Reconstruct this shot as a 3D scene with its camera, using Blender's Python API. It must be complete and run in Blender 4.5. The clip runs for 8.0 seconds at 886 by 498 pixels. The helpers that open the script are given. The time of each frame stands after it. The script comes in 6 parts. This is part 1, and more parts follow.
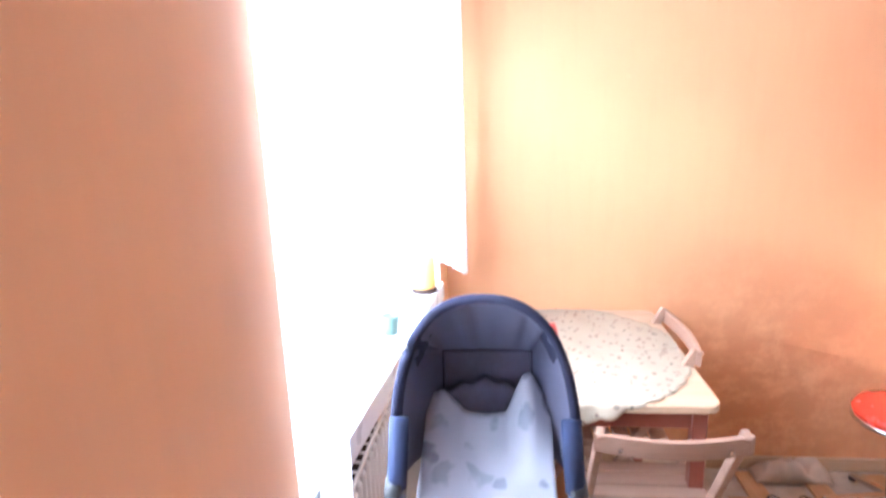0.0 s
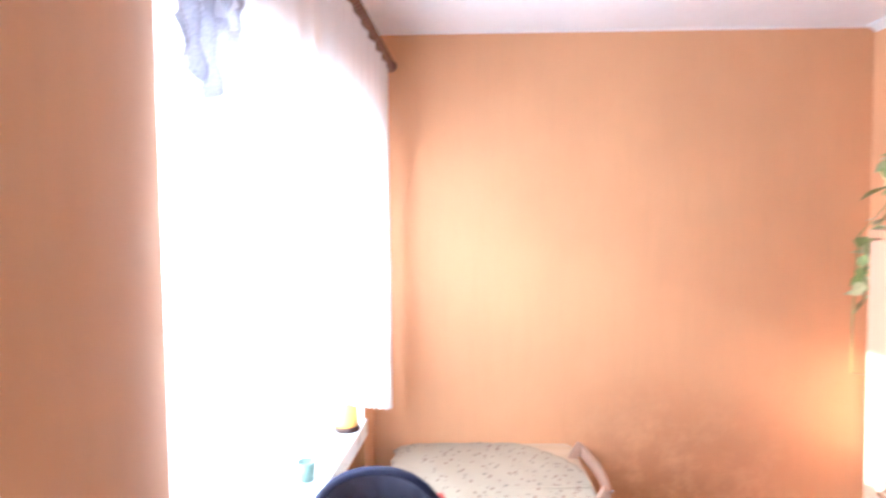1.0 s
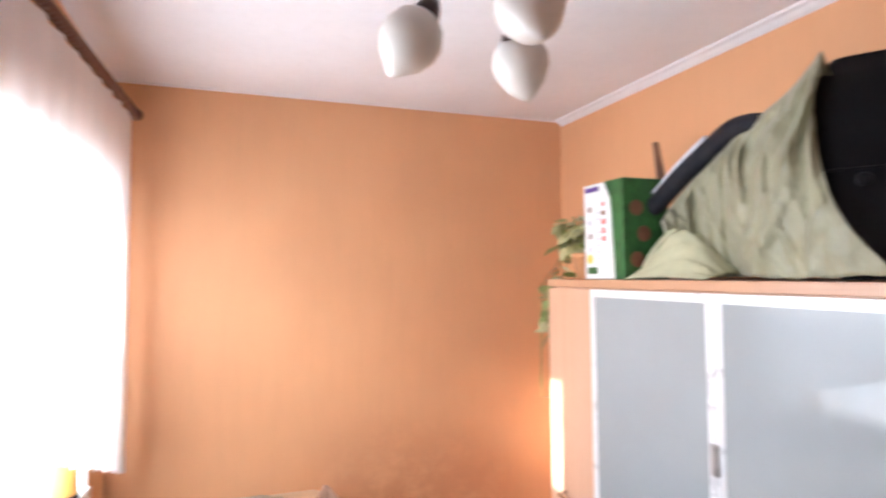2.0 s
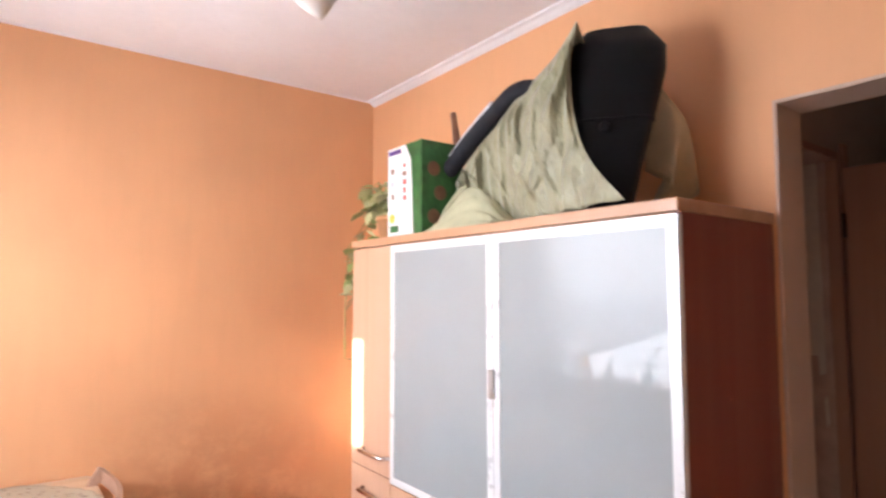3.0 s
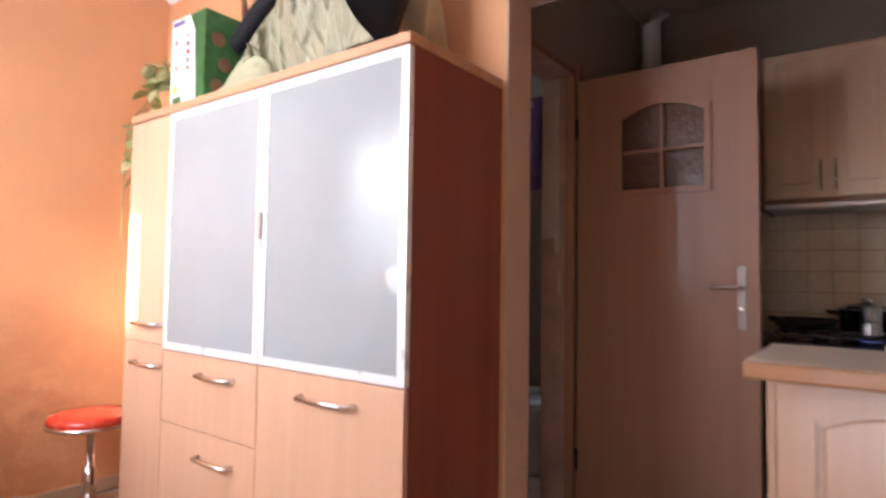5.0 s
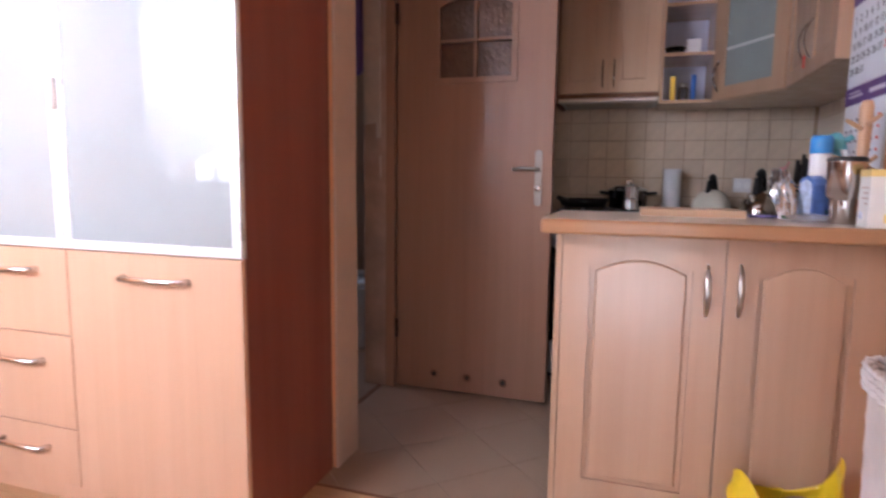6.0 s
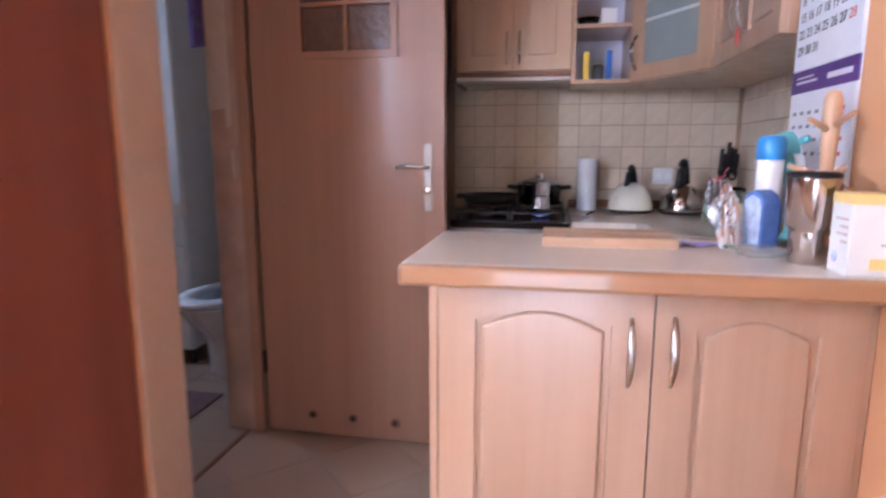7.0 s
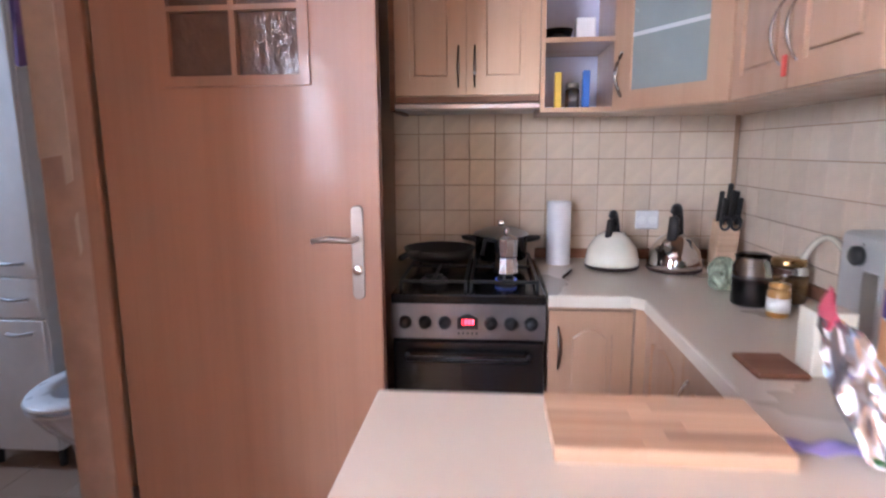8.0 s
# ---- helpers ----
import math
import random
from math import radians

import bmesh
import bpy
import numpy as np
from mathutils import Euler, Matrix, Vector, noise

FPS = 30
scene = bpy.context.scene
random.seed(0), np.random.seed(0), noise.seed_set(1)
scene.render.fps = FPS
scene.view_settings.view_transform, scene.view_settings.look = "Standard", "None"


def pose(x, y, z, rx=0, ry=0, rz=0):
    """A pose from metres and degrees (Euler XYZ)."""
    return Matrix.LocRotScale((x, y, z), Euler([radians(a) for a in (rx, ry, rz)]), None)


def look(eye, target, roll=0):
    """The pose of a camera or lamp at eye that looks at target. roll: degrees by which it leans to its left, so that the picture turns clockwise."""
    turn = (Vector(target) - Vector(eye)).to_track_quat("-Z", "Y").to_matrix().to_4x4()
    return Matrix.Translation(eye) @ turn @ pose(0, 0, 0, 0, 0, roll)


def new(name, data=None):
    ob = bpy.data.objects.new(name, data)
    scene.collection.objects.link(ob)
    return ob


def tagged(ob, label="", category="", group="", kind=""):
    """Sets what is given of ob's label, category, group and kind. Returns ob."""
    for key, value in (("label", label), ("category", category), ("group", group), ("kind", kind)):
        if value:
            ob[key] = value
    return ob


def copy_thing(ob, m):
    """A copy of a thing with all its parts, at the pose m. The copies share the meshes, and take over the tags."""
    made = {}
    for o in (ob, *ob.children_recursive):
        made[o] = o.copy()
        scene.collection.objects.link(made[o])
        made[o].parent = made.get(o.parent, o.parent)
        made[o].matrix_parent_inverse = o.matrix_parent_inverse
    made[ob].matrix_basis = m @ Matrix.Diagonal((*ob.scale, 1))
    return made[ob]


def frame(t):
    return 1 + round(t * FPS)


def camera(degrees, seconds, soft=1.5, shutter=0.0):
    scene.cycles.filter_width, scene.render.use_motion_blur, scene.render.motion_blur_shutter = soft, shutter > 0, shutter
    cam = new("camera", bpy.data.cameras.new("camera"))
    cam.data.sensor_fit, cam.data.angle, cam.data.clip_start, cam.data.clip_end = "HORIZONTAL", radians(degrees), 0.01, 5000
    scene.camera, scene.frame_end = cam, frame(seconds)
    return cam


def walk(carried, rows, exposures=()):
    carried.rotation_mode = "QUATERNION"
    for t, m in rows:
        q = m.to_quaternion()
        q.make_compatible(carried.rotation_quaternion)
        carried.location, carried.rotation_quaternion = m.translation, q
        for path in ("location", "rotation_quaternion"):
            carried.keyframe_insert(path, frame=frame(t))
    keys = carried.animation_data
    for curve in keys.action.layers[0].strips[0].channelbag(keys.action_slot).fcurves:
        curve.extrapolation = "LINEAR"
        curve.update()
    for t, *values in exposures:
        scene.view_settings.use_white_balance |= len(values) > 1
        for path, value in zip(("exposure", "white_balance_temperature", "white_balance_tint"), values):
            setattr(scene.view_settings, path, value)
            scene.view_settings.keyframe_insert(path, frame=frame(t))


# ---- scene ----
cam = camera(74.9, 8.0, soft=2.2, shutter=0.5)
PATH = [
    (0, (-0.046, 0.145, 1.612), (-0.258, 2.081, 1.161), -2.2),
    (0.5, (-0.005, 0.108, 1.671), (-0.203, 2.084, 1.433), -1.6),
    (1, (0.052, 0.043, 1.76), (0.028, 2.04, 1.662), -0.7),
    (1.5, (0.136, -0.065, 1.756), (0.432, 1.913, 1.797), -0.5),
    (2, (0.204, -0.155, 1.738), (0.882, 1.724, 1.826), -0.5),
    (2.2, (0.241, -0.169, 1.717), (1.049, 1.659, 1.807), -0.6),
    (3.3, (0.274, -0.249, 1.436), (1.556, 1.279, 1.59), 0.2),
    (3.5, (0.309, -0.273, 1.395), (1.623, 1.227, 1.55), 0.4),
    (4, (0.392, -0.331, 1.28), (1.8, 1.079, 1.452), 0.6),
    (4.2, (0.415, -0.367, 1.243), (1.85, 1.015, 1.417), 0.5),
    (5.3, (0.208, -0.483, 1.042), (1.921, 0.548, 1.053), 0.9),
    (5.5, (0.158, -0.477, 1.029), (1.948, 0.413, 0.966), 0.9),
    (6, (0.186, -0.468, 1.01), (2.075, 0.142, 0.768), 0.7),
    (6.5, (0.443, -0.489, 1.024), (2.362, -0.021, 0.711), 0.5),
    (7, (0.707, -0.513, 1.106), (2.645, -0.147, 0.775), 0.0),
    (7.2, (0.816, -0.501, 1.143), (2.7715, -0.2405, 0.81), -0.2),
    (7.5, (0.991, -0.462, 1.193), (2.952, -0.258, 0.859), -0.4),
    (8, (1.294, -0.423, 1.27), (3.258, -0.249, 0.934), -0.4),
]
walk(cam, [(t, look(eye, target, roll)) for t, eye, target, roll in PATH],
     [(0.0, 2.50, 5250, 12), (1.0, 2.12, 5350, 10), (1.5, 1.88, 5700, 11), (2.0, 1.62, 6000, 13), (3.5, 1.95, 6250, 16), (4.2, 2.10, 6250, 16), (5.5, 2.28, 6050, 18), (6.0, 2.46, 5900, 20), (6.5, 2.69, 5800, 21), (7.0, 3.08, 5450, 19), (7.5, 3.38, 5300, 17), (8.0, 3.65, 5600, 17)])

# ---- world, sun, exposure ----
world = bpy.data.worlds.new("sky")
scene.world = world
world.use_nodes = True
wn, wl = world.node_tree.nodes, world.node_tree.links
sky = wn.new("ShaderNodeTexSky")
sky.sky_type = "NISHITA"
sky.sun_disc = False
sky.sun_elevation, sky.sun_rotation = radians(18), radians(241)
wl.new(sky.outputs[0], wn["Background"].inputs[0])
wn["Background"].inputs[1].default_value = 0.05

sun_data = bpy.data.lights.new("sun", "SUN")
sun_data.energy, sun_data.angle, sun_data.color = 5.0, radians(0.5), (1.0, 0.97, 0.92)
sun = new("sun", sun_data)
sun.matrix_world = look((-8.57, -3.645, 4.82), (1.43, 1.925, 1.10))

sky_data = bpy.data.lights.new("window_daylight", "AREA")
sky_data.shape, sky_data.size, sky_data.size_y = "RECTANGLE", 3.0, 1.2
sky_data.energy, sky_data.color = 45.0, (0.93, 0.97, 1.0)
window_light = new("window_daylight", sky_data)
window_light.matrix_world = look((-0.60, 2.10, 1.65), (1.0, 2.10, 1.50))

door_data = bpy.data.lights.new("balcony_daylight", "AREA")
door_data.shape, door_data.size, door_data.size_y = "RECTANGLE", 0.62, 0.40
door_data.energy, door_data.color = 0.51, (0.88, 0.93, 1.0)
door_light = new("balcony_daylight", door_data)
door_light.matrix_world = look((-0.60, -0.52, 0.30), (1.0, -0.52, 0.30))
# Added bluish fill lamp for the bathroom, behind an invented window.
bath_data = bpy.data.lights.new("bathroom_fill", "AREA")
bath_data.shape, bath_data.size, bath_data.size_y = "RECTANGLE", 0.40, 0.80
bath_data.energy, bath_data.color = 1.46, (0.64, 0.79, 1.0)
bath_light = new("bathroom_fill", bath_data)
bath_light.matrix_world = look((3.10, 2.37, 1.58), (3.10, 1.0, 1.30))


# ---- materials ----
def nodes_of(name):
    m = bpy.data.materials.new(name)
    m.use_nodes = True
    t = m.node_tree
    return m, t.nodes, t.links, t.nodes["Principled BSDF"]


def coords(n, l, scale=(1, 1, 1), rot=(0, 0, 0)):
    tc = n.new("ShaderNodeTexCoord")
    mp = n.new("ShaderNodeMapping")
    mp.inputs["Scale"].default_value = scale
    mp.inputs["Rotation"].default_value = rot
    l.new(tc.outputs["Object"], mp.inputs[0])
    return mp.outputs[0]


def noise_of(n, l, vec, scale, detail=4.0, rough=0.55):
    t = n.new("ShaderNodeTexNoise")
    t.inputs["Scale"].default_value, t.inputs["Detail"].default_value, t.inputs["Roughness"].default_value = scale, detail, rough
    l.new(vec, t.inputs["Vector"])
    return t.outputs[0]


def ramp(n, l, fac, stops):
    r = n.new("ShaderNodeValToRGB")
    el = r.color_ramp.elements
    while len(el) < len(stops):
        el.new(0.5)
    for e, (p, c) in zip(el, stops):
        e.position, e.color = p, (*c, 1)
    l.new(fac, r.inputs[0])
    return r.outputs[0]


def mix(n, l, a, b, fac, blend="MIX"):
    m = n.new("ShaderNodeMix")
    m.data_type, m.blend_type = "RGBA", blend
    for s, v in ((m.inputs[0], fac), (m.inputs[6], a), (m.inputs[7], b)):
        if isinstance(v, (int, float)):
            s.default_value = v
        elif isinstance(v, tuple):
            s.default_value = (*v, 1)
        else:
            l.new(v, s)
    return m.outputs[2]


def bump(n, l, p, height, strength, distance=0.002):
    b = n.new("ShaderNodeBump")
    b.inputs["Strength"].default_value, b.inputs["Distance"].default_value = strength, distance
    l.new(height, b.inputs["Height"])
    l.new(b.outputs[0], p.inputs["Normal"])


def tone(c, k):
    return tuple(min(1.0, v * k) for v in c)


def plain(name, c, rough=0.5, metal=0.0, vary=0.12, scale=14.0, relief=0.1, fine=180.0, coat=0.0):
    """Paint, plastic, metal or cloth: blotches at one scale, fine grain at another."""
    m, n, l, p = nodes_of(name)
    v = coords(n, l)
    big = noise_of(n, l, v, scale)
    small = noise_of(n, l, v, fine, 2.0)
    col = ramp(n, l, big, [(0.3, tone(c, 1 - vary)), (0.7, tone(c, 1 + vary))])
    col = mix(n, l, col, tone(c, 0.8), ramp(n, l, small, [(0.55, (0, 0, 0)), (0.9, (vary, vary, vary))]))
    l.new(col, p.inputs["Base Color"])
    p.inputs["Metallic"].default_value = metal
    l.new(ramp(n, l, big, [(0.3, (rough * 0.85,) * 3), (0.7, (min(1, rough * 1.15),) * 3)]), p.inputs["Roughness"])
    p.inputs["Coat Weight"].default_value = coat
    bump(n, l, p, small, relief, 0.001)
    return m


def wood(name, light, dark, rough=0.4, axis="Z", scale=1.0, rand=0.0, coat=0.0, grain=0.5, satin=0.03):
    """Veneer or board: streaks drawn out along one axis, pores, and cathedral bands."""
    m, n, l, p = nodes_of(name)
    s = {"X": (0.6, 14, 14), "Y": (14, 0.6, 14), "Z": (14, 14, 0.6)}[axis]
    v = coords(n, l, tuple(k * scale for k in s))
    f = {"X": (2.5, 130, 130), "Y": (130, 2.5, 130), "Z": (130, 130, 2.5)}[axis]
    v2 = coords(n, l, tuple(k * scale for k in f))
    if rand:
        info = n.new("ShaderNodeObjectInfo")
        sh = n.new("ShaderNodeVectorMath")
        sh.operation = "MULTIPLY_ADD"
        l.new(info.outputs["Random"], sh.inputs[0])
        sh.inputs[1].default_value = (37, 41, 43)
        l.new(v, sh.inputs[2])
        v = sh.outputs[0]
    bands = noise_of(n, l, v, 1.0, 5.0, 0.6)
    pores = noise_of(n, l, v2, 1.0, 2.0)
    mid = tuple((a + b) / 2 for a, b in zip(light, dark))
    col = ramp(n, l, bands, [(0.3, dark), (0.5, mid), (0.72, light)])
    col = mix(n, l, col, tone(dark, 0.75), ramp(n, l, pores, [(0.5, (0, 0, 0)), (0.85, (grain,) * 3)]))
    if rand:
        hs = n.new("ShaderNodeHueSaturation")
        mr = n.new("ShaderNodeMapRange")
        mr.inputs[3].default_value, mr.inputs[4].default_value = 1 - rand, 1 + rand
        l.new(info.outputs["Random"], mr.inputs[0])
        l.new(mr.outputs[0], hs.inputs["Value"])
        l.new(col, hs.inputs["Color"])
        col = hs.outputs[0]
    l.new(col, p.inputs["Base Color"])
    l.new(ramp(n, l, bands, [(0.3, (rough * 1.15,) * 3), (0.7, (rough * 0.85,) * 3)]), p.inputs["Roughness"])
    p.inputs["Coat Weight"].default_value = coat
    p.inputs["Coat Roughness"].default_value = satin
    bump(n, l, p, pores, 0.12, 0.0006)
    return m


def wall_paint(name, c, worn=None):
    """Rolled emulsion with faint roller streaks; worn: a scuffed patch low on a wall, as centre and radius."""
    m, n, l, p = nodes_of(name)
    v = coords(n, l)
    cloud = noise_of(n, l, v, 1.7, 3.0)
    roll = noise_of(n, l, coords(n, l, (30, 30, 3)), 1.0, 3.0)
    grain = noise_of(n, l, v, 260.0, 2.0)
    col = ramp(n, l, cloud, [(0.3, tone(c, 0.95)), (0.7, tone(c, 1.05))])
    col = mix(n, l, col, tone(c, 0.92), ramp(n, l, roll, [(0.45, (0, 0, 0)), (0.8, (0.35,) * 3)]))
    if worn:
        centre, radius, scuff = worn
        d = n.new("ShaderNodeVectorMath")
        d.operation = "DISTANCE"
        tc = n.new("ShaderNodeTexCoord")
        l.new(tc.outputs["Object"], d.inputs[0])
        d.inputs[1].default_value = centre
        near = ramp(n, l, d.outputs["Value"], [(0.0, (1, 1, 1)), (radius, (0, 0, 0))])
        marks = ramp(n, l, noise_of(n, l, v, 7.0, 8.0, 0.7), [(0.36, (0, 0, 0)), (0.52, (1, 1, 1))])
        amount = mix(n, l, near, marks, 1.0, "MULTIPLY")
        col = mix(n, l, col, scuff, amount)
        strokes = ramp(n, l, noise_of(n, l, coords(n, l, (5, 5, 9), (0, 0.5, 0)), 1.0, 7.0, 0.65), [(0.50, (0, 0, 0)), (0.66, (0.7,) * 3)])
        col = mix(n, l, col, tone(c, 1.12), mix(n, l, near, strokes, 1.0, "MULTIPLY"))
    l.new(col, p.inputs["Base Color"])
    p.inputs["Roughness"].default_value = 0.62
    bump(n, l, p, grain, 0.06, 0.0008)
    return m


def glass(name, tint=(1, 1, 1), rough=0.0):
    m, n, l, p = nodes_of(name)
    p.inputs["Base Color"].default_value = (*tint, 1)
    p.inputs["Roughness"].default_value = rough
    p.inputs["Transmission Weight"].default_value = 1.0
    p.inputs["IOR"].default_value = 1.45
    return m


def sheer(name, c, clear, lace=0.0):
    """Thin cloth that lets light through."""
    m = bpy.data.materials.new(name)
    m.use_nodes = True
    n, l = m.node_tree.nodes, m.node_tree.links
    n.remove(n["Principled BSDF"])
    d, t, tr = n.new("ShaderNodeBsdfDiffuse"), n.new("ShaderNodeBsdfTranslucent"), n.new("ShaderNodeBsdfTransparent")
    a, b = n.new("ShaderNodeMixShader"), n.new("ShaderNodeMixShader")
    v = coords(n, l)
    weave = noise_of(n, l, v, 320.0, 2.0)
    for s in (d, t):
        s.inputs["Color"].default_value = (*c, 1)
    a.inputs[0].default_value = 0.5
    l.new(d.outputs[0], a.inputs[1])
    l.new(t.outputs[0], a.inputs[2])
    k = ramp(n, l, weave, [(0.4, (max(0, clear - lace),) * 3), (0.6, (min(1, clear + lace),) * 3)])
    l.new(k, b.inputs[0])
    l.new(a.outputs[0], b.inputs[1])
    l.new(tr.outputs[0], b.inputs[2])
    l.new(b.outputs[0], n["Material Output"].inputs[0])
    return m


def glow(name, c, strength):
    m, n, l, p = nodes_of(name)
    p.inputs["Base Color"].default_value = (*c, 1)
    p.inputs["Emission Color"].default_value = (*c, 1)
    p.inputs["Emission Strength"].default_value = strength
    return m


ORANGE = wall_paint("orange_paint", (0.74, 0.385, 0.19))
ORANGE_WORN = wall_paint("orange_paint_worn", (0.74, 0.385, 0.19), ((1.02, 2.61, 0.32), 0.78, (0.56, 0.245, 0.105)))
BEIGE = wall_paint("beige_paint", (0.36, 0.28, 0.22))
CEIL = wall_paint("ceiling_white", (0.84, 0.83, 0.85))
WHITE = plain("white_gloss_paint", (0.80, 0.79, 0.76), 0.35, vary=0.04, relief=0.0)
PVC = plain("white_pvc", (0.82, 0.83, 0.84), 0.3, vary=0.03, relief=0.0)
JAMB = plain("jamb_paint", (0.58, 0.42, 0.315), 0.5, vary=0.05)
BEECH = wood("beech_veneer", (0.69, 0.425, 0.285), (0.635, 0.375, 0.24), 0.38, coat=0.15, grain=0.14)
BEECH_H = wood("beech_veneer_flat", (0.60, 0.34, 0.20), (0.50, 0.27, 0.15), 0.38, axis="Y", coat=0.15, grain=0.25)
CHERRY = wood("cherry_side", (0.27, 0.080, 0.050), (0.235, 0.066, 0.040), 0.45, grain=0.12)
DOORWOOD = wood("door_veneer", (0.34, 0.180, 0.115), (0.28, 0.140, 0.085), 0.42, scale=0.7, coat=0.1, grain=0.2)
KITCHEN = wood("kitchen_front", (0.53, 0.336, 0.222), (0.47, 0.283, 0.178), 0.36, coat=1.0, grain=0.15, satin=0.28)
KITCHEN_X = wood("kitchen_front_across", (0.53, 0.336, 0.222), (0.47, 0.283, 0.178), 0.36, axis="Y", coat=1.0, grain=0.15, satin=0.28)
for sheen in (KITCHEN, KITCHEN_X):
    sheen.node_tree.nodes["Principled BSDF"].inputs["Coat Roughness"].default_value = 0.24
    sheen.node_tree.nodes["Principled BSDF"].inputs["Coat IOR"].default_value = 1.7
EDGE = wood("worktop_edge", (0.41, 0.215, 0.105), (0.34, 0.17, 0.078), 0.35, axis="Y", coat=0.9, grain=0.2)
TOP = plain("worktop_laminate", (0.66, 0.59, 0.50), 0.3, vary=0.012, scale=2.5, fine=90, relief=0.0, coat=0.2)
PINE = wood("pale_pine", (0.62, 0.46, 0.31), (0.52, 0.36, 0.22), 0.45, axis="X")
FLOORTILE = plain("floor_tile", (0.38, 0.265, 0.19), 0.36, vary=0.04, scale=3.3, relief=0.0, fine=70)
GROUT = plain("grout", (0.42, 0.35, 0.28), 0.9, vary=0.15)
TILE = plain("wall_tile", (0.63, 0.515, 0.405), 0.38, vary=0.05, scale=22, relief=0.05, coat=0.08)
TILEGROUT = plain("wall_grout", (0.38, 0.255, 0.17), 0.9)
tn, tk = TILE.node_tree.nodes, TILE.node_tree.links
tile_info, tile_range, tile_hue = tn.new("ShaderNodeObjectInfo"), tn.new("ShaderNodeMapRange"), tn.new("ShaderNodeHueSaturation")
tile_range.inputs[3].default_value, tile_range.inputs[4].default_value = 0.93, 1.05
tk.new(tile_info.outputs["Random"], tile_range.inputs[0])
tk.new(tile_range.outputs[0], tile_hue.inputs["Value"])
tk.new(tn["Principled BSDF"].inputs["Base Color"].links[0].from_socket, tile_hue.inputs["Color"])
tk.new(tile_hue.outputs[0], tn["Principled BSDF"].inputs["Base Color"])
CHROME = plain("chrome", (0.75, 0.75, 0.76), 0.18, metal=1.0, vary=0.05)
STEEL = plain("brushed_steel", (0.48, 0.47, 0.46), 0.36, metal=1.0, vary=0.08, fine=600)
BOWSTEEL = plain("satin_nickel", (0.58, 0.56, 0.54), 0.30, metal=1.0, vary=0.04, relief=0.0)
# Shaded copy of the handle nickel: the dim hall's reflection is in its colour.
SHADEDNICKEL = plain("shaded_nickel", (0.36, 0.34, 0.33), 0.26, metal=1.0, vary=0.05, relief=0.0)
POLISHED = plain("polished_steel", (0.66, 0.64, 0.62), 0.09, metal=1.0, vary=0.03, relief=0.0)
ALU = plain("white_aluminium", (0.86, 0.87, 0.88), 0.3, metal=0.2, vary=0.03, relief=0.0)
BLACK = plain("black_plastic", (0.02, 0.02, 0.022), 0.35, vary=0.2)
ENAMEL = plain("black_enamel", (0.012, 0.012, 0.014), 0.2, vary=0.2, coat=0.15)
DARK = plain("dark_recess", (0.03, 0.02, 0.015), 0.8)
PANEL = plain("grey_glass", (0.355, 0.385, 0.392), 0.6, vary=0.02, scale=4, relief=0.0, coat=1.0)
PANEL.node_tree.nodes["Principled BSDF"].inputs["Specular IOR Level"].default_value = 0.0
PANEL.node_tree.nodes["Principled BSDF"].inputs["Coat IOR"].default_value = 1.5
PANEL.node_tree.nodes["Principled BSDF"].inputs["Coat Roughness"].default_value = 0.015
CLEAR = glass("clear_glass")
WINDOWGLASS = glass("window_glass")
WINDOWGLASS.node_tree.nodes["Principled BSDF"].inputs["IOR"].default_value = 1.06
SMOKED = glass("smoked_glass", (0.55, 0.6, 0.6), 0.15)
CREAM = plain("cream_enamel", (0.78, 0.74, 0.62), 0.2, vary=0.04, coat=0.4)
CERAMIC = plain("white_ceramic", (0.80, 0.80, 0.82), 0.12, vary=0.03, relief=0.0, coat=0.5)
NAVY = plain("navy_cloth", (0.014, 0.015, 0.042), 0.85, vary=0.2, scale=25, relief=0.4, fine=500)
NAVY2 = plain("navy_lining", (0.105, 0.10, 0.15), 0.85, vary=0.2, scale=25, relief=0.4, fine=500)
BLUEBAND = plain("blue_webbing", (0.022, 0.033, 0.088), 0.8, vary=0.15)
GREYPLASTIC = plain("grey_plastic", (0.55, 0.56, 0.58), 0.4, vary=0.05)
SILVERPLASTIC = plain("silver_plastic", (0.60, 0.61, 0.62), 0.32, metal=0.55, vary=0.04, relief=0.0)
RUBBER = plain("rubber", (0.03, 0.03, 0.03), 0.8)
REDSEAT = plain("red_vinyl", (0.75, 0.06, 0.03), 0.25, vary=0.08, coat=0.4)
CUPSTEEL = plain("cup_steel", (0.60, 0.55, 0.52), 0.17, metal=1.0, vary=0.04, relief=0.0)
COOKSTEEL = plain("cooker_steel", (0.23, 0.215, 0.225), 0.33, metal=1.0, vary=0.08, fine=600)
THINFILM = sheer("thin_film", (0.9, 0.9, 0.92), 0.80, 0.08)
fn, fk = THINFILM.node_tree.nodes, THINFILM.node_tree.links
gloss, film_mix = fn.new("ShaderNodeBsdfGlossy"), fn.new("ShaderNodeMixShader")
gloss.inputs["Roughness"].default_value, film_mix.inputs[0].default_value = 0.08, 0.12
fk.new(fn["Material Output"].inputs[0].links[0].from_socket, film_mix.inputs[1])
fk.new(gloss.outputs[0], film_mix.inputs[2])
fk.new(film_mix.outputs[0], fn["Material Output"].inputs[0])
LIPSTEEL = plain("lip_steel", (0.80, 0.80, 0.81), 0.36, metal=1.0, vary=0.02, relief=0.0)
SHELLBLACK = plain("shell_black", (0.006, 0.006, 0.007), 0.38, vary=0.2)
SHELLBLACK.node_tree.nodes["Principled BSDF"].inputs["Specular IOR Level"].default_value = 0.15
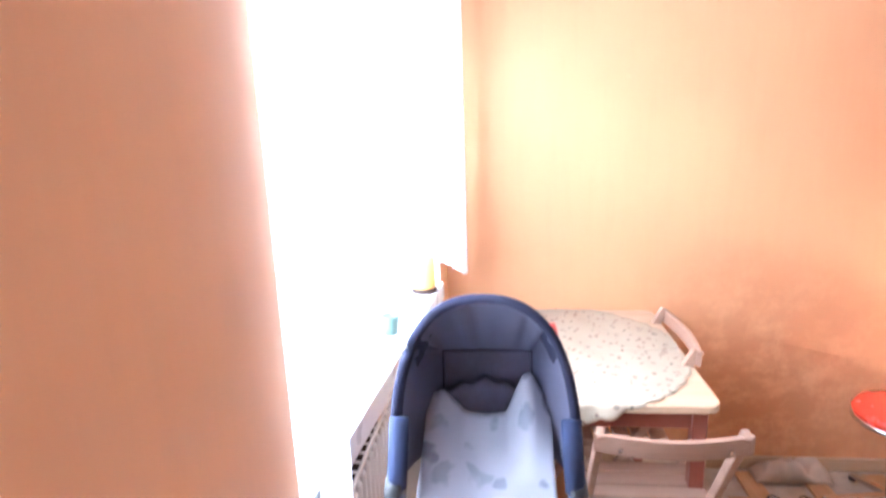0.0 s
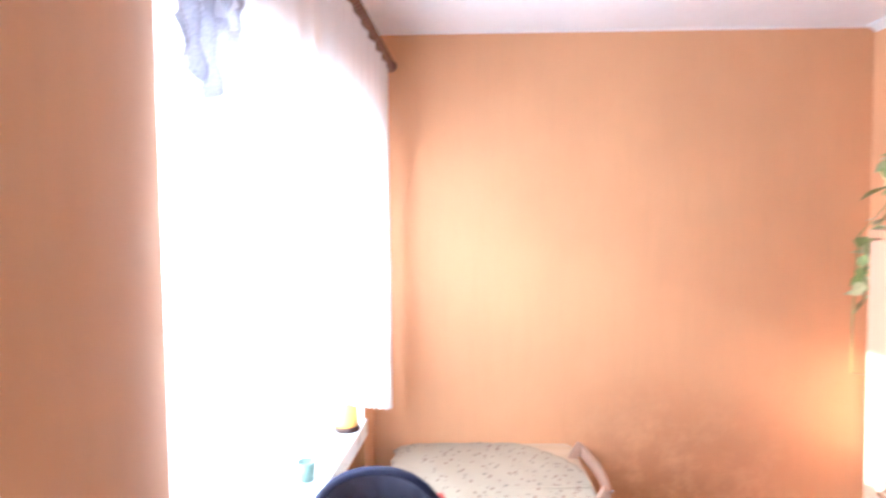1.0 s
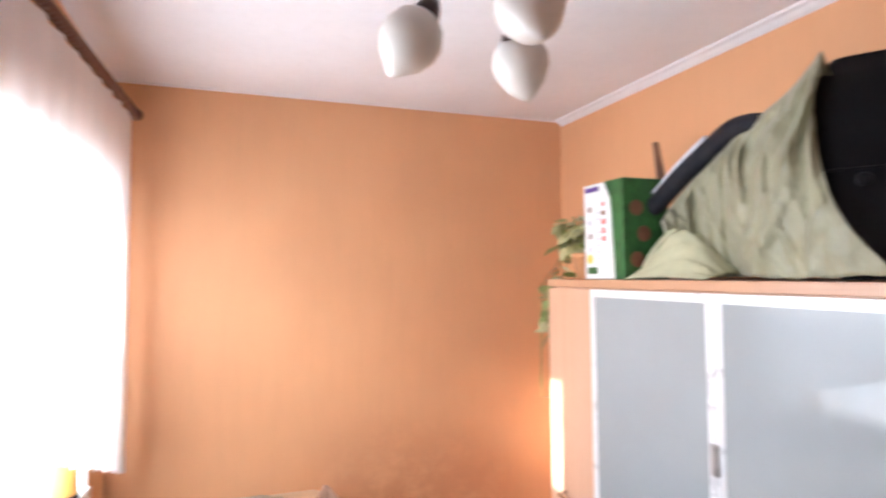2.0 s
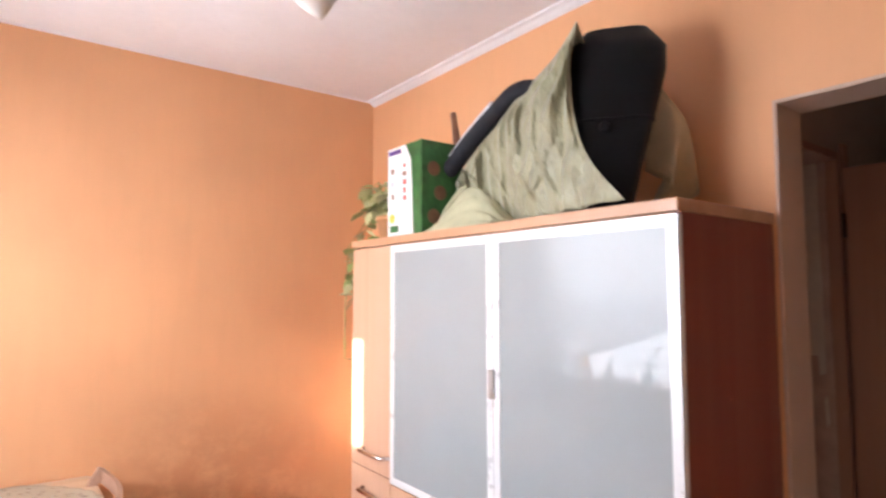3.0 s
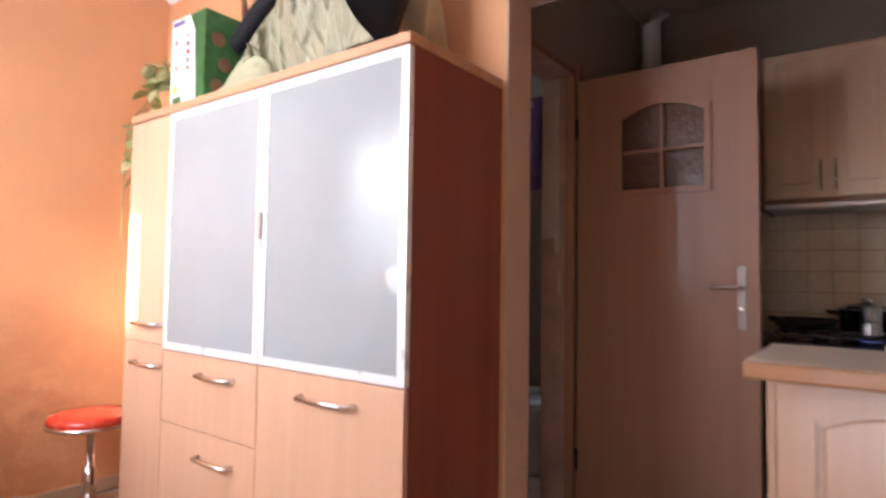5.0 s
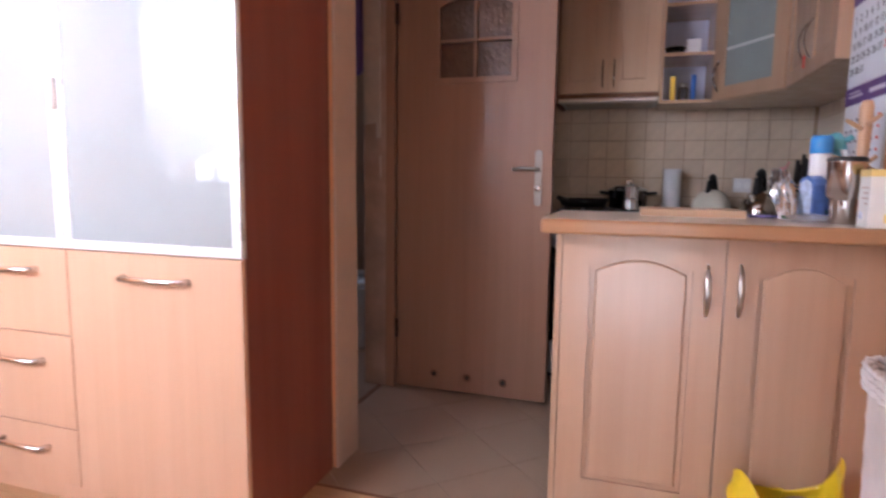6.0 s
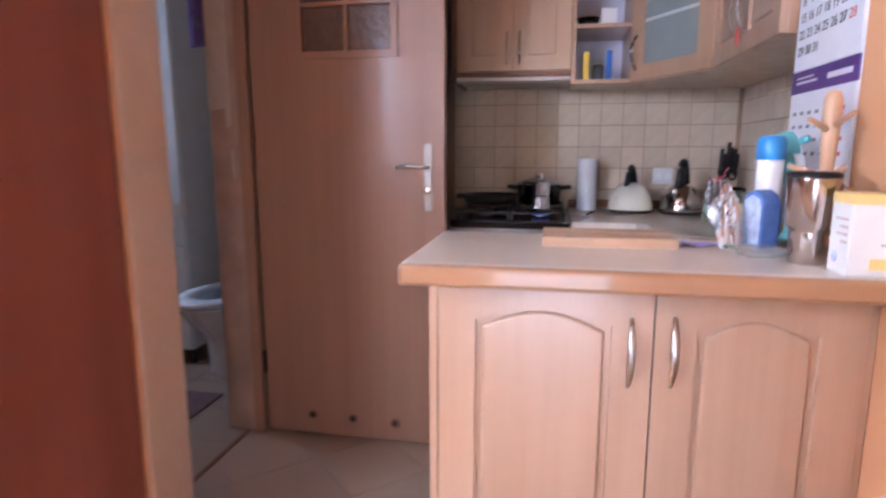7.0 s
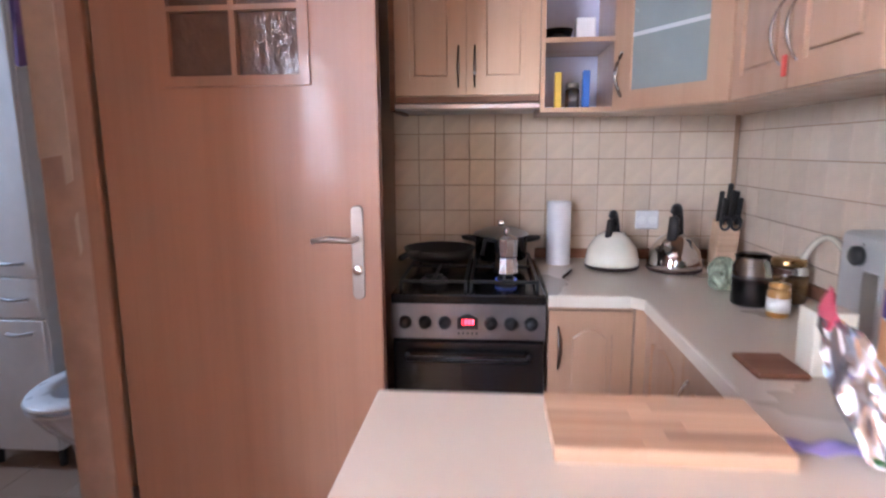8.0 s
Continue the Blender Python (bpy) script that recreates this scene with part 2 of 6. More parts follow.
RIMCLOTH = plain("black_cloth", (0.006, 0.006, 0.012), 0.8, vary=0.2, scale=25, relief=0.4, fine=500)
OLIVE = plain("olive_cloth", (0.30, 0.29, 0.185), 0.42, vary=0.18, scale=9, relief=0.4, fine=400)
on_, ok_ = OLIVE.node_tree.nodes, OLIVE.node_tree.links
creases = ramp(on_, ok_, noise_of(on_, ok_, coords(on_, ok_, (1, 1, 0.45)), 16.0, 3.0, 0.5), [(0.35, (0, 0, 0)), (0.50, (1, 1, 1)), (0.65, (0, 0, 0))])
bump(on_, ok_, on_["Principled BSDF"], creases, 0.55, 0.012)
on_["Principled BSDF"].inputs["Sheen Weight"].default_value = 0.2
HEMCLOTH = plain("pale_hem", (0.47, 0.46, 0.30), 0.8, vary=0.12)
TAN = plain("tan_cloth", (0.52, 0.43, 0.27), 0.85, vary=0.15, scale=9, relief=0.4, fine=400)
LEAF = plain("pothos_leaf", (0.25, 0.30, 0.085), 0.4, vary=0.35, scale=18, coat=0.2)
LEAFY = plain("pothos_leaf_pale", (0.55, 0.53, 0.27), 0.4, vary=0.35, scale=22, coat=0.2)
TERRA = plain("terracotta", (0.55, 0.27, 0.12), 0.8, vary=0.12)
CARD = plain("white_card", (0.78, 0.78, 0.76), 0.5, vary=0.04)
GREENCARD = plain("green_card", (0.032, 0.13, 0.034), 0.45, vary=0.35, scale=22)
REDINK = plain("red_print", (0.65, 0.08, 0.06), 0.5)
YELLOWINK = plain("yellow_print", (0.85, 0.58, 0.08), 0.5)
BLUEINK = plain("blue_print", (0.04, 0.17, 0.60), 0.4, coat=0.3)
FAINTINK = plain("faint_print", (0.50, 0.36, 0.32), 0.5)
PALEPRINT = plain("pale_blue_print", (0.52, 0.60, 0.80), 0.4, vary=0.3, scale=60, coat=0.3)
MIDBLUE = plain("packet_blue", (0.10, 0.20, 0.55), 0.4, vary=0.2, scale=40, coat=0.3)
SKYBLUE = plain("bright_blue_plastic", (0.05, 0.30, 0.70), 0.35, vary=0.06, coat=0.3)
TEAL = plain("teal_plastic", (0.17, 0.56, 0.62), 0.35, vary=0.06)
PURPLE = plain("purple_print", (0.11, 0.05, 0.22), 0.5)
LILAC = plain("lilac_film", (0.35, 0.30, 0.65), 0.3)
PAPER = plain("paper", (0.74, 0.75, 0.80), 0.7, vary=0.03)
INK = plain("dark_ink", (0.05, 0.05, 0.07), 0.6)
GREYINK = plain("grey_ink", (0.22, 0.22, 0.27), 0.6)
PALEYELLOW = plain("pale_yellow_print", (0.78, 0.60, 0.22), 0.5, vary=0.08)
FLOORCLOTH = plain("pale_rag", (0.50, 0.40, 0.31), 0.8, vary=0.12, relief=0.4, fine=400)
YELLOWBAG = plain("yellow_bag", (0.85, 0.60, 0.02), 0.35, vary=0.1, coat=0.2)
FOIL = plain("foil", (0.62, 0.64, 0.67), 0.20, metal=0.92, vary=0.04, relief=0.05, fine=60)
OPAL = plain("opal_glass", (0.66, 0.62, 0.57), 0.4, vary=0.05, coat=0.15)
OPAL.node_tree.nodes["Principled BSDF"].inputs["Subsurface Weight"].default_value = 0.8
OPAL.node_tree.nodes["Principled BSDF"].inputs["Subsurface Radius"].default_value = (0.06, 0.06, 0.06)
OPAL.node_tree.nodes["Principled BSDF"].inputs["Subsurface Scale"].default_value = 1.0
BRONZE = plain("dark_bronze", (0.06, 0.035, 0.03), 0.4, metal=0.6)
RODWOOD = wood("rod_wood", (0.26, 0.11, 0.06), (0.12, 0.05, 0.03), 0.45, axis="Y", scale=3)
BROWNTRIM = wood("brown_trim", (0.28, 0.13, 0.07), (0.17, 0.07, 0.04), 0.45, axis="Y")
BOARD = wood("board_oak", (0.60, 0.42, 0.29), (0.42, 0.26, 0.16), 0.5, axis="Y", rand=0.24)
WICKER = plain("white_wicker", (0.70, 0.67, 0.66), 0.6, vary=0.1)
AMBER = plain("amber_wax", (0.80, 0.42, 0.10), 0.45, vary=0.06)
CUPGREEN = plain("green_glaze", (0.10, 0.17, 0.14), 0.3, coat=0.4)
HONEY = plain("orange_jam", (0.42, 0.22, 0.06), 0.3, coat=0.4)
LILACWALL = plain("lilac_backboard", (0.52, 0.52, 0.66), 0.5, vary=0.05)
REDGLOW = glow("red_digits", (1.0, 0.03, 0.05), 0.7)
FLAME = glow("blue_flame", (0.15, 0.25, 1.0), 0.05)
PLASTER = plain("bare_plaster", (0.40, 0.28, 0.22), 0.9, vary=0.18, scale=9, relief=0.5, fine=140)
OLDPAINT = plain("flaking_paint", (0.52, 0.43, 0.36), 0.7, vary=0.08, scale=20)
EDGECREAM = plain("cream_edge_band", (0.72, 0.66, 0.57), 0.35, vary=0.03, relief=0.0)
RIPPLED = plain("rippled_glass", (0.115, 0.068, 0.050), 0.10, vary=0.10, scale=30, relief=0.0, coat=0.3)
rn, rl = RIPPLED.node_tree.nodes, RIPPLED.node_tree.links
bump(rn, rl, rn["Principled BSDF"], noise_of(rn, rl, coords(rn, rl, (1, 1, 0.6)), 55.0, 2.0), 0.9, 0.004)
rl.new(rn["Principled BSDF"].inputs["Normal"].links[0].from_socket, rn["Principled BSDF"].inputs["Coat Normal"])
FROST = plain("frosted_pane", (0.30, 0.34, 0.34), 0.25, vary=0.08, scale=5, coat=0.4)


def print_cloth(name, base, spots, scale, size, rough=0.85):
    """Cloth with small scattered print."""
    m, n, l, p = nodes_of(name)
    v = coords(n, l)
    t = n.new("ShaderNodeTexVoronoi")
    t.inputs["Scale"].default_value = scale
    l.new(v, t.inputs["Vector"])
    wob = n.new("ShaderNodeVectorMath")
    wob.operation = "MULTIPLY_ADD"
    tx = n.new("ShaderNodeTexNoise")
    tx.inputs["Scale"].default_value = scale * 1.3
    l.new(v, tx.inputs["Vector"])
    l.new(tx.outputs["Color"], wob.inputs[0])
    wob.inputs[1].default_value = (1.1 / scale, 1.1 / scale, 1.1 / scale)
    l.new(v, wob.inputs[2])
    l.new(wob.outputs[0], t.inputs["Vector"])
    k = ramp(n, l, t.outputs["Distance"], [(size * 0.7, (1, 1, 1)), (size, (0, 0, 0))])
    pick = ramp(n, l, t.outputs["Color"], [(0.35, spots[0]), (0.65, spots[1])])
    fine = noise_of(n, l, v, 500.0, 2.0)
    col = mix(n, l, tuple(base), pick, k)
    col = mix(n, l, col, tone(base, 0.85), ramp(n, l, noise_of(n, l, v, 12.0), [(0.45, (0, 0, 0)), (0.75, (0.4,) * 3)]))
    l.new(col, p.inputs["Base Color"])
    p.inputs["Roughness"].default_value = rough
    bump(n, l, p, fine, 0.3, 0.001)
    return m


FLOWERS = print_cloth("flowered_cloth", (0.43, 0.365, 0.27), ((0.19, 0.12, 0.09), (0.20, 0.18, 0.14)), 30.0, 0.27)
POSTWOOD = wood("turned_beech", (0.62, 0.40, 0.25), (0.50, 0.30, 0.18), 0.5, axis="Z")
CHAIRWOOD = wood("chair_wood", (0.42, 0.265, 0.185), (0.34, 0.20, 0.14), 0.45, axis="X")
HOODLINING = plain("grey_navy_lining", (0.125, 0.125, 0.185), 0.6, vary=0.15, scale=20, relief=0.3, fine=500)
LEAFCLOTH = print_cloth("leaf_liner", (0.50, 0.51, 0.58), ((0.24, 0.26, 0.34), (0.34, 0.36, 0.43)), 16.0, 0.40)
NET = sheer("net_curtain", (0.86, 0.87, 0.89), 0.035, 0.03)
PLATE = plain("satin_plate", (0.30, 0.265, 0.24), 0.42, metal=0.8, vary=0.08)


# ---- building blocks ----
def bm_new():
    return bmesh.new()


def box(bm, x0, x1, y0, y1, z0, z1, bevel=0.0, seg=1):
    r = bmesh.ops.create_cube(bm, size=1.0)
    vs = r["verts"]
    for v in vs:
        v.co = Vector(((x0 + x1) / 2 + v.co.x * (x1 - x0), (y0 + y1) / 2 + v.co.y * (y1 - y0), (z0 + z1) / 2 + v.co.z * (z1 - z0)))
    if bevel:
        es = list({e for v in vs for e in v.link_edges})
        bmesh.ops.bevel(bm, geom=es, offset=bevel, segments=seg, profile=0.5, affect="EDGES")
    return bm


def turn_bm(bm, m):
    bmesh.ops.transform(bm, matrix=m, verts=bm.verts)
    return bm


def lathe(bm, profile, at=(0, 0, 0), seg=24, m=None):
    """Turned body: profile of (radius, height)."""
    rings = []
    for r, h in profile:
        ring = []
        for i in range(seg):
            a = 2 * math.pi * i / seg
            co = Vector((r * math.cos(a), r * math.sin(a), h))
            ring.append(bm.verts.new((m @ co if m else co) + Vector(at)))
        rings.append(ring)
    for a, b in zip(rings, rings[1:]):
        for i in range(seg):
            j = (i + 1) % seg
            bm.faces.new((a[i], a[j], b[j], b[i]))
    for ring, flip in ((rings[0], True), (rings[-1], False)):
        bm.faces.new(ring[::-1] if flip else ring)
    return bm


def tube(bm, pts, r, seg=10, r_end=None):
    """Round rod along points."""
    pts = [Vector(p) for p in pts]
    rings = []
    for i, p in enumerate(pts):
        d = (pts[min(i + 1, len(pts) - 1)] - pts[max(i - 1, 0)]).normalized()
        up = Vector((0, 0, 1)) if abs(d.z) < 0.9 else Vector((1, 0, 0))
        s = d.cross(up).normalized()
        u = s.cross(d)
        k = i / max(1, len(pts) - 1)
        rr = r if r_end is None else r + (r_end - r) * k
        rings.append([bm.verts.new(p + rr * (math.cos(2 * math.pi * j / seg) * s + math.sin(2 * math.pi * j / seg) * u)) for j in range(seg)])
    for a, b in zip(rings, rings[1:]):
        for i in range(seg):
            j = (i + 1) % seg
            bm.faces.new((a[i], a[j], b[j], b[i]))
    bm.faces.new(rings[0][::-1])
    bm.faces.new(rings[-1])
    bmesh.ops.recalc_face_normals(bm, faces=bm.faces)
    return bm


def arc(p, q, rise, n=8):
    """Points on a bow from p to q; rise: the bow's vector at its middle."""
    p, q, rise = Vector(p), Vector(q), Vector(rise)
    return [p.lerp(q, i / n) + rise * math.sin(math.pi * i / n) for i in range(n + 1)]


def prism(bm, outline, a0, a1, axis="X", bevel=0.0):
    """Flat outline pushed from a0 to a1 along an axis. Outline in the two other axes, in order."""
    def at(u, w, a):
        return {"X": (a, u, w), "Y": (u, a, w), "Z": (u, w, a)}[axis]
    lo = [bm.verts.new(at(u, w, a0)) for u, w in outline]
    hi = [bm.verts.new(at(u, w, a1)) for u, w in outline]
    fs = [bm.faces.new(lo), bm.faces.new(hi[::-1])]
    k = len(outline)
    for i in range(k):
        j = (i + 1) % k
        fs.append(bm.faces.new((lo[i], hi[i], hi[j], lo[j])))
    bmesh.ops.recalc_face_normals(bm, faces=fs)
    if bevel:
        bmesh.ops.bevel(bm, geom=list({e for f in fs[:2] for e in f.edges}), offset=bevel, segments=2, profile=0.5, affect="EDGES")
    return bm


def grid(bm, nu, nv, f, thick=0.0):
    """Sheet through f(u, v), u and v from 0 to 1; thick: a second skin behind it."""
    vs = [[bm.verts.new(f(i / nu, j / nv)) for j in range(nv + 1)] for i in range(nu + 1)]
    fs = [bm.faces.new((vs[i][j], vs[i + 1][j], vs[i + 1][j + 1], vs[i][j + 1])) for i in range(nu) for j in range(nv)]
    if thick:
        bmesh.ops.recalc_face_normals(bm, faces=fs)
        bmesh.ops.solidify(bm, geom=fs, thickness=thick)
    return bm


def mesh_of(name, bm, material, smooth=False):
    me = bpy.data.meshes.new(name)
    bm.to_mesh(me)
    bm.free()
    me.materials.append(material)
    if smooth:
        for p in me.polygons:
            p.use_smooth = True
    return me


def part(name, bm, material, parent, label="", smooth=False):
    ob = new(name, mesh_of(name, bm, material, smooth))
    ob.parent = parent
    if parent.type == "EMPTY":
        ob.matrix_parent_inverse = parent.matrix_basis.inverted()
    if label:
        ob["label"] = label
    return ob


def thing(name, label, category, at, group=""):
    ob = new(name)
    ob.empty_display_size = 0.1
    ob.matrix_basis = pose(*at)
    return tagged(ob, label, category, group)


def solid(name, bm, material, label, category, group="", smooth=False, at=None):
    """A thing that is one mesh."""
    return tagged(new(name, mesh_of(name, bm, material, smooth)), label, category, group)


def built(name, bm, material, label="", category="", smooth=False):
    return tagged(new(name, mesh_of(name, bm, material, smooth)), label, category, "", "structure")


def boxed(*a, **k):
    return box(bm_new(), *a, **k)


# ---- structure ----
XW, XE, YN, YS, ZC = -0.30, 1.90, 2.61, -1.09, 2.578
XH, XK, YK, YB = 2.05, 3.66, -1.37, 0.60
WY0, WY1, WZ0, WZ1 = 0.745, 2.33, 0.90, 2.06
BY_0, BY_1 = -0.90, -0.14


bm = bm_new()
box(bm, XW - 0.26, XW, YS - 0.15, BY_0, 0, ZC)
box(bm, XW - 0.26, XW, BY_0, BY_1, WZ1, ZC)
box(bm, XW - 0.26, XW, BY_1, WY0, 0, ZC)
box(bm, XW - 0.26, XW, WY1, YN + 0.15, 0, ZC)
box(bm, XW - 0.26, XW - 0.13, WY0, WY1, 0, WZ0)
box(bm, XW - 0.26, XW, WY0, WY1, WZ1, ZC)
built("wall_west", bm, ORANGE, "orange painted wall with a wide window and a glazed balcony door", "wall")
# Added wall, out of view: stops direct sun entering by the balcony door.
built("sun_block_wall", boxed(-2.7, XW - 0.262, -1.27, -1.12, -0.2, 3.4), BEIGE, "unseen plain wall, added to keep sun out of the balcony door", "wall")
# Made-up overhang, never in view: cuts the sky light reaching the kitchen.
built("sky_block_slab", boxed(-1.55, XW - 0.262, -1.12, 0.40, 2.45, 2.60), BEIGE, "unseen plain slab, added to cut sky light at the balcony door", "balcony slab")
built("wall_north", boxed(XW, XH, YN, YN + 0.15, 0, ZC), ORANGE_WORN, "orange painted wall, scuffed low down beside the table", "wall")
bm = bm_new()
box(bm, XE, XH, 0.468, YN, 0, ZC)
box(bm, XE, XH, YS, 0.468, 2.022, ZC)
built("wall_east", bm, ORANGE, "orange painted partition with a wide opening to the kitchen", "wall")
bm = bm_new()
box(bm, XW, 2.32, YS - 0.15, YS, 0, ZC)
box(bm, 2.17, 2.32, YK - 0.15, YS - 0.15, 0, ZC)
built("wall_south", bm, ORANGE, "orange painted wall beside the breakfast counter", "wall")
built("wall_kitchen_south", boxed(2.32, XK + 0.15, YK - 0.15, YK, 0, ZC), BEIGE, "beige painted kitchen wall", "wall")
built("wall_kitchen_east", boxed(XK, XK + 0.15, YK, 2.35, 0, ZC), BEIGE, "beige painted kitchen end wall", "wall")
bm = bm_new()
box(bm, XH, 2.06, YB, YB + 0.12, 0, ZC)
box(bm, 2.72, XK, YB, YB + 0.12, 0, ZC)
box(bm, 2.06, 2.72, YB, YB + 0.12, 2.02, ZC)
built("wall_bathroom", bm, BEIGE, "beige wall with the bathroom doorway", "wall")
# The opening here is made up, to admit the bathroom fill lamp.
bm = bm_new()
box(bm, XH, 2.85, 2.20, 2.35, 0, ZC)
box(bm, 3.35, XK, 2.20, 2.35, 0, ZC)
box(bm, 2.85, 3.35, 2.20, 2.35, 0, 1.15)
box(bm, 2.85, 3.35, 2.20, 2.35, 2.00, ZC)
built("wall_bathroom_north", bm, PVC, "pale bathroom wall with an added opening for fill light", "wall")
built("ceiling", boxed(XW - 0.26, XH - 0.01, YK - 0.15, YN + 0.15, ZC, ZC + 0.15), CEIL, "matt white ceiling", "ceiling")
# Darker than the room ceiling: dimness put into the colour, cutting bounced light.
built("ceiling_kitchen", boxed(XH - 0.01, XK + 0.15, YK - 0.15, YN + 0.15, ZC, ZC + 0.15), BEIGE, "kitchen and hall ceiling, coloured darker to dim the upper kitchen", "ceiling")
bm = bm_new()
prism(bm, [(YN, ZC), (YN - 0.012, ZC), (YN - 0.012, ZC - 0.004), (YN, ZC - 0.006)], XW, XE, "X")
prism(bm, [(XE, ZC), (XE - 0.046, ZC), (XE - 0.043, ZC - 0.008), (XE - 0.026, ZC - 0.013), (XE - 0.012, ZC - 0.024), (XE, ZC - 0.030)], YS, YN - 0.013, "Y")
built("trim", bm, CEIL, "thin white cornice under the ceiling", "cornice")
bm = bm_new()
box(bm, XE - 0.003, XH + 0.003, 0.458, 0.468, 0, 2.022, 0.002)
box(bm, XE - 0.003, XH + 0.003, YS, 0.458, 2.012, 2.022, 0.002)
built("door_frame", bm, JAMB, "plastered pale lining of the kitchen opening", "door frame")
built("floor", boxed(XW, 1.93, YS, YN, -0.10, -0.012), GROUT, "wooden floor of worn parquet strips", "floor")
built("floor_kitchen", boxed(1.93, XK, YK, 2.20, -0.10, -0.010), GROUT, "beige tiled kitchen floor laid diagonally", "floor")
built("door_sill", boxed(1.776, 1.788, -0.26, 0.79, -0.012, 0.0015, 0.001), BROWNTRIM, "thin dark threshold strip", "threshold")

# ---- living room: large things ----
def ring(bm, outer, inner, a0, a1, m=None):
    """A frame between two outlines of equal count, pushed along x."""
    fs = []
    k = len(outer)
    L = [[bm.verts.new((a, u, w)) for u, w in o] for o, a in ((outer, a0), (inner, a0), (outer, a1), (inner, a1))]
    for i in range(k):
        j = (i + 1) % k
        fs += [bm.faces.new((L[0][i], L[0][j], L[1][j], L[1][i])), bm.faces.new((L[2][j], L[2][i], L[3][i], L[3][j])),
               bm.faces.new((L[0][j], L[0][i], L[2][i], L[2][j])), bm.faces.new((L[1][i], L[1][j], L[3][j], L[3][i]))]
    bmesh.ops.recalc_face_normals(bm, faces=fs)
    return bm


CX0, CX1, CY0, CY1, CTOP = 1.445, 1.888, 0.475, 1.955, 1.715
cab = thing("wall_cabinet", "tall beech cabinet with glass doors and drawers against the orange wall", "cabinet", (1.66, 1.2, 0))
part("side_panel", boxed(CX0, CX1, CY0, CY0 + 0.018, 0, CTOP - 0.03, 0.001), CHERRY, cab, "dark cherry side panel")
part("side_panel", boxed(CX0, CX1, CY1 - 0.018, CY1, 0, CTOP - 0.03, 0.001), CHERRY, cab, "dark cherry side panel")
part("carcass", boxed(CX0 + 0.004, CX1, CY0 + 0.018, CY1 - 0.018, 0.0, CTOP - 0.03), BEECH, cab)
part("top_board", boxed(CX0 - 0.022, CX1, CY0 - 0.004, CY1 + 0.004, CTOP - 0.03, CTOP, 0.002), BEECH_H, cab)


def bar_handle(parent, y0, y1, z, x=CX0 - 0.018, proud=0.03):
    h = part("handle", tube(bm_new(), [(x, y0, z), (x - proud, y0 + 0.012, z), (x - proud, (y0 + y1) / 2, z - 0.002), (x - proud, y1 - 0.012, z), (x, y1, z)], 0.0082, 8), CHROME, parent, "chrome bow handle", True)
    return h


def front(name, y0, y1, z0, z1, handle=None, gap=0.0018):
    d = part(name, boxed(CX0 - 0.018, CX0, y0 + gap, y1 - gap, z0 + gap, z1 - gap, 0.0015), BEECH, cab)
    if handle:
        bar_handle(d, *handle)
    return d


YM1, YM2 = 1.652, 1.078
front("door", YM1, CY1, 0.81, CTOP - 0.034, (1.66, 1.85, 0.885))
front("door", YM1, CY1, 0.06, 0.81, (1.66, 1.85, 0.732))
front("drawer", YM2, YM1, 0.535, 0.795, (1.195, 1.39, 0.730))
front("drawer", YM2, YM1, 0.245, 0.535, (1.195, 1.39, 0.452))
front("drawer", YM2, YM1, 0.06, 0.245, (1.195, 1.39, 0.178))
front("door", CY0, YM2, 0.06, 0.795, (0.645, 0.865, 0.727))
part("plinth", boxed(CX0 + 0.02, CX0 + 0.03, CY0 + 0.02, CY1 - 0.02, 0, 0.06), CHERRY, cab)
for y0, y1, hy in ((YM2 + 0.002, YM1, YM2 + 0.012), (CY0, YM2 - 0.002, YM2 - 0.014)):
    z0, z1, w = 0.798, CTOP - 0.036, 0.026
    bm = bm_new()
    sq_out = [(y0, z0), (y1, z0), (y1, z1), (y0, z1)]
    sq_in = [(y0 + w, z0 + w), (y1 - w, z0 + w), (y1 - w, z1 - w), (y0 + w, z1 - w)]
    d = part("glass_door", ring(bm, sq_out, sq_in, CX0 - 0.020, CX0), ALU, cab, "pale aluminium-framed glass door")
    part("pane", boxed(CX0 - 0.017, CX0 - 0.002, y0 + w, y1 - w, z0 + w, z1 - w), PANEL, d, "frosted grey glass pane")
    if hy > YM2:
        part("handle", boxed(CX0 - 0.030, CX0 - 0.020, hy - 0.022, hy + 0.002, 1.19, 1.275, 0.002), STEEL, d, "small steel grip")

# table against the window corner
tab = thing("dining_table", "pale wooden table with rounded corners under the window", "table", (0.2, 2.17, 0))


def rounded(x0, x1, y0, y1, r, n=6):
    out = []
    for cx, cy, a0 in ((x1 - r, y0 + r, -90), (x1 - r, y1 - r, 0), (x0 + r, y1 - r, 90), (x0 + r, y0 + r, 180)):
        for i in range(n + 1):
            a = radians(a0 + 90 * i / n)
            out.append((cx + r * math.cos(a), cy + r * math.sin(a)))
    return out


part("tabletop", prism(bm_new(), rounded(-0.19, 0.582, 1.745, 2.598, 0.045), 0.732, 0.757, "Z", 0.004), PINE, tab)
for lx in (-0.13, 0.53):
    for ly in (1.80, 2.53):
        part("leg", boxed(lx - 0.022, lx + 0.022, ly - 0.022, ly + 0.022, 0, 0.732, 0.004), CHERRY, tab)
for y in (1.80, 2.53):
    part("apron", boxed(-0.108, 0.508, y - 0.01, y + 0.01, 0.66, 0.732, 0.002), CHERRY, tab)

# breakfast counter
pen = thing("base_cabinet", "beech base cabinet with two arched doors under the breakfast counter", "cabinet", (1.97, -0.68, 0))
PX = 1.815
part("carcass", boxed(PX + 0.02, 2.10, -1.075, -0.292, 0.0, 0.872), KITCHEN, pen)
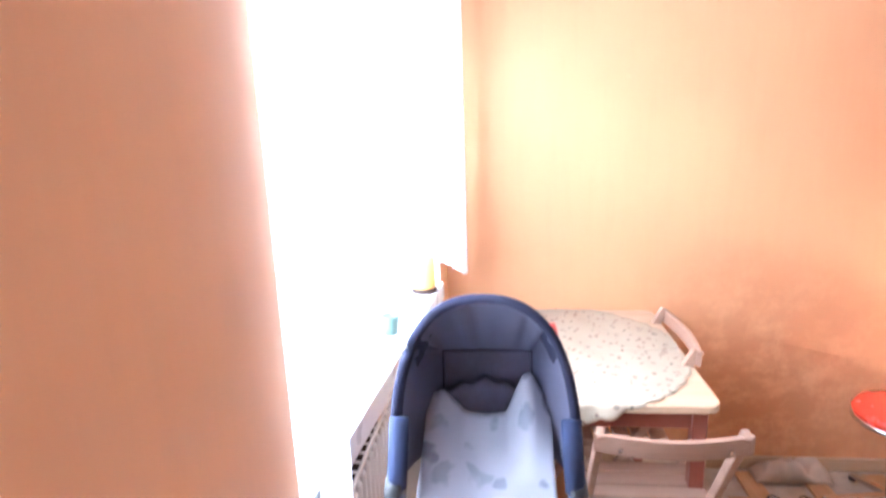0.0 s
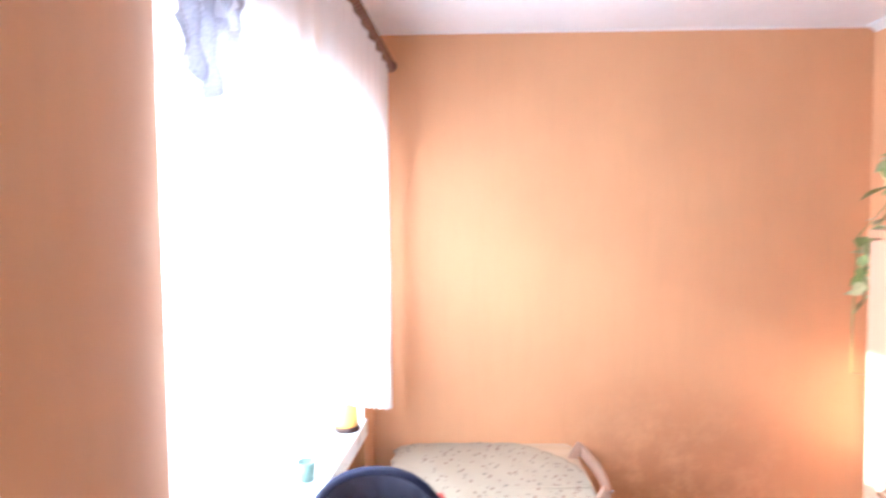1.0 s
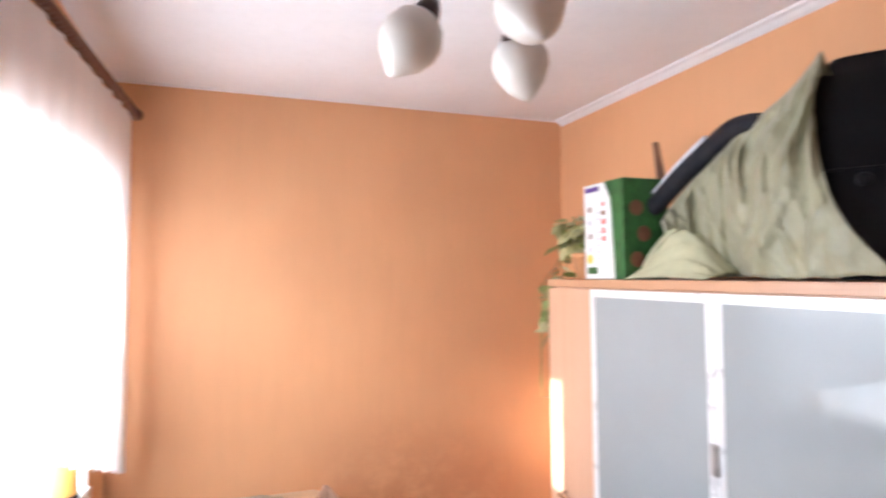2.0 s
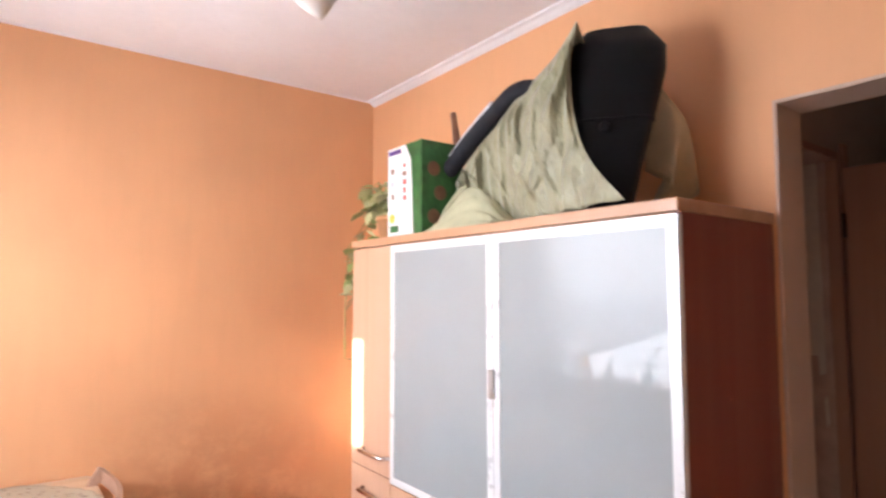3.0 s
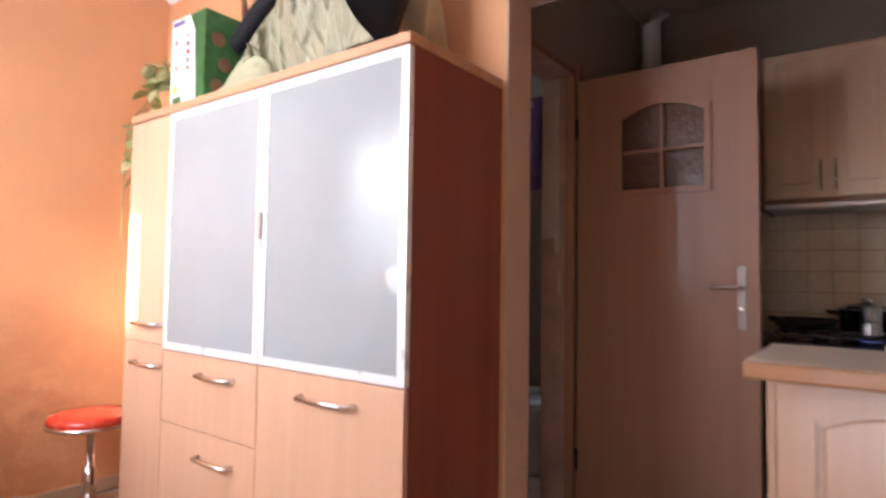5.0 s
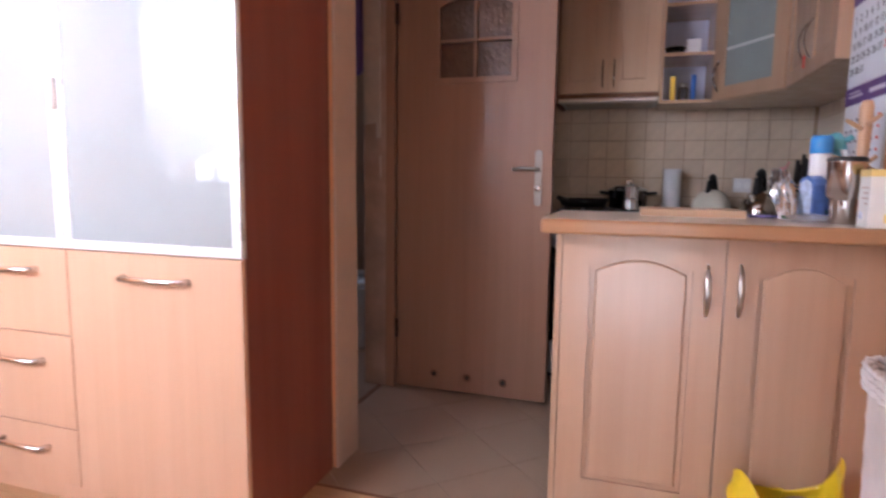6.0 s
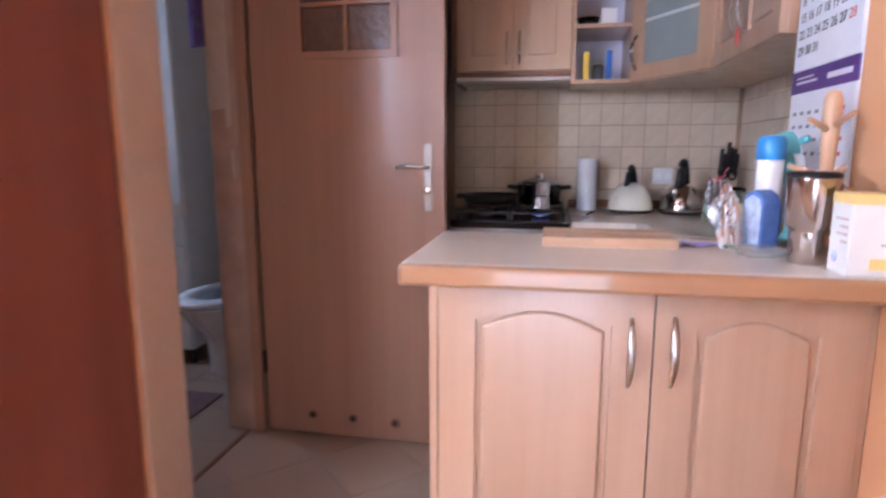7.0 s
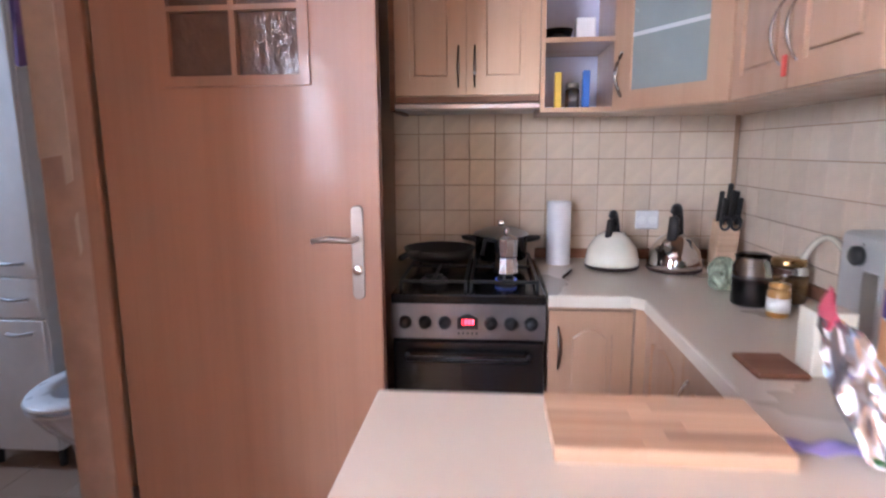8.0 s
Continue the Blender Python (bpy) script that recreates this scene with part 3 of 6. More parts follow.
part("side_panel", boxed(PX + 0.002, 2.10, -0.292, -0.275, 0.0, 0.872, 0.001), KITCHEN, pen)


def arch_outline(y0, y1, z0, z1, rise, n=12):
    out = [(y0, z0), (y1, z0)]
    for i in range(n + 1):
        k = i / n
        out.append((y1 + (y0 - y1) * k, z1 - rise + rise * math.sin(math.pi * k)))
    return out


def bow_handle(x, y, z0, z1, bow=0.026, half=0.0085):
    """Bowed bar, broad in the middle and narrow at both feet, standing off towards -x."""
    def f(u, v):
        a, k = 2 * math.pi * u, math.sin(math.pi * v)
        return (x - bow * k ** 0.8 + 0.0036 * math.sin(a), y + (0.0030 + (half - 0.0030) * k) * math.cos(a), z0 + (z1 - z0) * v)
    bm = grid(bm_new(), 12, 14, f)
    bmesh.ops.remove_doubles(bm, verts=bm.verts, dist=1e-6)
    bmesh.ops.recalc_face_normals(bm, faces=bm.faces)
    return bm


def arched_door(parent, y0, y1, z0, z1, x, m=None, rise=0.035, stile=0.075, handle_y=None, handle_z=None, mat=KITCHEN, name="door", hlen=0.14, half=0.0045):
    """Frame-and-panel front: sunk groove round a raised field with an arched head, facing -x, then moved by m."""
    m = m or Matrix()
    n = 12
    out_in = arch_outline(y0 + stile, y1 - stile, z0 + stile, z1 - stile * 0.75, rise, n)
    outer = [(y0, z0), (y1, z0)] + [(y1 + (y0 - y1) * i / n, z1) for i in range(n + 1)]
    bm = ring(bm_new(), outer, out_in, x, x + 0.02)
    box(bm, x + 0.010, x + 0.0195, y0 + stile - 0.01, y1 - stile + 0.01, z0 + stile - 0.01, z1 - stile * 0.75 + 0.005)
    d = part(name, turn_bm(bm, m), mat, parent)
    g = 0.014
    field = arch_outline(y0 + stile + g, y1 - stile - g, z0 + stile + g, z1 - stile * 0.75 - g, rise, n)
    part("panel", turn_bm(prism(bm_new(), field, x + 0.002, x + 0.0105, "X", 0.005), m), mat, d)
    if handle_y is not None:
        zc = handle_z
        part("handle", turn_bm(bow_handle(x, handle_y, zc - hlen / 2, zc + hlen / 2, half=half), m), BOWSTEEL if half > 0.005 else SHADEDNICKEL, d, "slim steel bow handle", True)
    return d


arched_door(pen, -0.708, -0.294, 0.08, 0.868, PX, handle_y=-0.668, handle_z=0.727, half=0.008)
arched_door(pen, -1.073, -0.712, 0.08, 0.868, PX, handle_y=-0.745, handle_z=0.732, half=0.008)
part("filler", boxed(PX + 0.006, 2.10, -1.0885, -1.0755, 0.0, 0.872, 0.001), KITCHEN, pen)
part("plinth", boxed(PX + 0.04, PX + 0.052, -1.075, -0.30, 0, 0.08), KITCHEN_X, pen)
wt = thing("breakfast_worktop", "beige laminate breakfast worktop with rounded wooden front edge", "worktop", (1.9, -0.67, 0.872))
part("slab", boxed(1.690, 2.115, -1.085, -0.250, 0.874, 0.912, 0.003), TOP, wt)
bm = bm_new()
box(bm, 1.668, 1.690, -1.085, -0.250, 0.874, 0.912, 0.008, 3)
part("front_edge", bm, EDGE, wt, "warm wooden edge strip")


# ---- window corner ----
win = tagged(new("window_1"), "white plastic casement window behind a net curtain", "window", "", "structure")
win.matrix_basis = pose(XW - 0.18, 1.54, WZ0)
bm = bm_new()
for y0, y1, z0, z1 in ((WY0, WY0 + 0.036, WZ0 + 0.03, WZ1), (WY1 - 0.06, WY1, WZ0 + 0.03, WZ1), (WY0 + 0.036, WY1 - 0.06, WZ0 + 0.03, WZ0 + 0.09), (WY0 + 0.036, WY1 - 0.06, WZ1 - 0.03, WZ1)):
    box(bm, XW - 0.22, XW - 0.15, y0, y1, z0, z1, 0.004)
part("window_frame", bm, PVC, win)
for y0, y1 in ((WY0 + 0.036, WY1 - 0.06),):
    pn = part("pane", boxed(XW - 0.188, XW - 0.182, y0, y1, WZ0 + 0.09, WZ1 - 0.03), WINDOWGLASS, win)
    pn.visible_shadow = False
bm = bm_new()
box(bm, XW - 0.15, XW - 0.001, WY1 - 0.004, WY1 - 0.0005, WZ0 + 0.071, WZ1 - 0.005)
box(bm, XW - 0.15, XW - 0.001, WY0 + 0.0005, WY0 + 0.004, WZ0 + 0.071, WZ1 - 0.005)
box(bm, XW - 0.15, XW - 0.001, WY0 + 0.0005, WY1 - 0.0005, WZ1 - 0.0045, WZ1 - 0.0005)
part("reveal_lining", bm, PVC, win, "white painted window reveal")
part("window_sill", prism(bm_new(), [(XW - 0.15, WY0 + 0.001), (-0.402, WY0 + 0.001), (-0.287, WY1 - 0.001), (XW - 0.15, WY1 - 0.001)], WZ0, WZ0 + 0.07, "Z", 0.005), PVC, win, "white sill board")

bd = tagged(new("door_2"), "white glazed balcony door", "door", "", "structure")
bd.matrix_basis = pose(XW - 0.18, -0.52, 0)
bm = bm_new()
for y0, y1, z0, z1 in ((BY_0, BY_0 + 0.06, 0, WZ1), (BY_1 - 0.06, BY_1, 0, WZ1), (BY_0 + 0.06, BY_1 - 0.06, 0, 0.12), (BY_0 + 0.06, BY_1 - 0.06, WZ1 - 0.06, WZ1)):
    box(bm, XW - 0.22, XW - 0.15, y0, y1, z0, z1, 0.004)
part("door_frame", bm, PVC, bd)
pn = part("pane", boxed(XW - 0.188, XW - 0.182, BY_0 + 0.06, BY_1 - 0.06, 0.12, WZ1 - 0.06), WINDOWGLASS, bd)
pn.visible_shadow = False

RA, RB = Vector((-0.195, 2.56, 2.43)), Vector((-0.274, 0.55, 2.395))
rod = thing("curtain_rod", "dark turned wooden curtain rod above the window", "curtain rod", (-0.23, 1.5, 2.41))
bm = bm_new()
tube(bm, [RA.lerp(RB, i / 60) for i in range(61)], 0.013, 10)
for i in range(70):
    k = i / 70
    c = RA.lerp(RB, k)
    lathe(bm, [(0.011, -0.008), (0.020, -0.004), (0.020, 0.004), (0.011, 0.008)], c, 10, Matrix.Rotation(radians(90), 3, "X").to_4x4() @ Matrix.Rotation(0.3 * math.sin(i * 2.1), 4, "X"))
part("pole", bm, RODWOOD, rod, smooth=True)
for e, s in ((RA, 1), (RB, -1)):
    bm = lathe(bm_new(), [(0.008, 0), (0.022, 0.006), (0.027, 0.022), (0.020, 0.040), (0.004, 0.05)], (0, 0, 0), 14)
    part("finial", turn_bm(bm, Matrix.Translation(e) @ Matrix.Rotation(radians(-90 * s), 4, "X")), RODWOOD, rod, smooth=True)
for k in (0.03, 0.97):
    c = RA.lerp(RB, k)
    part("bracket", boxed(XW, c.x, c.y - 0.008, c.y + 0.008, c.z - 0.02, c.z - 0.008, 0.002), BRONZE, rod)


def net_panel(name, y0, y1, z_low, waves, deep, label, held=0.0, hem=0.012):
    """Net hung from the rod; held: how far its near edge is drawn back below the window head."""
    def f(u, v):
        z_top = RA.z - 0.03
        rise = max(0, 2.50 - (y0 + held + (y1 - y0 - held) * u))
        low = z_low + 0.345 * min(rise, 1.0 + 0.4 * max(0, rise - 1.0)) + hem * abs(math.sin(u * waves * 2.2))
        z = low + (z_top - low) * v
        s = min(1, max(0, (2.10 - z) / 0.16))
        yy0 = y0 + held * s * s * (3 - 2 * s)
        y = yy0 + (y1 - yy0) * u
        k = (RA.y - y) / (RA.y - RB.y)
        x = RA.x + (RB.x - RA.x) * k
        fold = deep * (math.sin(u * waves * 2 * math.pi) + 0.4 * math.sin(u * waves * 5.1 + 1.3)) * (0.55 + 0.45 * (1 - v)) * min(1, u * 9)
        return (x + fold - 0.006 * (1 - v), y + 0.3 * deep * math.cos(u * waves * 7), z + (RB.z - RA.z) * k * v)
    return solid(name, grid(bm_new(), int(waves * 14), 30, f), NET, label, "curtain", "net curtains at the window", True)


net_panel("net_curtain", 0.64, 2.50, 0.945, 14, 0.008, "wide white net curtain with a scalloped hem, blown bright by daylight", 0.72)


def side_net(u, v):
    """Gathered end of the curtain, long beside the wall and short towards the window."""
    y = 0.750 + 0.115 * u + 0.004 * math.sin(v * 7 + u * 9)
    k = min(1, max(0, (u - 0.50) / 0.12))
    low = 0.35 + 0.87 * k * k * (3 - 2 * k) + 0.015 * abs(math.sin(u * 14))
    z = low + (2.385 - low) * v
    x = -0.276 + 0.010 * math.sin(u * 34) * (1.2 - 0.5 * v) + 0.01 * (1 - v)
    return (max(x, -0.293), y, z)


solid("net_curtain", grid(bm_new(), 70, 30, side_net), NET, "gathered white net curtain end beside the wall", "curtain", "net curtains at the window", True)


# Invented lower net: keeps direct sun off the table and north wall.
def sash_net(u, v):
    return (-0.436 + 0.005 * math.sin(u * 185), 0.812 + 1.45 * u, WZ0 + 0.075 + (0.585 + 0.008 * math.sin(u * 40)) * v)


solid("net_curtain", grid(bm_new(), 200, 6, sash_net), NET, "short white net added across the lower window to block direct sun", "curtain", "net curtains at the window", True)


def swag(u, v):
    y = 0.715 + 0.215 * u + 0.01 * math.sin(v * 9)
    drop = 0.10 + 0.07 * math.sin(math.pi * min(1, u * 1.05)) ** 0.8 + 0.008 * abs(math.sin(u * 19))
    return (-0.262 + 0.007 * math.sin(u * 28) + 0.004 * math.sin(v * 15), y, 2.10 - drop * (1 - v))


solid("lace_swag", grid(bm_new(), 40, 12, swag, 0.002), sheer("grey_lace", (0.58, 0.56, 0.62), 0.22, 0.12), "lilac-grey lace swag hanging at the top of the window", "valance", smooth=True)

rad = thing("radiator", "white ribbed panel radiator in the niche under the sill", "radiator", (-0.40, 1.6, 0.2))
part("panel", boxed(-0.424, -0.392, 1.02, 2.16, 0.22, 0.835, 0.004), WHITE, rad)
for i in range(28):
    y = 1.035 + i * 0.04
    part("rib", boxed(-0.393, -0.379, y, y + 0.024, 0.25, 0.80, 0.005), WHITE, rad)
part("top_grille", boxed(-0.424, -0.372, 1.015, 2.165, 0.835, 0.850, 0.002), WHITE, rad)
for i in range(30):
    y = 1.03 + i * 0.038
    part("slot", boxed(-0.416, -0.378, y, y + 0.022, 0.8495, 0.8525), DARK, rad, "dark vent slot")
for y in (1.25, 2.00):
    part("bracket", boxed(XW - 0.13, -0.424, y, y + 0.03, 0.4, 0.44), WHITE, rad)
part("valve", lathe(bm_new(), [(0.018, 0), (0.02, 0.01), (0.02, 0.05), (0.014, 0.06)], (-0.40, 0.98, 0.24), 14), CERAMIC, rad, smooth=True)

ZS = WZ0 + 0.07
cl = thing("candle_lamp", "amber wax candle in a short dark holder on the sill", "candle", (-0.348, 2.205, ZS))
part("holder", lathe(bm_new(), [(0.046, 0), (0.050, 0.004), (0.048, 0.016), (0.044, 0.018)], (-0.348, 2.205, ZS), 24), BRONZE, cl, smooth=True)
part("wax", lathe(bm_new(), [(0.043, 0), (0.044, 0.01), (0.042, 0.12), (0.036, 0.128), (0.02, 0.124), (0.004, 0.122)], (-0.348, 2.205, ZS + 0.018), 24), AMBER, cl, smooth=True)
part("wick", tube(bm_new(), [(-0.348, 2.205, ZS + 0.138), (-0.347, 2.206, ZS + 0.15)], 0.0015, 6), INK, cl)
fg = lathe(bm_new(), [(0.026, 0), (0.03, 0.006), (0.02, 0.03), (0.009, 0.05), (0.013, 0.075), (0.008, 0.095), (0.012, 0.11), (0.003, 0.125)], (-0.415, 2.05, ZS), 18)
solid("ornament", fg, TAN, "small brown turned ornament on the sill", "ornament", smooth=True)
solid("cup", lathe(bm_new(), [(0.02, 0), (0.024, 0.003), (0.03, 0.06), (0.027, 0.06), (0.022, 0.008), (0.001, 0.007)], (-0.395, 1.775, ZS), 22), CUPGREEN, "small dark green cup on the sill", "cup", smooth=True)


# ---- table group ----
def cloth(u, v):
    """Round cloth with a scalloped lace hem that hangs over the table's front."""
    a = 2 * math.pi * u
    r = v * (0.478 + 0.010 * abs(math.sin(a * 19)) * (v > 0.97))
    x, y = 0.11 + r * math.cos(a), 2.16 + r * math.sin(a)
    z = 0.7605 + 0.0012 * math.sin(x * 41 + y * 17)
    over = max(0, 1.737 - y)
    if over > 0:
        y = 1.737 - 0.012 * min(1, over * 20) - 0.008 * math.sin(x * 55)
        z -= over
    side = max(0, -0.198 - x)
    if side > 0:
        x = -0.198 - 0.01 * math.sin(y * 60)
        z -= side
    return (min(x, 0.574), min(y, 2.600), z)


solid("tablecloth", grid(bm_new(), 152, 40, cloth, 0.0015), FLOWERS, "round cream flowered cloth with a lace hem on the table", "tablecloth", smooth=True)

ch = thing("folding_chair", "brown wooden folding chair pushed under the table", "chair", (0.37, 1.75, 0))


def stick(name, p, q, w, t, label="", mat=CHAIRWOOD):
    p, q = Vector(p), Vector(q)
    d = q - p
    bm = boxed(-w / 2, w / 2, -t / 2, t / 2, 0, d.length, min(w, t) * 0.2, 2)
    z = d.normalized()
    x = Vector((1, 0, 0))
    y = z.cross(x).normalized()
    x = y.cross(z)
    m = Matrix(((x.x, y.x, z.x, p.x), (x.y, y.y, z.y, p.y), (x.z, y.z, z.z, p.z), (0, 0, 0, 1)))
    return part(name, turn_bm(bm, m), mat, ch, label)


for x in (0.195, 0.555):
    stick("back_leg", (x, 1.525, 0.80), (x, 1.99, 0.0), 0.022, 0.034)
for x in (0.225, 0.525):
    stick("front_leg", (x, 1.93, 0.46), (x, 1.53, 0.0), 0.022, 0.034)
for z, y, h in ((0.772, 1.535, 0.05),):
    def rail(u, v, z=z, y=y, h=h):
        return (0.18 + 0.39 * u, y - 0.028 * math.sin(math.pi * u), z + h * (v - 0.5) - 0.006 * math.sin(math.pi * u))
    part("back_rail", grid(bm_new(), 14, 2, rail, 0.016), CHAIRWOOD, ch, smooth=False)
for i in range(5):
    y = 1.60 + i * 0.065
    part("seat_slat", boxed(0.19, 0.56, y, y + 0.055, 0.447, 0.465, 0.004), CHAIRWOOD, ch)
for x in (0.20, 0.55):
    part("seat_rail", boxed(x - 0.012, x + 0.012, 1.60, 1.93, 0.42, 0.447, 0.002), CHAIRWOOD, ch)
part("stretcher", tube(bm_new(), [(0.195, 1.87, 0.2), (0.555, 1.87, 0.2)], 0.009, 8), CHAIRWOOD, ch)
for x in (0.24, 0.51):
    part("bolt", lathe(bm_new(), [(0.007, 0), (0.007, 0.006), (0.003, 0.008)], (x, 1.497, 0.765), 10, Matrix.Rotation(radians(90), 4, "X")), CHROME, ch)

copy_thing(ch, Matrix.Translation((0.612, 2.235, 0.0)) @ Matrix.Rotation(radians(90), 4, "Z") @ Matrix.Diagonal((1.14, 1, 1.02, 1)) @ Matrix.Translation((-0.375, -1.507, 0)) @ ch.matrix_basis)

SX, SY = 1.465, 2.31
st = thing("stool", "round red vinyl stool on a chrome column and star base", "stool", (SX, SY, 0))
part("seat", lathe(bm_new(), [(0.10, 0.405), (0.155, 0.410), (0.172, 0.425), (0.174, 0.440), (0.160, 0.458), (0.11, 0.466), (0.01, 0.468)], (SX, SY, 0), 36), REDSEAT, st, smooth=True)
part("seat_rim", lathe(bm_new(), [(0.165, 0.404), (0.176, 0.406), (0.176, 0.420), (0.165, 0.422)], (SX, SY, 0), 36), CHROME, st, smooth=True)
part("column", lathe(bm_new(), [(0.028, 0.06), (0.028, 0.22), (0.018, 0.225), (0.018, 0.40)], (SX, SY, 0), 18), CHROME, st, smooth=True)
for i in range(5):
    a = 2 * math.pi * i / 5 + 0.4
    c, s = math.cos(a), math.sin(a)
    bar = prism(bm_new(), [(0.015, 0.050), (0.015, 0.085), (0.05, 0.080), (0.225, 0.030), (0.232, 0.024), (0.225, 0.018), (0.05, 0.052)], -0.017, 0.017, "Y", 0.003)
    part("foot", turn_bm(bar, Matrix.Translation((SX, SY, 0)) @ Matrix.Rotation(a, 4, "Z")), CHROME, st)
    part("castor", lathe(bm_new(), [(0.014, 0), (0.018, 0.004), (0.018, 0.014), (0.012, 0.018)], (SX + 0.22 * c, SY + 0.22 * s, 0), 10), RUBBER, st)


def heap(u, v):
    x, y = 1.03 + 0.32 * u, 2.485 + 0.105 * v
    e = max(0, math.sin(math.pi * u)) ** 0.5 * max(0, math.sin(math.pi * v)) ** 0.5
    return (x, y, e * (0.055 + 0.05 * noise.noise((x * 11, y * 13, 0)) + 0.02 * noise.noise((x * 40, y * 40, 3))) + 0.004 + 0.05 * v * e)


solid("floor_cloth", grid(bm_new(), 36, 18, heap, 0.003), FLOORCLOTH, "crumpled pale cloth lying on the floor by the wall", "cloth", smooth=True)
cable = [(1.02 + 0.018 * i, 2.36 + 0.04 * math.sin(i * 0.9), 0.006) for i in range(16)]
solid("cable", tube(bm_new(), cable, 0.004, 8), BLACK, "thin black cable lying on the floor", "cable", smooth=True)

# ---- pram ----
PXC, PYC = -0.084, 0.995
pr = thing("pram", "navy pram with raised hood and pale leaf-patterned liner", "pram", (PXC, 1.15, 0))


def hood(u, v):
    a = math.pi * u
    back = v ** 0.8
    w = 0.156 - 0.03 * back
    h = 0.330 - 0.125 * back
    lean = 0.02 + 0.26 * back
    rib = 0.006 * math.sin(v * math.pi * 3) ** 2
    return (PXC - (w + rib) * math.copysign(abs(math.cos(a)) ** 0.86, math.cos(a)) * (1.0 + 0.09 * math.sin(a) ** 2), PYC + lean + 0.040 * math.sin(a), 0.985 + (h + rib) * math.sin(a) ** 0.75)


part("hood", grid(bm_new(), 32, 14, hood, 0.006), NAVY, pr, "navy cloth hood", True)
rim = [Vector(hood(i / 40, 0.0)) for i in range(41)]
part("hood_rim", tube(bm_new(), rim, 0.008, 10), NAVY, pr, "navy piped hood edge", True)


def lining(u, v):
    """Inner lining: from the rim back to a narrow flat panel, with soft gathers."""
    a = math.pi * u
    p = Vector(hood(u, 0.03))
    q = Vector((PXC - 0.088 * max(-1, min(1, 1.7 * math.cos(a))), PYC + 0.235, 0.95 + 0.20 * min(1, 1.75 * math.sin(a))))
    k = v ** 0.9
    r = p.lerp(q, k)
    sag = math.sin(math.pi * k)
    r.z += 0.012 * sag * math.sin(a) + 0.008 * sag * math.sin(u * 82) * (0.5 + 0.5 * math.sin(u * 31))
    r.x -= 0.014 * sag * math.cos(a)
    return r


part("hood_lining", grid(bm_new(), 80, 14, lining, 0.004), HOODLINING, pr, "smooth grey-navy lining", True)
part("hood_back", boxed(PXC - 0.094, PXC + 0.094, PYC + 0.232, PYC + 0.240, 0.93, 1.156, 0.003), NAVY2, pr, "dark padded back of the hood")
seam = [Vector(lining(i / 60, 0.97)) + Vector((0, -0.004, 0)) for i in range(61)]
part("lining_seam", tube(bm_new(), seam, 0.0035, 6), NAVY, pr, "dark piped seam", True)


def back(u, v):
    x = PXC + (u - 0.5) * 0.215
    return (x, PYC + 0.222 - 0.012 * v + 0.012 * math.cos((u - 0.5) * 3), 0.90 + 0.20 * v - 0.03 * abs(u - 0.5) * 2 * v + 0.004 * math.sin(u * 30))


part("backrest", grid(bm_new(), 30, 10, back, 0.02), NAVY2, pr, "padded dark backrest", True)


def liner(u, v):
    """Runs from the seat's front edge up the backrest, with two raised corners."""
    w = 0.113 + 0.012 * math.sin(v * 3)
    x = PXC + (u - 0.5) * 2 * w
    ear = 0.075 * max(0, 1 - abs(u - 0.84) * 6.5) + 0.03 * max(0, 1 - abs(u - 0.12) * 6)
    y = PYC - 0.20 + 0.395 * v
    z = 0.805 + 0.225 * v ** 1.3 + max(0, (v - 0.7) / 0.3) * ear * 1.1 + 0.012 * noise.noise((x * 14, v * 6, 1)) + 0.03 * abs(u - 0.5) ** 2 * 4
    return (x, y - 0.012 * (u - 0.5), z)


part("liner", grid(bm_new(), 40, 40, liner, 0.008), LEAFCLOTH, pr, "pale blue-grey liner printed with leaves", True)
for s in (-1, 1):
    x = PXC + s * 0.152
    part("hood_hinge", lathe(bm_new(), [(0.002, -0.014), (0.030, -0.014), (0.034, -0.008), (0.034, 0.008), (0.030, 0.014), (0.002, 0.014)], (x, PYC + 0.0, 0.992), 20, Matrix.Rotation(radians(90), 4, "Y")), BLACK, pr, "dark hood joint", True)
    part("side_arm", tube(bm_new(), [(x, PYC + 0.0, 0.975), (x, PYC - 0.03, 0.925), (x - s * 0.004, PYC - 0.10, 0.85), (x - s * 0.01, PYC - 0.22, 0.80)], 0.017, 10), CERAMIC, pr, "pale grey side arm", True)
    part("side_strap", tube(bm_new(), [(x - s * 0.010, PYC + 0.02, 1.12), (x - s * 0.008, PYC + 0.0, 1.06), (x - s * 0.004, PYC - 0.006, 1.005)], 0.017, 8), BLUEBAND, pr, "blue padded strap", True)
    part("chassis_tube", tube(bm_new(), [(x, PYC - 0.20, 0.12), (x, PYC + 0.05, 0.55), (x, PYC + 0.22, 0.80)], 0.011, 8), STEEL, pr, "", True)
    part("chassis_tube", tube(bm_new(), [(x, PYC + 0.40, 0.14), (x, PYC + 0.10, 0.55), (x - s * 0.005, PYC - 0.12, 0.82)], 0.011, 8), STEEL, pr, "", True)
    for y, r in ((PYC - 0.20, 0.10), (PYC + 0.40, 0.13)):
        wh = part("wheel", lathe(bm_new(), [(0.01, -0.012), (r * 0.7, -0.010), (r * 0.72, 0.010), (0.01, 0.012)], (x + s * 0.02, y, r), 24, Matrix.Rotation(radians(90), 4, "Y")), GREYPLASTIC, pr, "", True)
        part("tyre", lathe(bm_new(), [(r * 0.72, -0.014), (r * 0.95, -0.016), (r, 0), (r * 0.95, 0.016), (r * 0.72, 0.014)], (x + s * 0.02, y, r), 28, Matrix.Rotation(radians(90), 4, "Y")), RUBBER, wh, "", True)
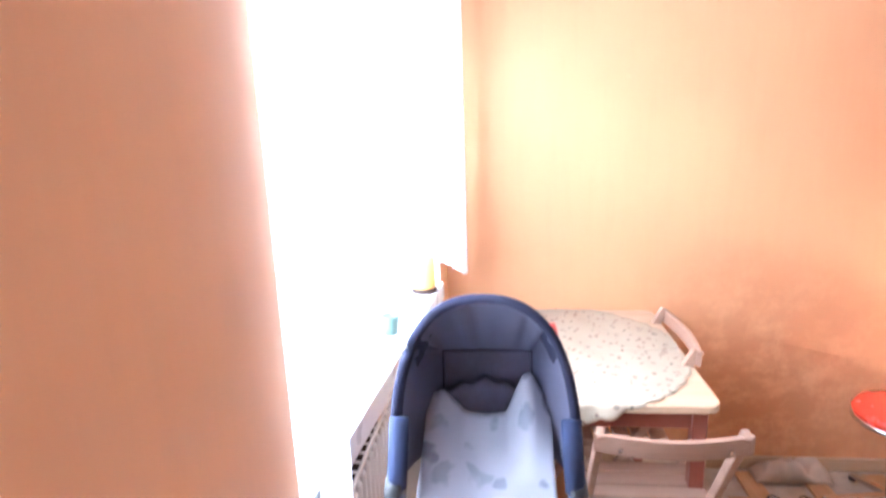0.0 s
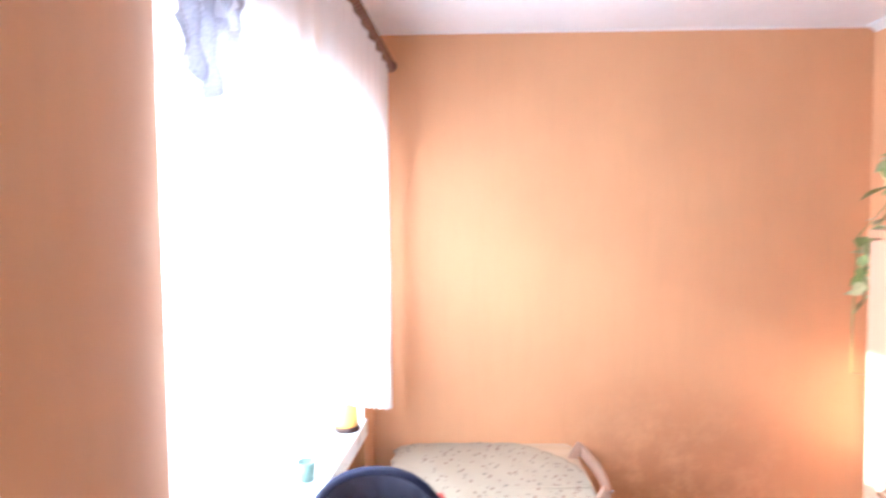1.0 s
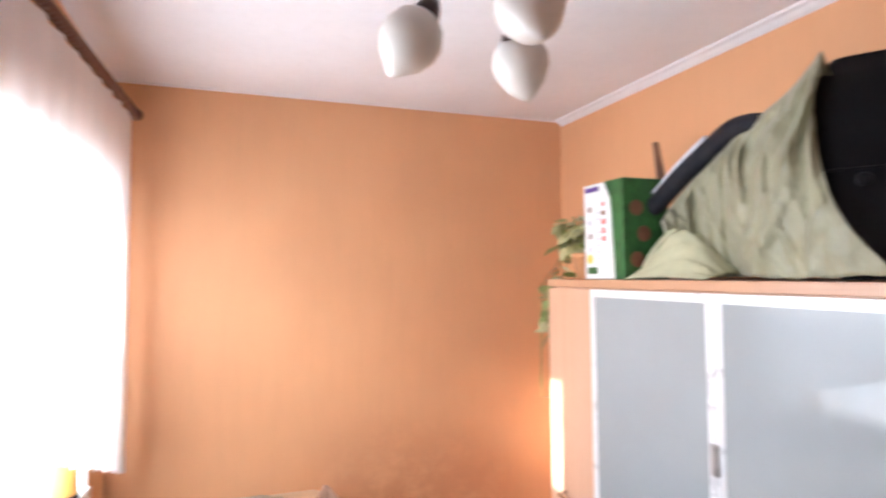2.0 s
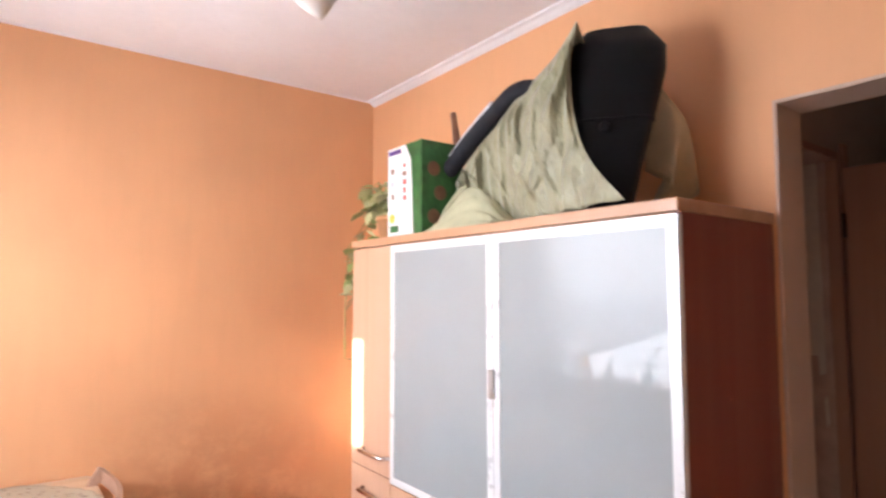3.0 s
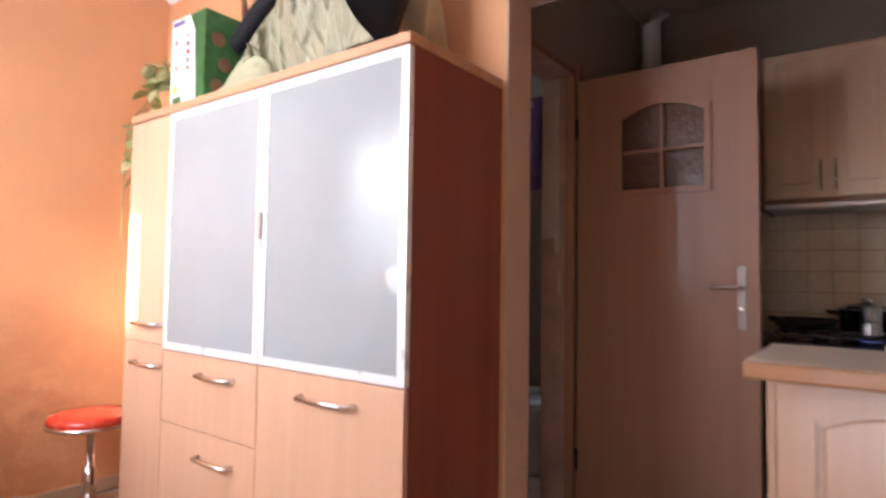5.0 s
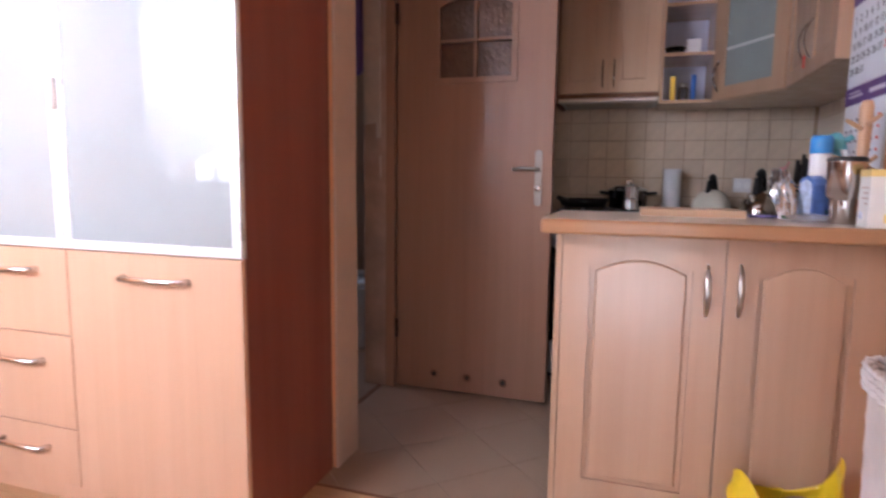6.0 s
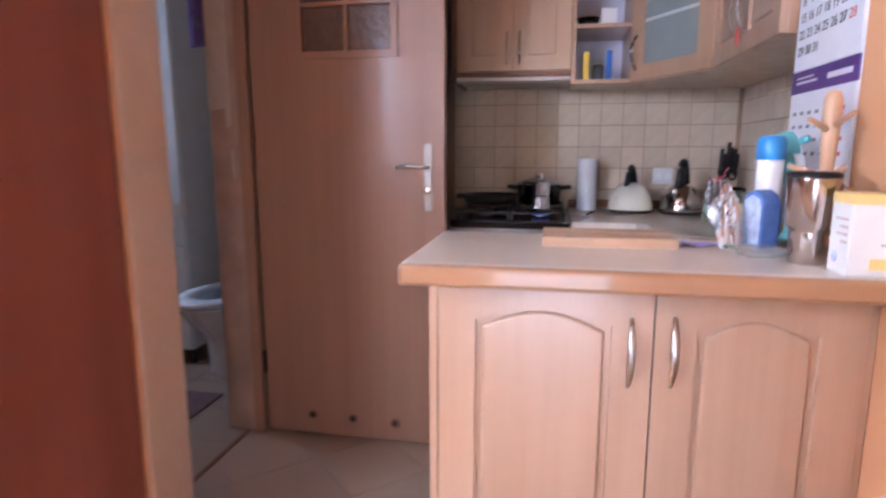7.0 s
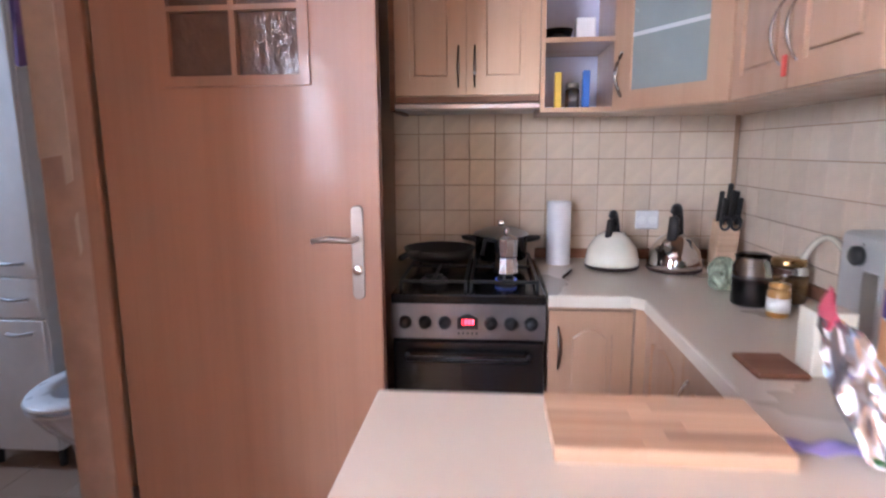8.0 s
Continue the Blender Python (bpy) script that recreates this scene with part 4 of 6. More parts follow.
part("seat_shell", boxed(PXC - 0.12, PXC + 0.12, PYC - 0.15, PYC + 0.22, 0.78, 0.825, 0.02, 3), NAVY, pr)
part("shopping_basket", boxed(PXC - 0.125, PXC + 0.125, PYC - 0.10, PYC + 0.30, 0.20, 0.34, 0.02, 2), NAVY, pr)
part("axle", tube(bm_new(), [(PXC - 0.155, PYC + 0.40, 0.13), (PXC + 0.155, PYC + 0.40, 0.13)], 0.009, 8), STEEL, pr)
part("ribbon", grid(bm_new(), 8, 3, lambda u, v: (PXC + 0.108 + 0.018 * u + 0.010 * v, PYC + 0.070 - 0.02 * u, 1.268 - 0.055 * u + 0.004 * math.sin(u * 9)), 0.003), REDINK, pr, "red ribbon tied to the hood", True)

# ---- ceiling lamp ----
HX, HY = 0.645, 0.80
lp = thing("ceiling_lamp", "three-armed dark ceiling lamp with opal tulip shades", "ceiling lamp", (HX, HY, ZC))
part("canopy", lathe(bm_new(), [(0.01, 2.53), (0.04, 2.535), (0.055, 2.555), (0.055, 2.57)], (HX, HY, 0), 24), BRONZE, lp, smooth=True)
part("stem", tube(bm_new(), [(HX, HY, 2.535), (HX, HY, 2.33)], 0.008, 10), BRONZE, lp, smooth=True)
part("hub", lathe(bm_new(), [(0.004, 2.27), (0.02, 2.28), (0.026, 2.30), (0.018, 2.33), (0.01, 2.345)], (HX, HY, 0), 18), BRONZE, lp, smooth=True)
for bx, by in ((0.468, 0.856), (0.785, 0.916), (0.648, 0.615)):
    foot = Vector((bx, by, 2.10))
    out = Vector((bx - HX, by - HY, 0)).normalized()
    head = foot - out * 0.068 + Vector((0, 0, 0.118))
    axis = (head - foot).normalized()
    q = Vector((0, 0, 1)).rotation_difference(axis).to_matrix().to_4x4()
    shade = part("shade", lathe(bm_new(), [(0.004, 0), (0.018, 0.012), (0.042, 0.035), (0.057, 0.065), (0.058, 0.09), (0.046, 0.118), (0.024, 0.135)], foot, 24, q), OPAL, lp, "opal white glass tulip shade", True)
    part("cap", lathe(bm_new(), [(0.027, 0.122), (0.029, 0.130), (0.022, 0.150), (0.012, 0.165)], foot, 16, q), BRONZE, shade, "dark lamp holder", True)
    top = foot + axis * 0.16
    part("arm", tube(bm_new(), arc((HX, HY, 2.30), top, (0, 0, 0.045), 10), 0.006, 8), BRONZE, lp, smooth=True)

# ---- on the wall cabinet ----
bx = thing("carton", "white and green printed cardboard carton on the cabinet", "box", (1.56, 1.62, CTOP))
part("body", boxed(1.465, 1.66, 1.505, 1.735, CTOP, CTOP + 0.355, 0.002), GREENCARD, bx, "green cardboard sides")
part("front_panel", prism(bm_new(), [(1.555, CTOP + 0.002), (1.733, CTOP + 0.002), (1.733, CTOP + 0.353), (1.610, CTOP + 0.353), (1.572, CTOP + 0.29)], 1.4615, 1.465, "X"), CARD, bx, "white printed front")
prng = random.Random(3)
for i in range(5):
    z = CTOP + 0.135 + 0.031 * i
    part("print", boxed(1.4605, 1.4617, 1.600 + prng.uniform(0, 0.008), 1.616 + prng.uniform(0, 0.010), z + prng.uniform(0, 0.012), z + 0.022), (REDINK, BROWNTRIM)[i == 3], bx)
for i in range(9):
    z = CTOP + 0.05 + 0.024 * i
    part("print", boxed(1.4605, 1.4617, 1.632, 1.632 + prng.uniform(0.015, 0.034), z, z + 0.006), GREYPLASTIC, bx)
for i in range(4):
    z = CTOP + 0.10 + 0.05 * i
    part("print", boxed(1.4605, 1.4617, 1.688, 1.688 + prng.uniform(0.014, 0.026), z, z + 0.020), (GREYPLASTIC, BROWNTRIM)[i % 2], bx)
part("print", boxed(1.4605, 1.4617, 1.655, 1.715, CTOP + 0.02, CTOP + 0.045), GREENCARD, bx)
part("print", boxed(1.459, 1.4615, 1.64, 1.722, CTOP + 0.325, CTOP + 0.342), PURPLE, bx)
part("print", lathe(bm_new(), [(0.018, 0), (0.018, 0.002)], (1.4615, 1.70, CTOP + 0.075), 20, Matrix.Rotation(radians(-90), 4, "Y")), YELLOWINK, bx)
for i in range(3):
    part("print", lathe(bm_new(), [(0.028, 0), (0.028, 0.002)], (1.52 + 0.03 * (i % 2), 1.505, CTOP + 0.07 + 0.09 * i), 20, Matrix.Rotation(radians(90), 4, "X")), BROWNTRIM, bx)

cs = thing("infant_carrier", "black infant carrier on the cabinet, half wrapped in olive cloth", "infant carrier", (1.64, 1.0, CTOP))
VD, WDIR = Vector((0.79, 0.61, 0)), Vector((0.61, -0.79, 0))


def shell(u, v):
    """Upright bucket: rounded section that widens and leans back as it rises."""
    c = Vector((1.480, 0.690, CTOP + 0.004)).lerp(Vector((1.585, 0.735, CTOP + 0.53)), v)
    a = 2 * math.pi * u
    ca, sa = math.cos(a), math.sin(a)
    k = (abs(ca) ** 4 + abs(sa) ** 4) ** -0.25
    w = (0.058 + 0.079 * min(1, v * 1.35)) * (1 - 0.35 * max(0, v - 0.88) / 0.12)
    d = (0.06 + 0.03 * v) * (1 - 0.35 * max(0, v - 0.88) / 0.12)
    return c + VD * (0.07 + d * sa * k) + WDIR * (w * ca * k)


bm = grid(bm_new(), 40, 24, shell)
bm.verts.ensure_lookup_table()
bm.faces.new([v for v in bm.verts if v.index < 0] or [bm.verts[i * 25 + 24] for i in range(40)])
part("shell", bm, SHELLBLACK, cs, "glossy black plastic shell", True)
step = [Vector(shell(0.55 + 0.42 * i / 20, 0.47)) for i in range(21)]
part("moulded_step", tube(bm_new(), step, 0.003, 8), SHELLBLACK, cs, "moulded ridge across the shell", True)
part("carry_joint", lathe(bm_new(), [(0.003, 0), (0.014, 0), (0.016, 0.003), (0.012, 0.006), (0.003, 0.006)], Vector(shell(0.72, 0.42)) - VD * 0.003, 20, Vector((0, 0, 1)).rotation_difference(-VD).to_matrix().to_4x4()), SHELLBLACK, cs, smooth=True)


def along(pts, k):
    k *= len(pts) - 1
    i = min(int(k), len(pts) - 2)
    f = k - i
    p0, p1, p2, p3 = (Vector(pts[max(0, min(len(pts) - 1, j))]) for j in (i - 1, i, i + 1, i + 2))
    return 0.5 * ((2 * p1) + (p2 - p0) * f + (2 * p0 - 5 * p1 + 4 * p2 - p3) * f * f + (3 * p1 - p0 - 3 * p2 + p3) * f ** 3)


RIDGE = [(1.485, 0.790, 2.250), (1.530, 0.92, 2.195), (1.57, 1.11, 2.140), (1.60, 1.28, 2.065), (1.60, 1.40, 1.985), (1.61, 1.49, 1.915)]
FOOT = [(1.447, 0.625, 1.722), (1.450, 0.78, 1.722), (1.485, 0.98, 1.722), (1.585, 1.12, 1.722), (1.625, 1.27, 1.722), (1.640, 1.40, 1.722)]
REAR = [(1.80, 0.83, 1.722), (1.82, 0.98, 1.722), (1.82, 1.12, 1.722), (1.82, 1.26, 1.722), (1.80, 1.40, 1.722), (1.74, 1.49, 1.722)]


def crease(a, b, c):
    """Sharp-backed wrinkles."""
    return 1 - min(1, 3.2 * abs(noise.noise((a, b, c))))


def wrap(u, v):
    """Cloth pulled over the seat's ridge down to the cabinet top, in long folds."""
    r = along(RIDGE, u)
    e = along(FOOT, u) if v < 0.6 else along(REAR, u)
    k = 1 - v / 0.6 if v < 0.6 else (v - 0.6) / 0.4
    p = r.lerp(e, k)
    p.y += 1.5 * (r.y - e.y) * (k - k ** 2.6) * (1 - u) ** 3 if v < 0.6 else 0
    out = Vector((-0.8, -0.45, 0.25)) if v < 0.6 else Vector((0.8, 0.3, 0.2))
    swell = math.sin(math.pi * min(1, k)) * 0.050 * min(1, 0.15 + u * 5)
    run = u * 5.0 - k * 1.3 + 0.8 * noise.noise((u * 3, k * 2, 5))
    fold = 0.048 * crease(run * 1.5, k * 0.7, 4.0) + 0.014 * crease(u * 9 + k * 2, k * 1.2, 2.0) + 0.005 * crease(u * 14 - k * 6, k * 5, 7.0)
    fold += 0.020 * (abs(math.sin(run * 2.1)) ** 0.7 - 0.5) - 0.02
    q = p + out * (swell + fold * min(1, k * 5) * (1 - 0.45 * k))
    q.z = max(q.z, CTOP + 0.004)
    q.x = min(max(q.x, 1.435), 1.885)
    return q


part("cloth_cover", grid(bm_new(), 150, 90, wrap, 0.003), OLIVE, cs, "wrinkled pale olive cloth cover", True)
RIM = [(1.60, 1.655, CTOP + 0.165), (1.605, 1.63, CTOP + 0.225), (1.60, 1.50, CTOP + 0.262), (1.59, 1.37, CTOP + 0.335), (1.58, 1.23, CTOP + 0.400), (1.57, 1.12, CTOP + 0.440), (1.575, 1.03, CTOP + 0.430), (1.60, 0.96, CTOP + 0.380)]
part("padded_rim", tube(bm_new(), [along(RIM, i / 24) for i in range(25)], 0.037, 12, 0.028), RIMCLOTH, cs, "black padded rim", True)
part("white_piping", tube(bm_new(), [along(RIM, 0.17 + 0.40 * i / 12) + Vector((0, 0.010, 0.040)) for i in range(13)], 0.010, 8), PAPER, cs, "", True)


def fan(u, v):
    """Gathered end of the cloth: a low ribbed dome in front of the cover."""
    y = 1.13 + 0.36 * u
    ribs = 0.006 * abs(math.sin(v * 13 + u * 6)) + 0.004 * noise.noise((u * 12, v * 9, 3))
    dome = 0.150 * math.sin(math.pi * (0.03 + 0.94 * u ** 1.25))
    return (1.455 + 0.13 * v + 0.02 * math.sin(math.pi * u), y, CTOP + 0.004 + dome * min(1, v * 1.6 + 0.03) + ribs * min(1, v * 5))


part("cloth_end", grid(bm_new(), 44, 30, fan, 0.004), HEMCLOTH, cs, "pale gathered end of the cloth", True)
part("cloth_hem", tube(bm_new(), [Vector(fan(0.58 + 0.40 * i / 14, 0.62)) + Vector((-0.006, 0.004, 0.006)) for i in range(15)], 0.007, 8), HEMCLOTH, cs, "pale folded hem", True)


def tail(u, v):
    return (1.68 + 0.13 * u, 0.700 + 0.02 * math.sin(v * 8) - 0.05 * math.sin(math.pi * v), CTOP + 0.005 + (0.40 * math.sin(math.pi * (0.1 + 0.5 * (1 - abs(2 * u - 1))))) * v + 0.008 * noise.noise((u * 9, v * 9, 1)))


part("cloth_tail", grid(bm_new(), 24, 24, tail, 0.006), TAN, cs, "tan cloth flap", True)
part("carry_strap", tube(bm_new(), [(1.66, 1.53, CTOP + 0.30), (1.66, 1.545, CTOP + 0.40), (1.66, 1.565, CTOP + 0.50)], 0.018, 10, 0.011), BROWNTRIM, cs, "brown strap end", True)

PLX, PLY = 1.56, 1.86
pl = thing("pothos_plant", "trailing pothos in a terracotta pot on the cabinet", "plant", (PLX, PLY, CTOP))
part("pot", lathe(bm_new(), [(0.045, 0), (0.05, 0.004), (0.062, 0.085), (0.068, 0.086), (0.068, 0.105), (0.058, 0.105), (0.054, 0.09), (0.002, 0.088)], (PLX, PLY, CTOP), 24), TERRA, pl, smooth=True)
rng = random.Random(7)


def leaf_at(bm, p, size, yaw, droop, roll):
    m = Matrix.Translation(p) @ Matrix.Rotation(yaw, 4, "Z") @ Matrix.Rotation(droop, 4, "Y") @ Matrix.Rotation(roll, 4, "X")
    shape = [(0, 0, 0), (0.25, 0.33, 0.03), (0.6, 0.30, 0.02), (1.0, 0, -0.10), (0.6, -0.30, 0.02), (0.25, -0.33, 0.03)]
    vs = [bm.verts.new(m @ (Vector(c) * size)) for c in shape]
    mid = bm.verts.new(m @ (Vector((0.5, 0, -0.06)) * size))
    for i in range(6):
        bm.faces.new((vs[i], vs[(i + 1) % 6], mid))


vines = []
for i in range(9):
    a = rng.uniform(0.3, 3.4)
    reach = rng.uniform(0.06, 0.13)
    rise = rng.uniform(0.05, 0.17)
    dx, dy = math.cos(a) * reach * 0.6 - 0.05, abs(math.sin(a)) * reach + 0.02
    p0 = Vector((PLX, PLY, CTOP + 0.09))
    vines.append([p0, p0 + Vector((dx * 0.5, dy * 0.5, rise)), p0 + Vector((dx, dy, rise * 0.75))])
for x, y, low in ((1.45, 1.985, 0.20), (1.47, 2.005, 0.25), (1.50, 1.995, 0.15), (1.44, 2.020, 0.50)):
    p0 = Vector((PLX, PLY, CTOP + 0.09))
    vines.append([p0, p0.lerp(Vector((x, y, CTOP)), 0.6) + Vector((0, 0, 0.05)), Vector((x, y, CTOP - 0.02)), Vector((x - 0.008, y + 0.012, CTOP - low * 0.6)), Vector((x - 0.005, y + 0.018, CTOP - low))])
leaf_meshes = []
for mat in (LEAF, LEAFY):
    bm = bm_new()
    leaf_at(bm, Vector(), 1.0, 0, 0, 0)
    leaf_meshes.append(mesh_of("leaf", bm, mat, True))
for i, pts in enumerate(vines):
    vine = part("vine", tube(bm_new(), pts, 0.0025, 6), LEAF, pl, "", True)
    for j in range(11 if len(pts) == 3 else 14 if i < 12 else 3):
        k = (1.0 if j == 0 else rng.uniform(0.2, 1)) * (len(pts) - 1)
        f = min(int(k), len(pts) - 2)
        p = pts[f].lerp(pts[f + 1], k - f)
        size = rng.uniform(0.045, 0.085) if k < 3 else rng.uniform(0.04, 0.062)
        m = Matrix.Translation(p) @ Matrix.Rotation(rng.uniform(0, 6.28), 4, "Z") @ Matrix.Rotation(rng.uniform(-0.2, 1.2), 4, "Y") @ Matrix.Rotation(rng.uniform(-0.6, 0.6), 4, "X") @ Matrix.Scale(size, 4)
        o = new("leaf", leaf_meshes[j % 3 and 1])
        o.parent = vine
        o.matrix_basis = m

# ---- by the counter ----
bk = thing("laundry_basket", "white woven laundry basket with a folded rim", "basket", (1.30, -0.985, 0))
BX0, BX1, BY0, BY1 = 1.16, 1.44, -1.078, -0.895


def basket_wall(u, v):
    per = u * 2 * math.pi
    cx, cy = (BX0 + BX1) / 2, (BY0 + BY1) / 2
    sx, sy = (BX1 - BX0) / 2 * (0.86 + 0.14 * v), (BY1 - BY0) / 2 * (0.86 + 0.14 * v)
    c, s = math.cos(per), math.sin(per)
    k = (abs(c) ** 5 + abs(s) ** 5) ** (-1 / 5)
    ripple = 1 + 0.012 * math.sin(u * 240) * math.cos(v * 70)
    return (cx + sx * c * k * ripple, cy + sy * s * k * ripple, 0.02 + 0.625 * v)


part("body", grid(bm_new(), 160, 40, basket_wall, 0.006), WICKER, bk, "", True)
bm = bm_new()
for w in range(4):
    pts = []
    for i in range(129):
        p = Vector(basket_wall(i / 128, 1.0))
        c = Vector(((BX0 + BX1) / 2, (BY0 + BY1) / 2, 0))
        out = Vector((p.x - c.x, p.y - c.y, 0)).normalized()
        pts.append(p + out * (0.004 + 0.007 * math.sin(i * 1.7 + w * 1.57)) + Vector((0, 0, 0.012 * w + 0.005 * math.cos(i * 1.7 + w * 1.57))))
    tube(bm, pts, 0.0065, 6)
part("rim", bm, WICKER, bk, "braided rim", True)
part("base", boxed(BX0 + 0.03, BX1 - 0.03, BY0 + 0.03, BY1 - 0.03, 0, 0.03, 0.008), WICKER, bk)


def bag(u, v):
    a = u * 2 * math.pi
    r = 0.14 * (1 - 0.25 * v) * (1 + 0.10 * math.sin(a * 3 + v * 4)) + 0.012 * noise.noise((math.cos(a) * 3, math.sin(a) * 3, v * 6))
    peak = 0.075 * max(0, math.cos(a - 1.75)) ** 5 + 0.13 * max(0, math.cos(a + 1.45)) ** 5
    return (1.735 + r * 0.78 * math.cos(a), -0.877 + r * 1.10 * math.sin(a), 0.006 + v * (0.215 + peak * v) + 0.008 * noise.noise((a * 2, v * 9, 4)))


solid("shopping_bag", grid(bm_new(), 60, 24, bag, 0.002), YELLOWBAG, "crumpled yellow plastic shopping bag on the floor", "bag", smooth=True)

# ---- bathroom door and doorway ----
d1 = tagged(new("door_1"), "open veneered bathroom door with a small arched lattice window", "door", "", "structure")
d1.matrix_basis = pose(2.73, 0.57, 0.01)
DX0, DX1, DY0, DY1 = 2.712, 2.752, -0.138, 0.572
py0, py1, pz0, pz1 = 0.043, 0.375, 1.45, 1.805
hole = arch_outline(py0, py1, pz0, pz1, 0.048)
outer = [(DY0, 0.012), (DY1, 0.012)] + [(DY1 + (DY0 - DY1) * i / 12, 1.958) for i in range(13)]
part("leaf", ring(bm_new(), outer, hole, DX0, DX1), DOORWOOD, d1)
part("edge_strip", boxed(DX0 - 0.001, DX1 + 0.001, DY0 - 0.003, DY0, 0.014, 1.956), BROWNTRIM, d1, "dark edge band")
trim_out = arch_outline(py0 - 0.022, py1 + 0.022, pz0 - 0.022, pz1 + 0.022, 0.048)
lat = part("lattice", ring(bm_new(), trim_out, arch_outline(py0 + 0.004, py1 - 0.004, pz0 + 0.004, pz1 - 0.004, 0.048), DX0 - 0.008, DX0 - 0.0005), DOORWOOD, d1, "wooden glazing bead")
bm = bm_new()
box(bm, DX0 - 0.006, DX0 + 0.014, 0.202, 0.216, pz0 + 0.004, pz1 - 0.004)
part("muntin", bm, DOORWOOD, lat)
part("muntin", boxed(DX0 - 0.006, DX0 + 0.014, py0 + 0.004, 0.202, 1.605, 1.618), DOORWOOD, lat)
part("muntin", boxed(DX0 - 0.006, DX0 + 0.014, 0.216, py1 - 0.004, 1.605, 1.618), DOORWOOD, lat)
for y0, y1 in ((py0 - 0.003, 0.209), (0.209, py1 + 0.003)):
    for z0, z1 in ((pz0 - 0.003, 1.611), (1.611, pz1 + 0.003)):
        part("pane", boxed(DX0 + 0.016, DX0 + 0.021, y0, y1, z0, z1), RIPPLED, d1, "rippled brown glass")
for y, z in ((0.386, 0.076), (0.222, 0.072), (0.053, 0.068)):
    vr = part("vent_ring", lathe(bm_new(), [(0.015, 0), (0.018, 0.003), (0.013, 0.004), (0.011, 0.001)], (DX0, y, z + 0.012), 20, Matrix.Rotation(radians(-90), 4, "Y")), BROWNTRIM, d1, "brown round vent", True)
    part("vent_hole", lathe(bm_new(), [(0.0115, 0.0012), (0.0115, 0.0024), (0.002, 0.0026)], (DX0, y, z + 0.012), 16, Matrix.Rotation(radians(-90), 4, "Y")), DARK, vr, "dark vent opening")
pt = part("handle_plate", prism(bm_new(), rounded(-0.098, -0.066, 0.895, 1.137, 0.0155), DX0 - 0.006, DX0, "X", 0.002), PLATE, d1, "brushed steel door plate")
part("lever", tube(bm_new(), [(DX0 - 0.006, -0.081, 1.055), (DX0 - 0.05, -0.081, 1.055), (DX0 - 0.055, -0.07, 1.055), (DX0 - 0.052, -0.02, 1.058), (DX0 - 0.05, 0.022, 1.052)], 0.0065, 10), STEEL, pt, "", True)
part("lock", lathe(bm_new(), [(0.014, 0), (0.014, 0.004), (0.009, 0.007)], (DX0 - 0.006, -0.081, 0.972), 16, Matrix.Rotation(radians(-90), 4, "Y")), CHROME, pt, "", True)
for z in (0.25, 1.70):
    part("hinge", tube(bm_new(), [(DX0 - 0.004, 0.577, z), (DX0 - 0.004, 0.577, z + 0.09)], 0.008, 10), BRONZE, d1, "", True)

fr = tagged(new("door_frame_2"), "wooden lining of the bathroom doorway", "door frame", "", "structure")
fr.matrix_basis = pose(2.4, 0.66, 0)
part("jamb", boxed(2.700, 2.722, YB - 0.014, YB + 0.030, 0, 2.02, 0.003), DOORWOOD, fr)
part("reveal", boxed(2.706, 2.721, YB + 0.030, YB + 0.146, 0, 2.02, 0.004), PLASTER, fr, "bare plaster reveal")
part("paint_remnant", prism(bm_new(), [(YB + 0.056, 1.30), (YB + 0.058, 1.20), (YB + 0.078, 1.19), (YB + 0.080, 1.265), (YB + 0.144, 1.255), (YB + 0.144, 1.99), (YB + 0.060, 1.99)], 2.7035, 2.7065, "X"), OLDPAINT, fr, "flaking pale paint")
part("paint_remnant", prism(bm_new(), [(YB + 0.052, 1.02), (YB + 0.062, 1.00), (YB + 0.066, 1.10), (YB + 0.056, 1.12)], 2.7040, 2.7065, "X"), OLDPAINT, fr, "flaking pale paint")
part("jamb", boxed(2.058, 2.080, YB - 0.014, YB + 0.135, 0, 2.02, 0.002), DOORWOOD, fr)
part("head", boxed(2.080, 2.700, YB - 0.014, YB + 0.135, 1.99, 2.02, 0.002), DOORWOOD, fr)
part("casing", boxed(2.753, 2.80, YB - 0.016, YB - 0.001, 0, 2.06, 0.002), DOORWOOD, fr)
part("threshold", boxed(2.080, 2.700, YB + 0.052, YB + 0.070, -0.01, 0.003, 0.001), BROWNTRIM, fr, "thin dark threshold joint")

# ---- bathroom ----
wc = thing("toilet", "white ceramic toilet with the seat down", "toilet", (3.3, 1.07, 0))
WY = 1.07
bm = bm_new()


def bowl(u, v):
    a = u * 2 * math.pi
    prof = [(0.10, 0.0), (0.095, 0.10), (0.10, 0.20), (0.16, 0.30), (0.185, 0.37), (0.185, 0.395)]
    k = v * (len(prof) - 1)
    i = min(int(k), len(prof) - 2)
    r = prof[i][0] + (prof[i + 1][0] - prof[i][0]) * (k - i)
    z = prof[i][1] + (prof[i + 1][1] - prof[i][1]) * (k - i)
    return (3.24 - r * 1.45 * math.cos(a) * (0.75 + 0.25 * v) + 0.04 * (1 - v), WY + r * math.sin(a), z)


part("bowl", grid(bm, 36, 15, bowl, 0.012), CERAMIC, wc, "", True)
bm = bm_new()
SEATRIM = [(0.115, 0.412), (0.180, 0.409), (0.192, 0.416), (0.186, 0.427), (0.150, 0.432), (0.122, 0.428)]


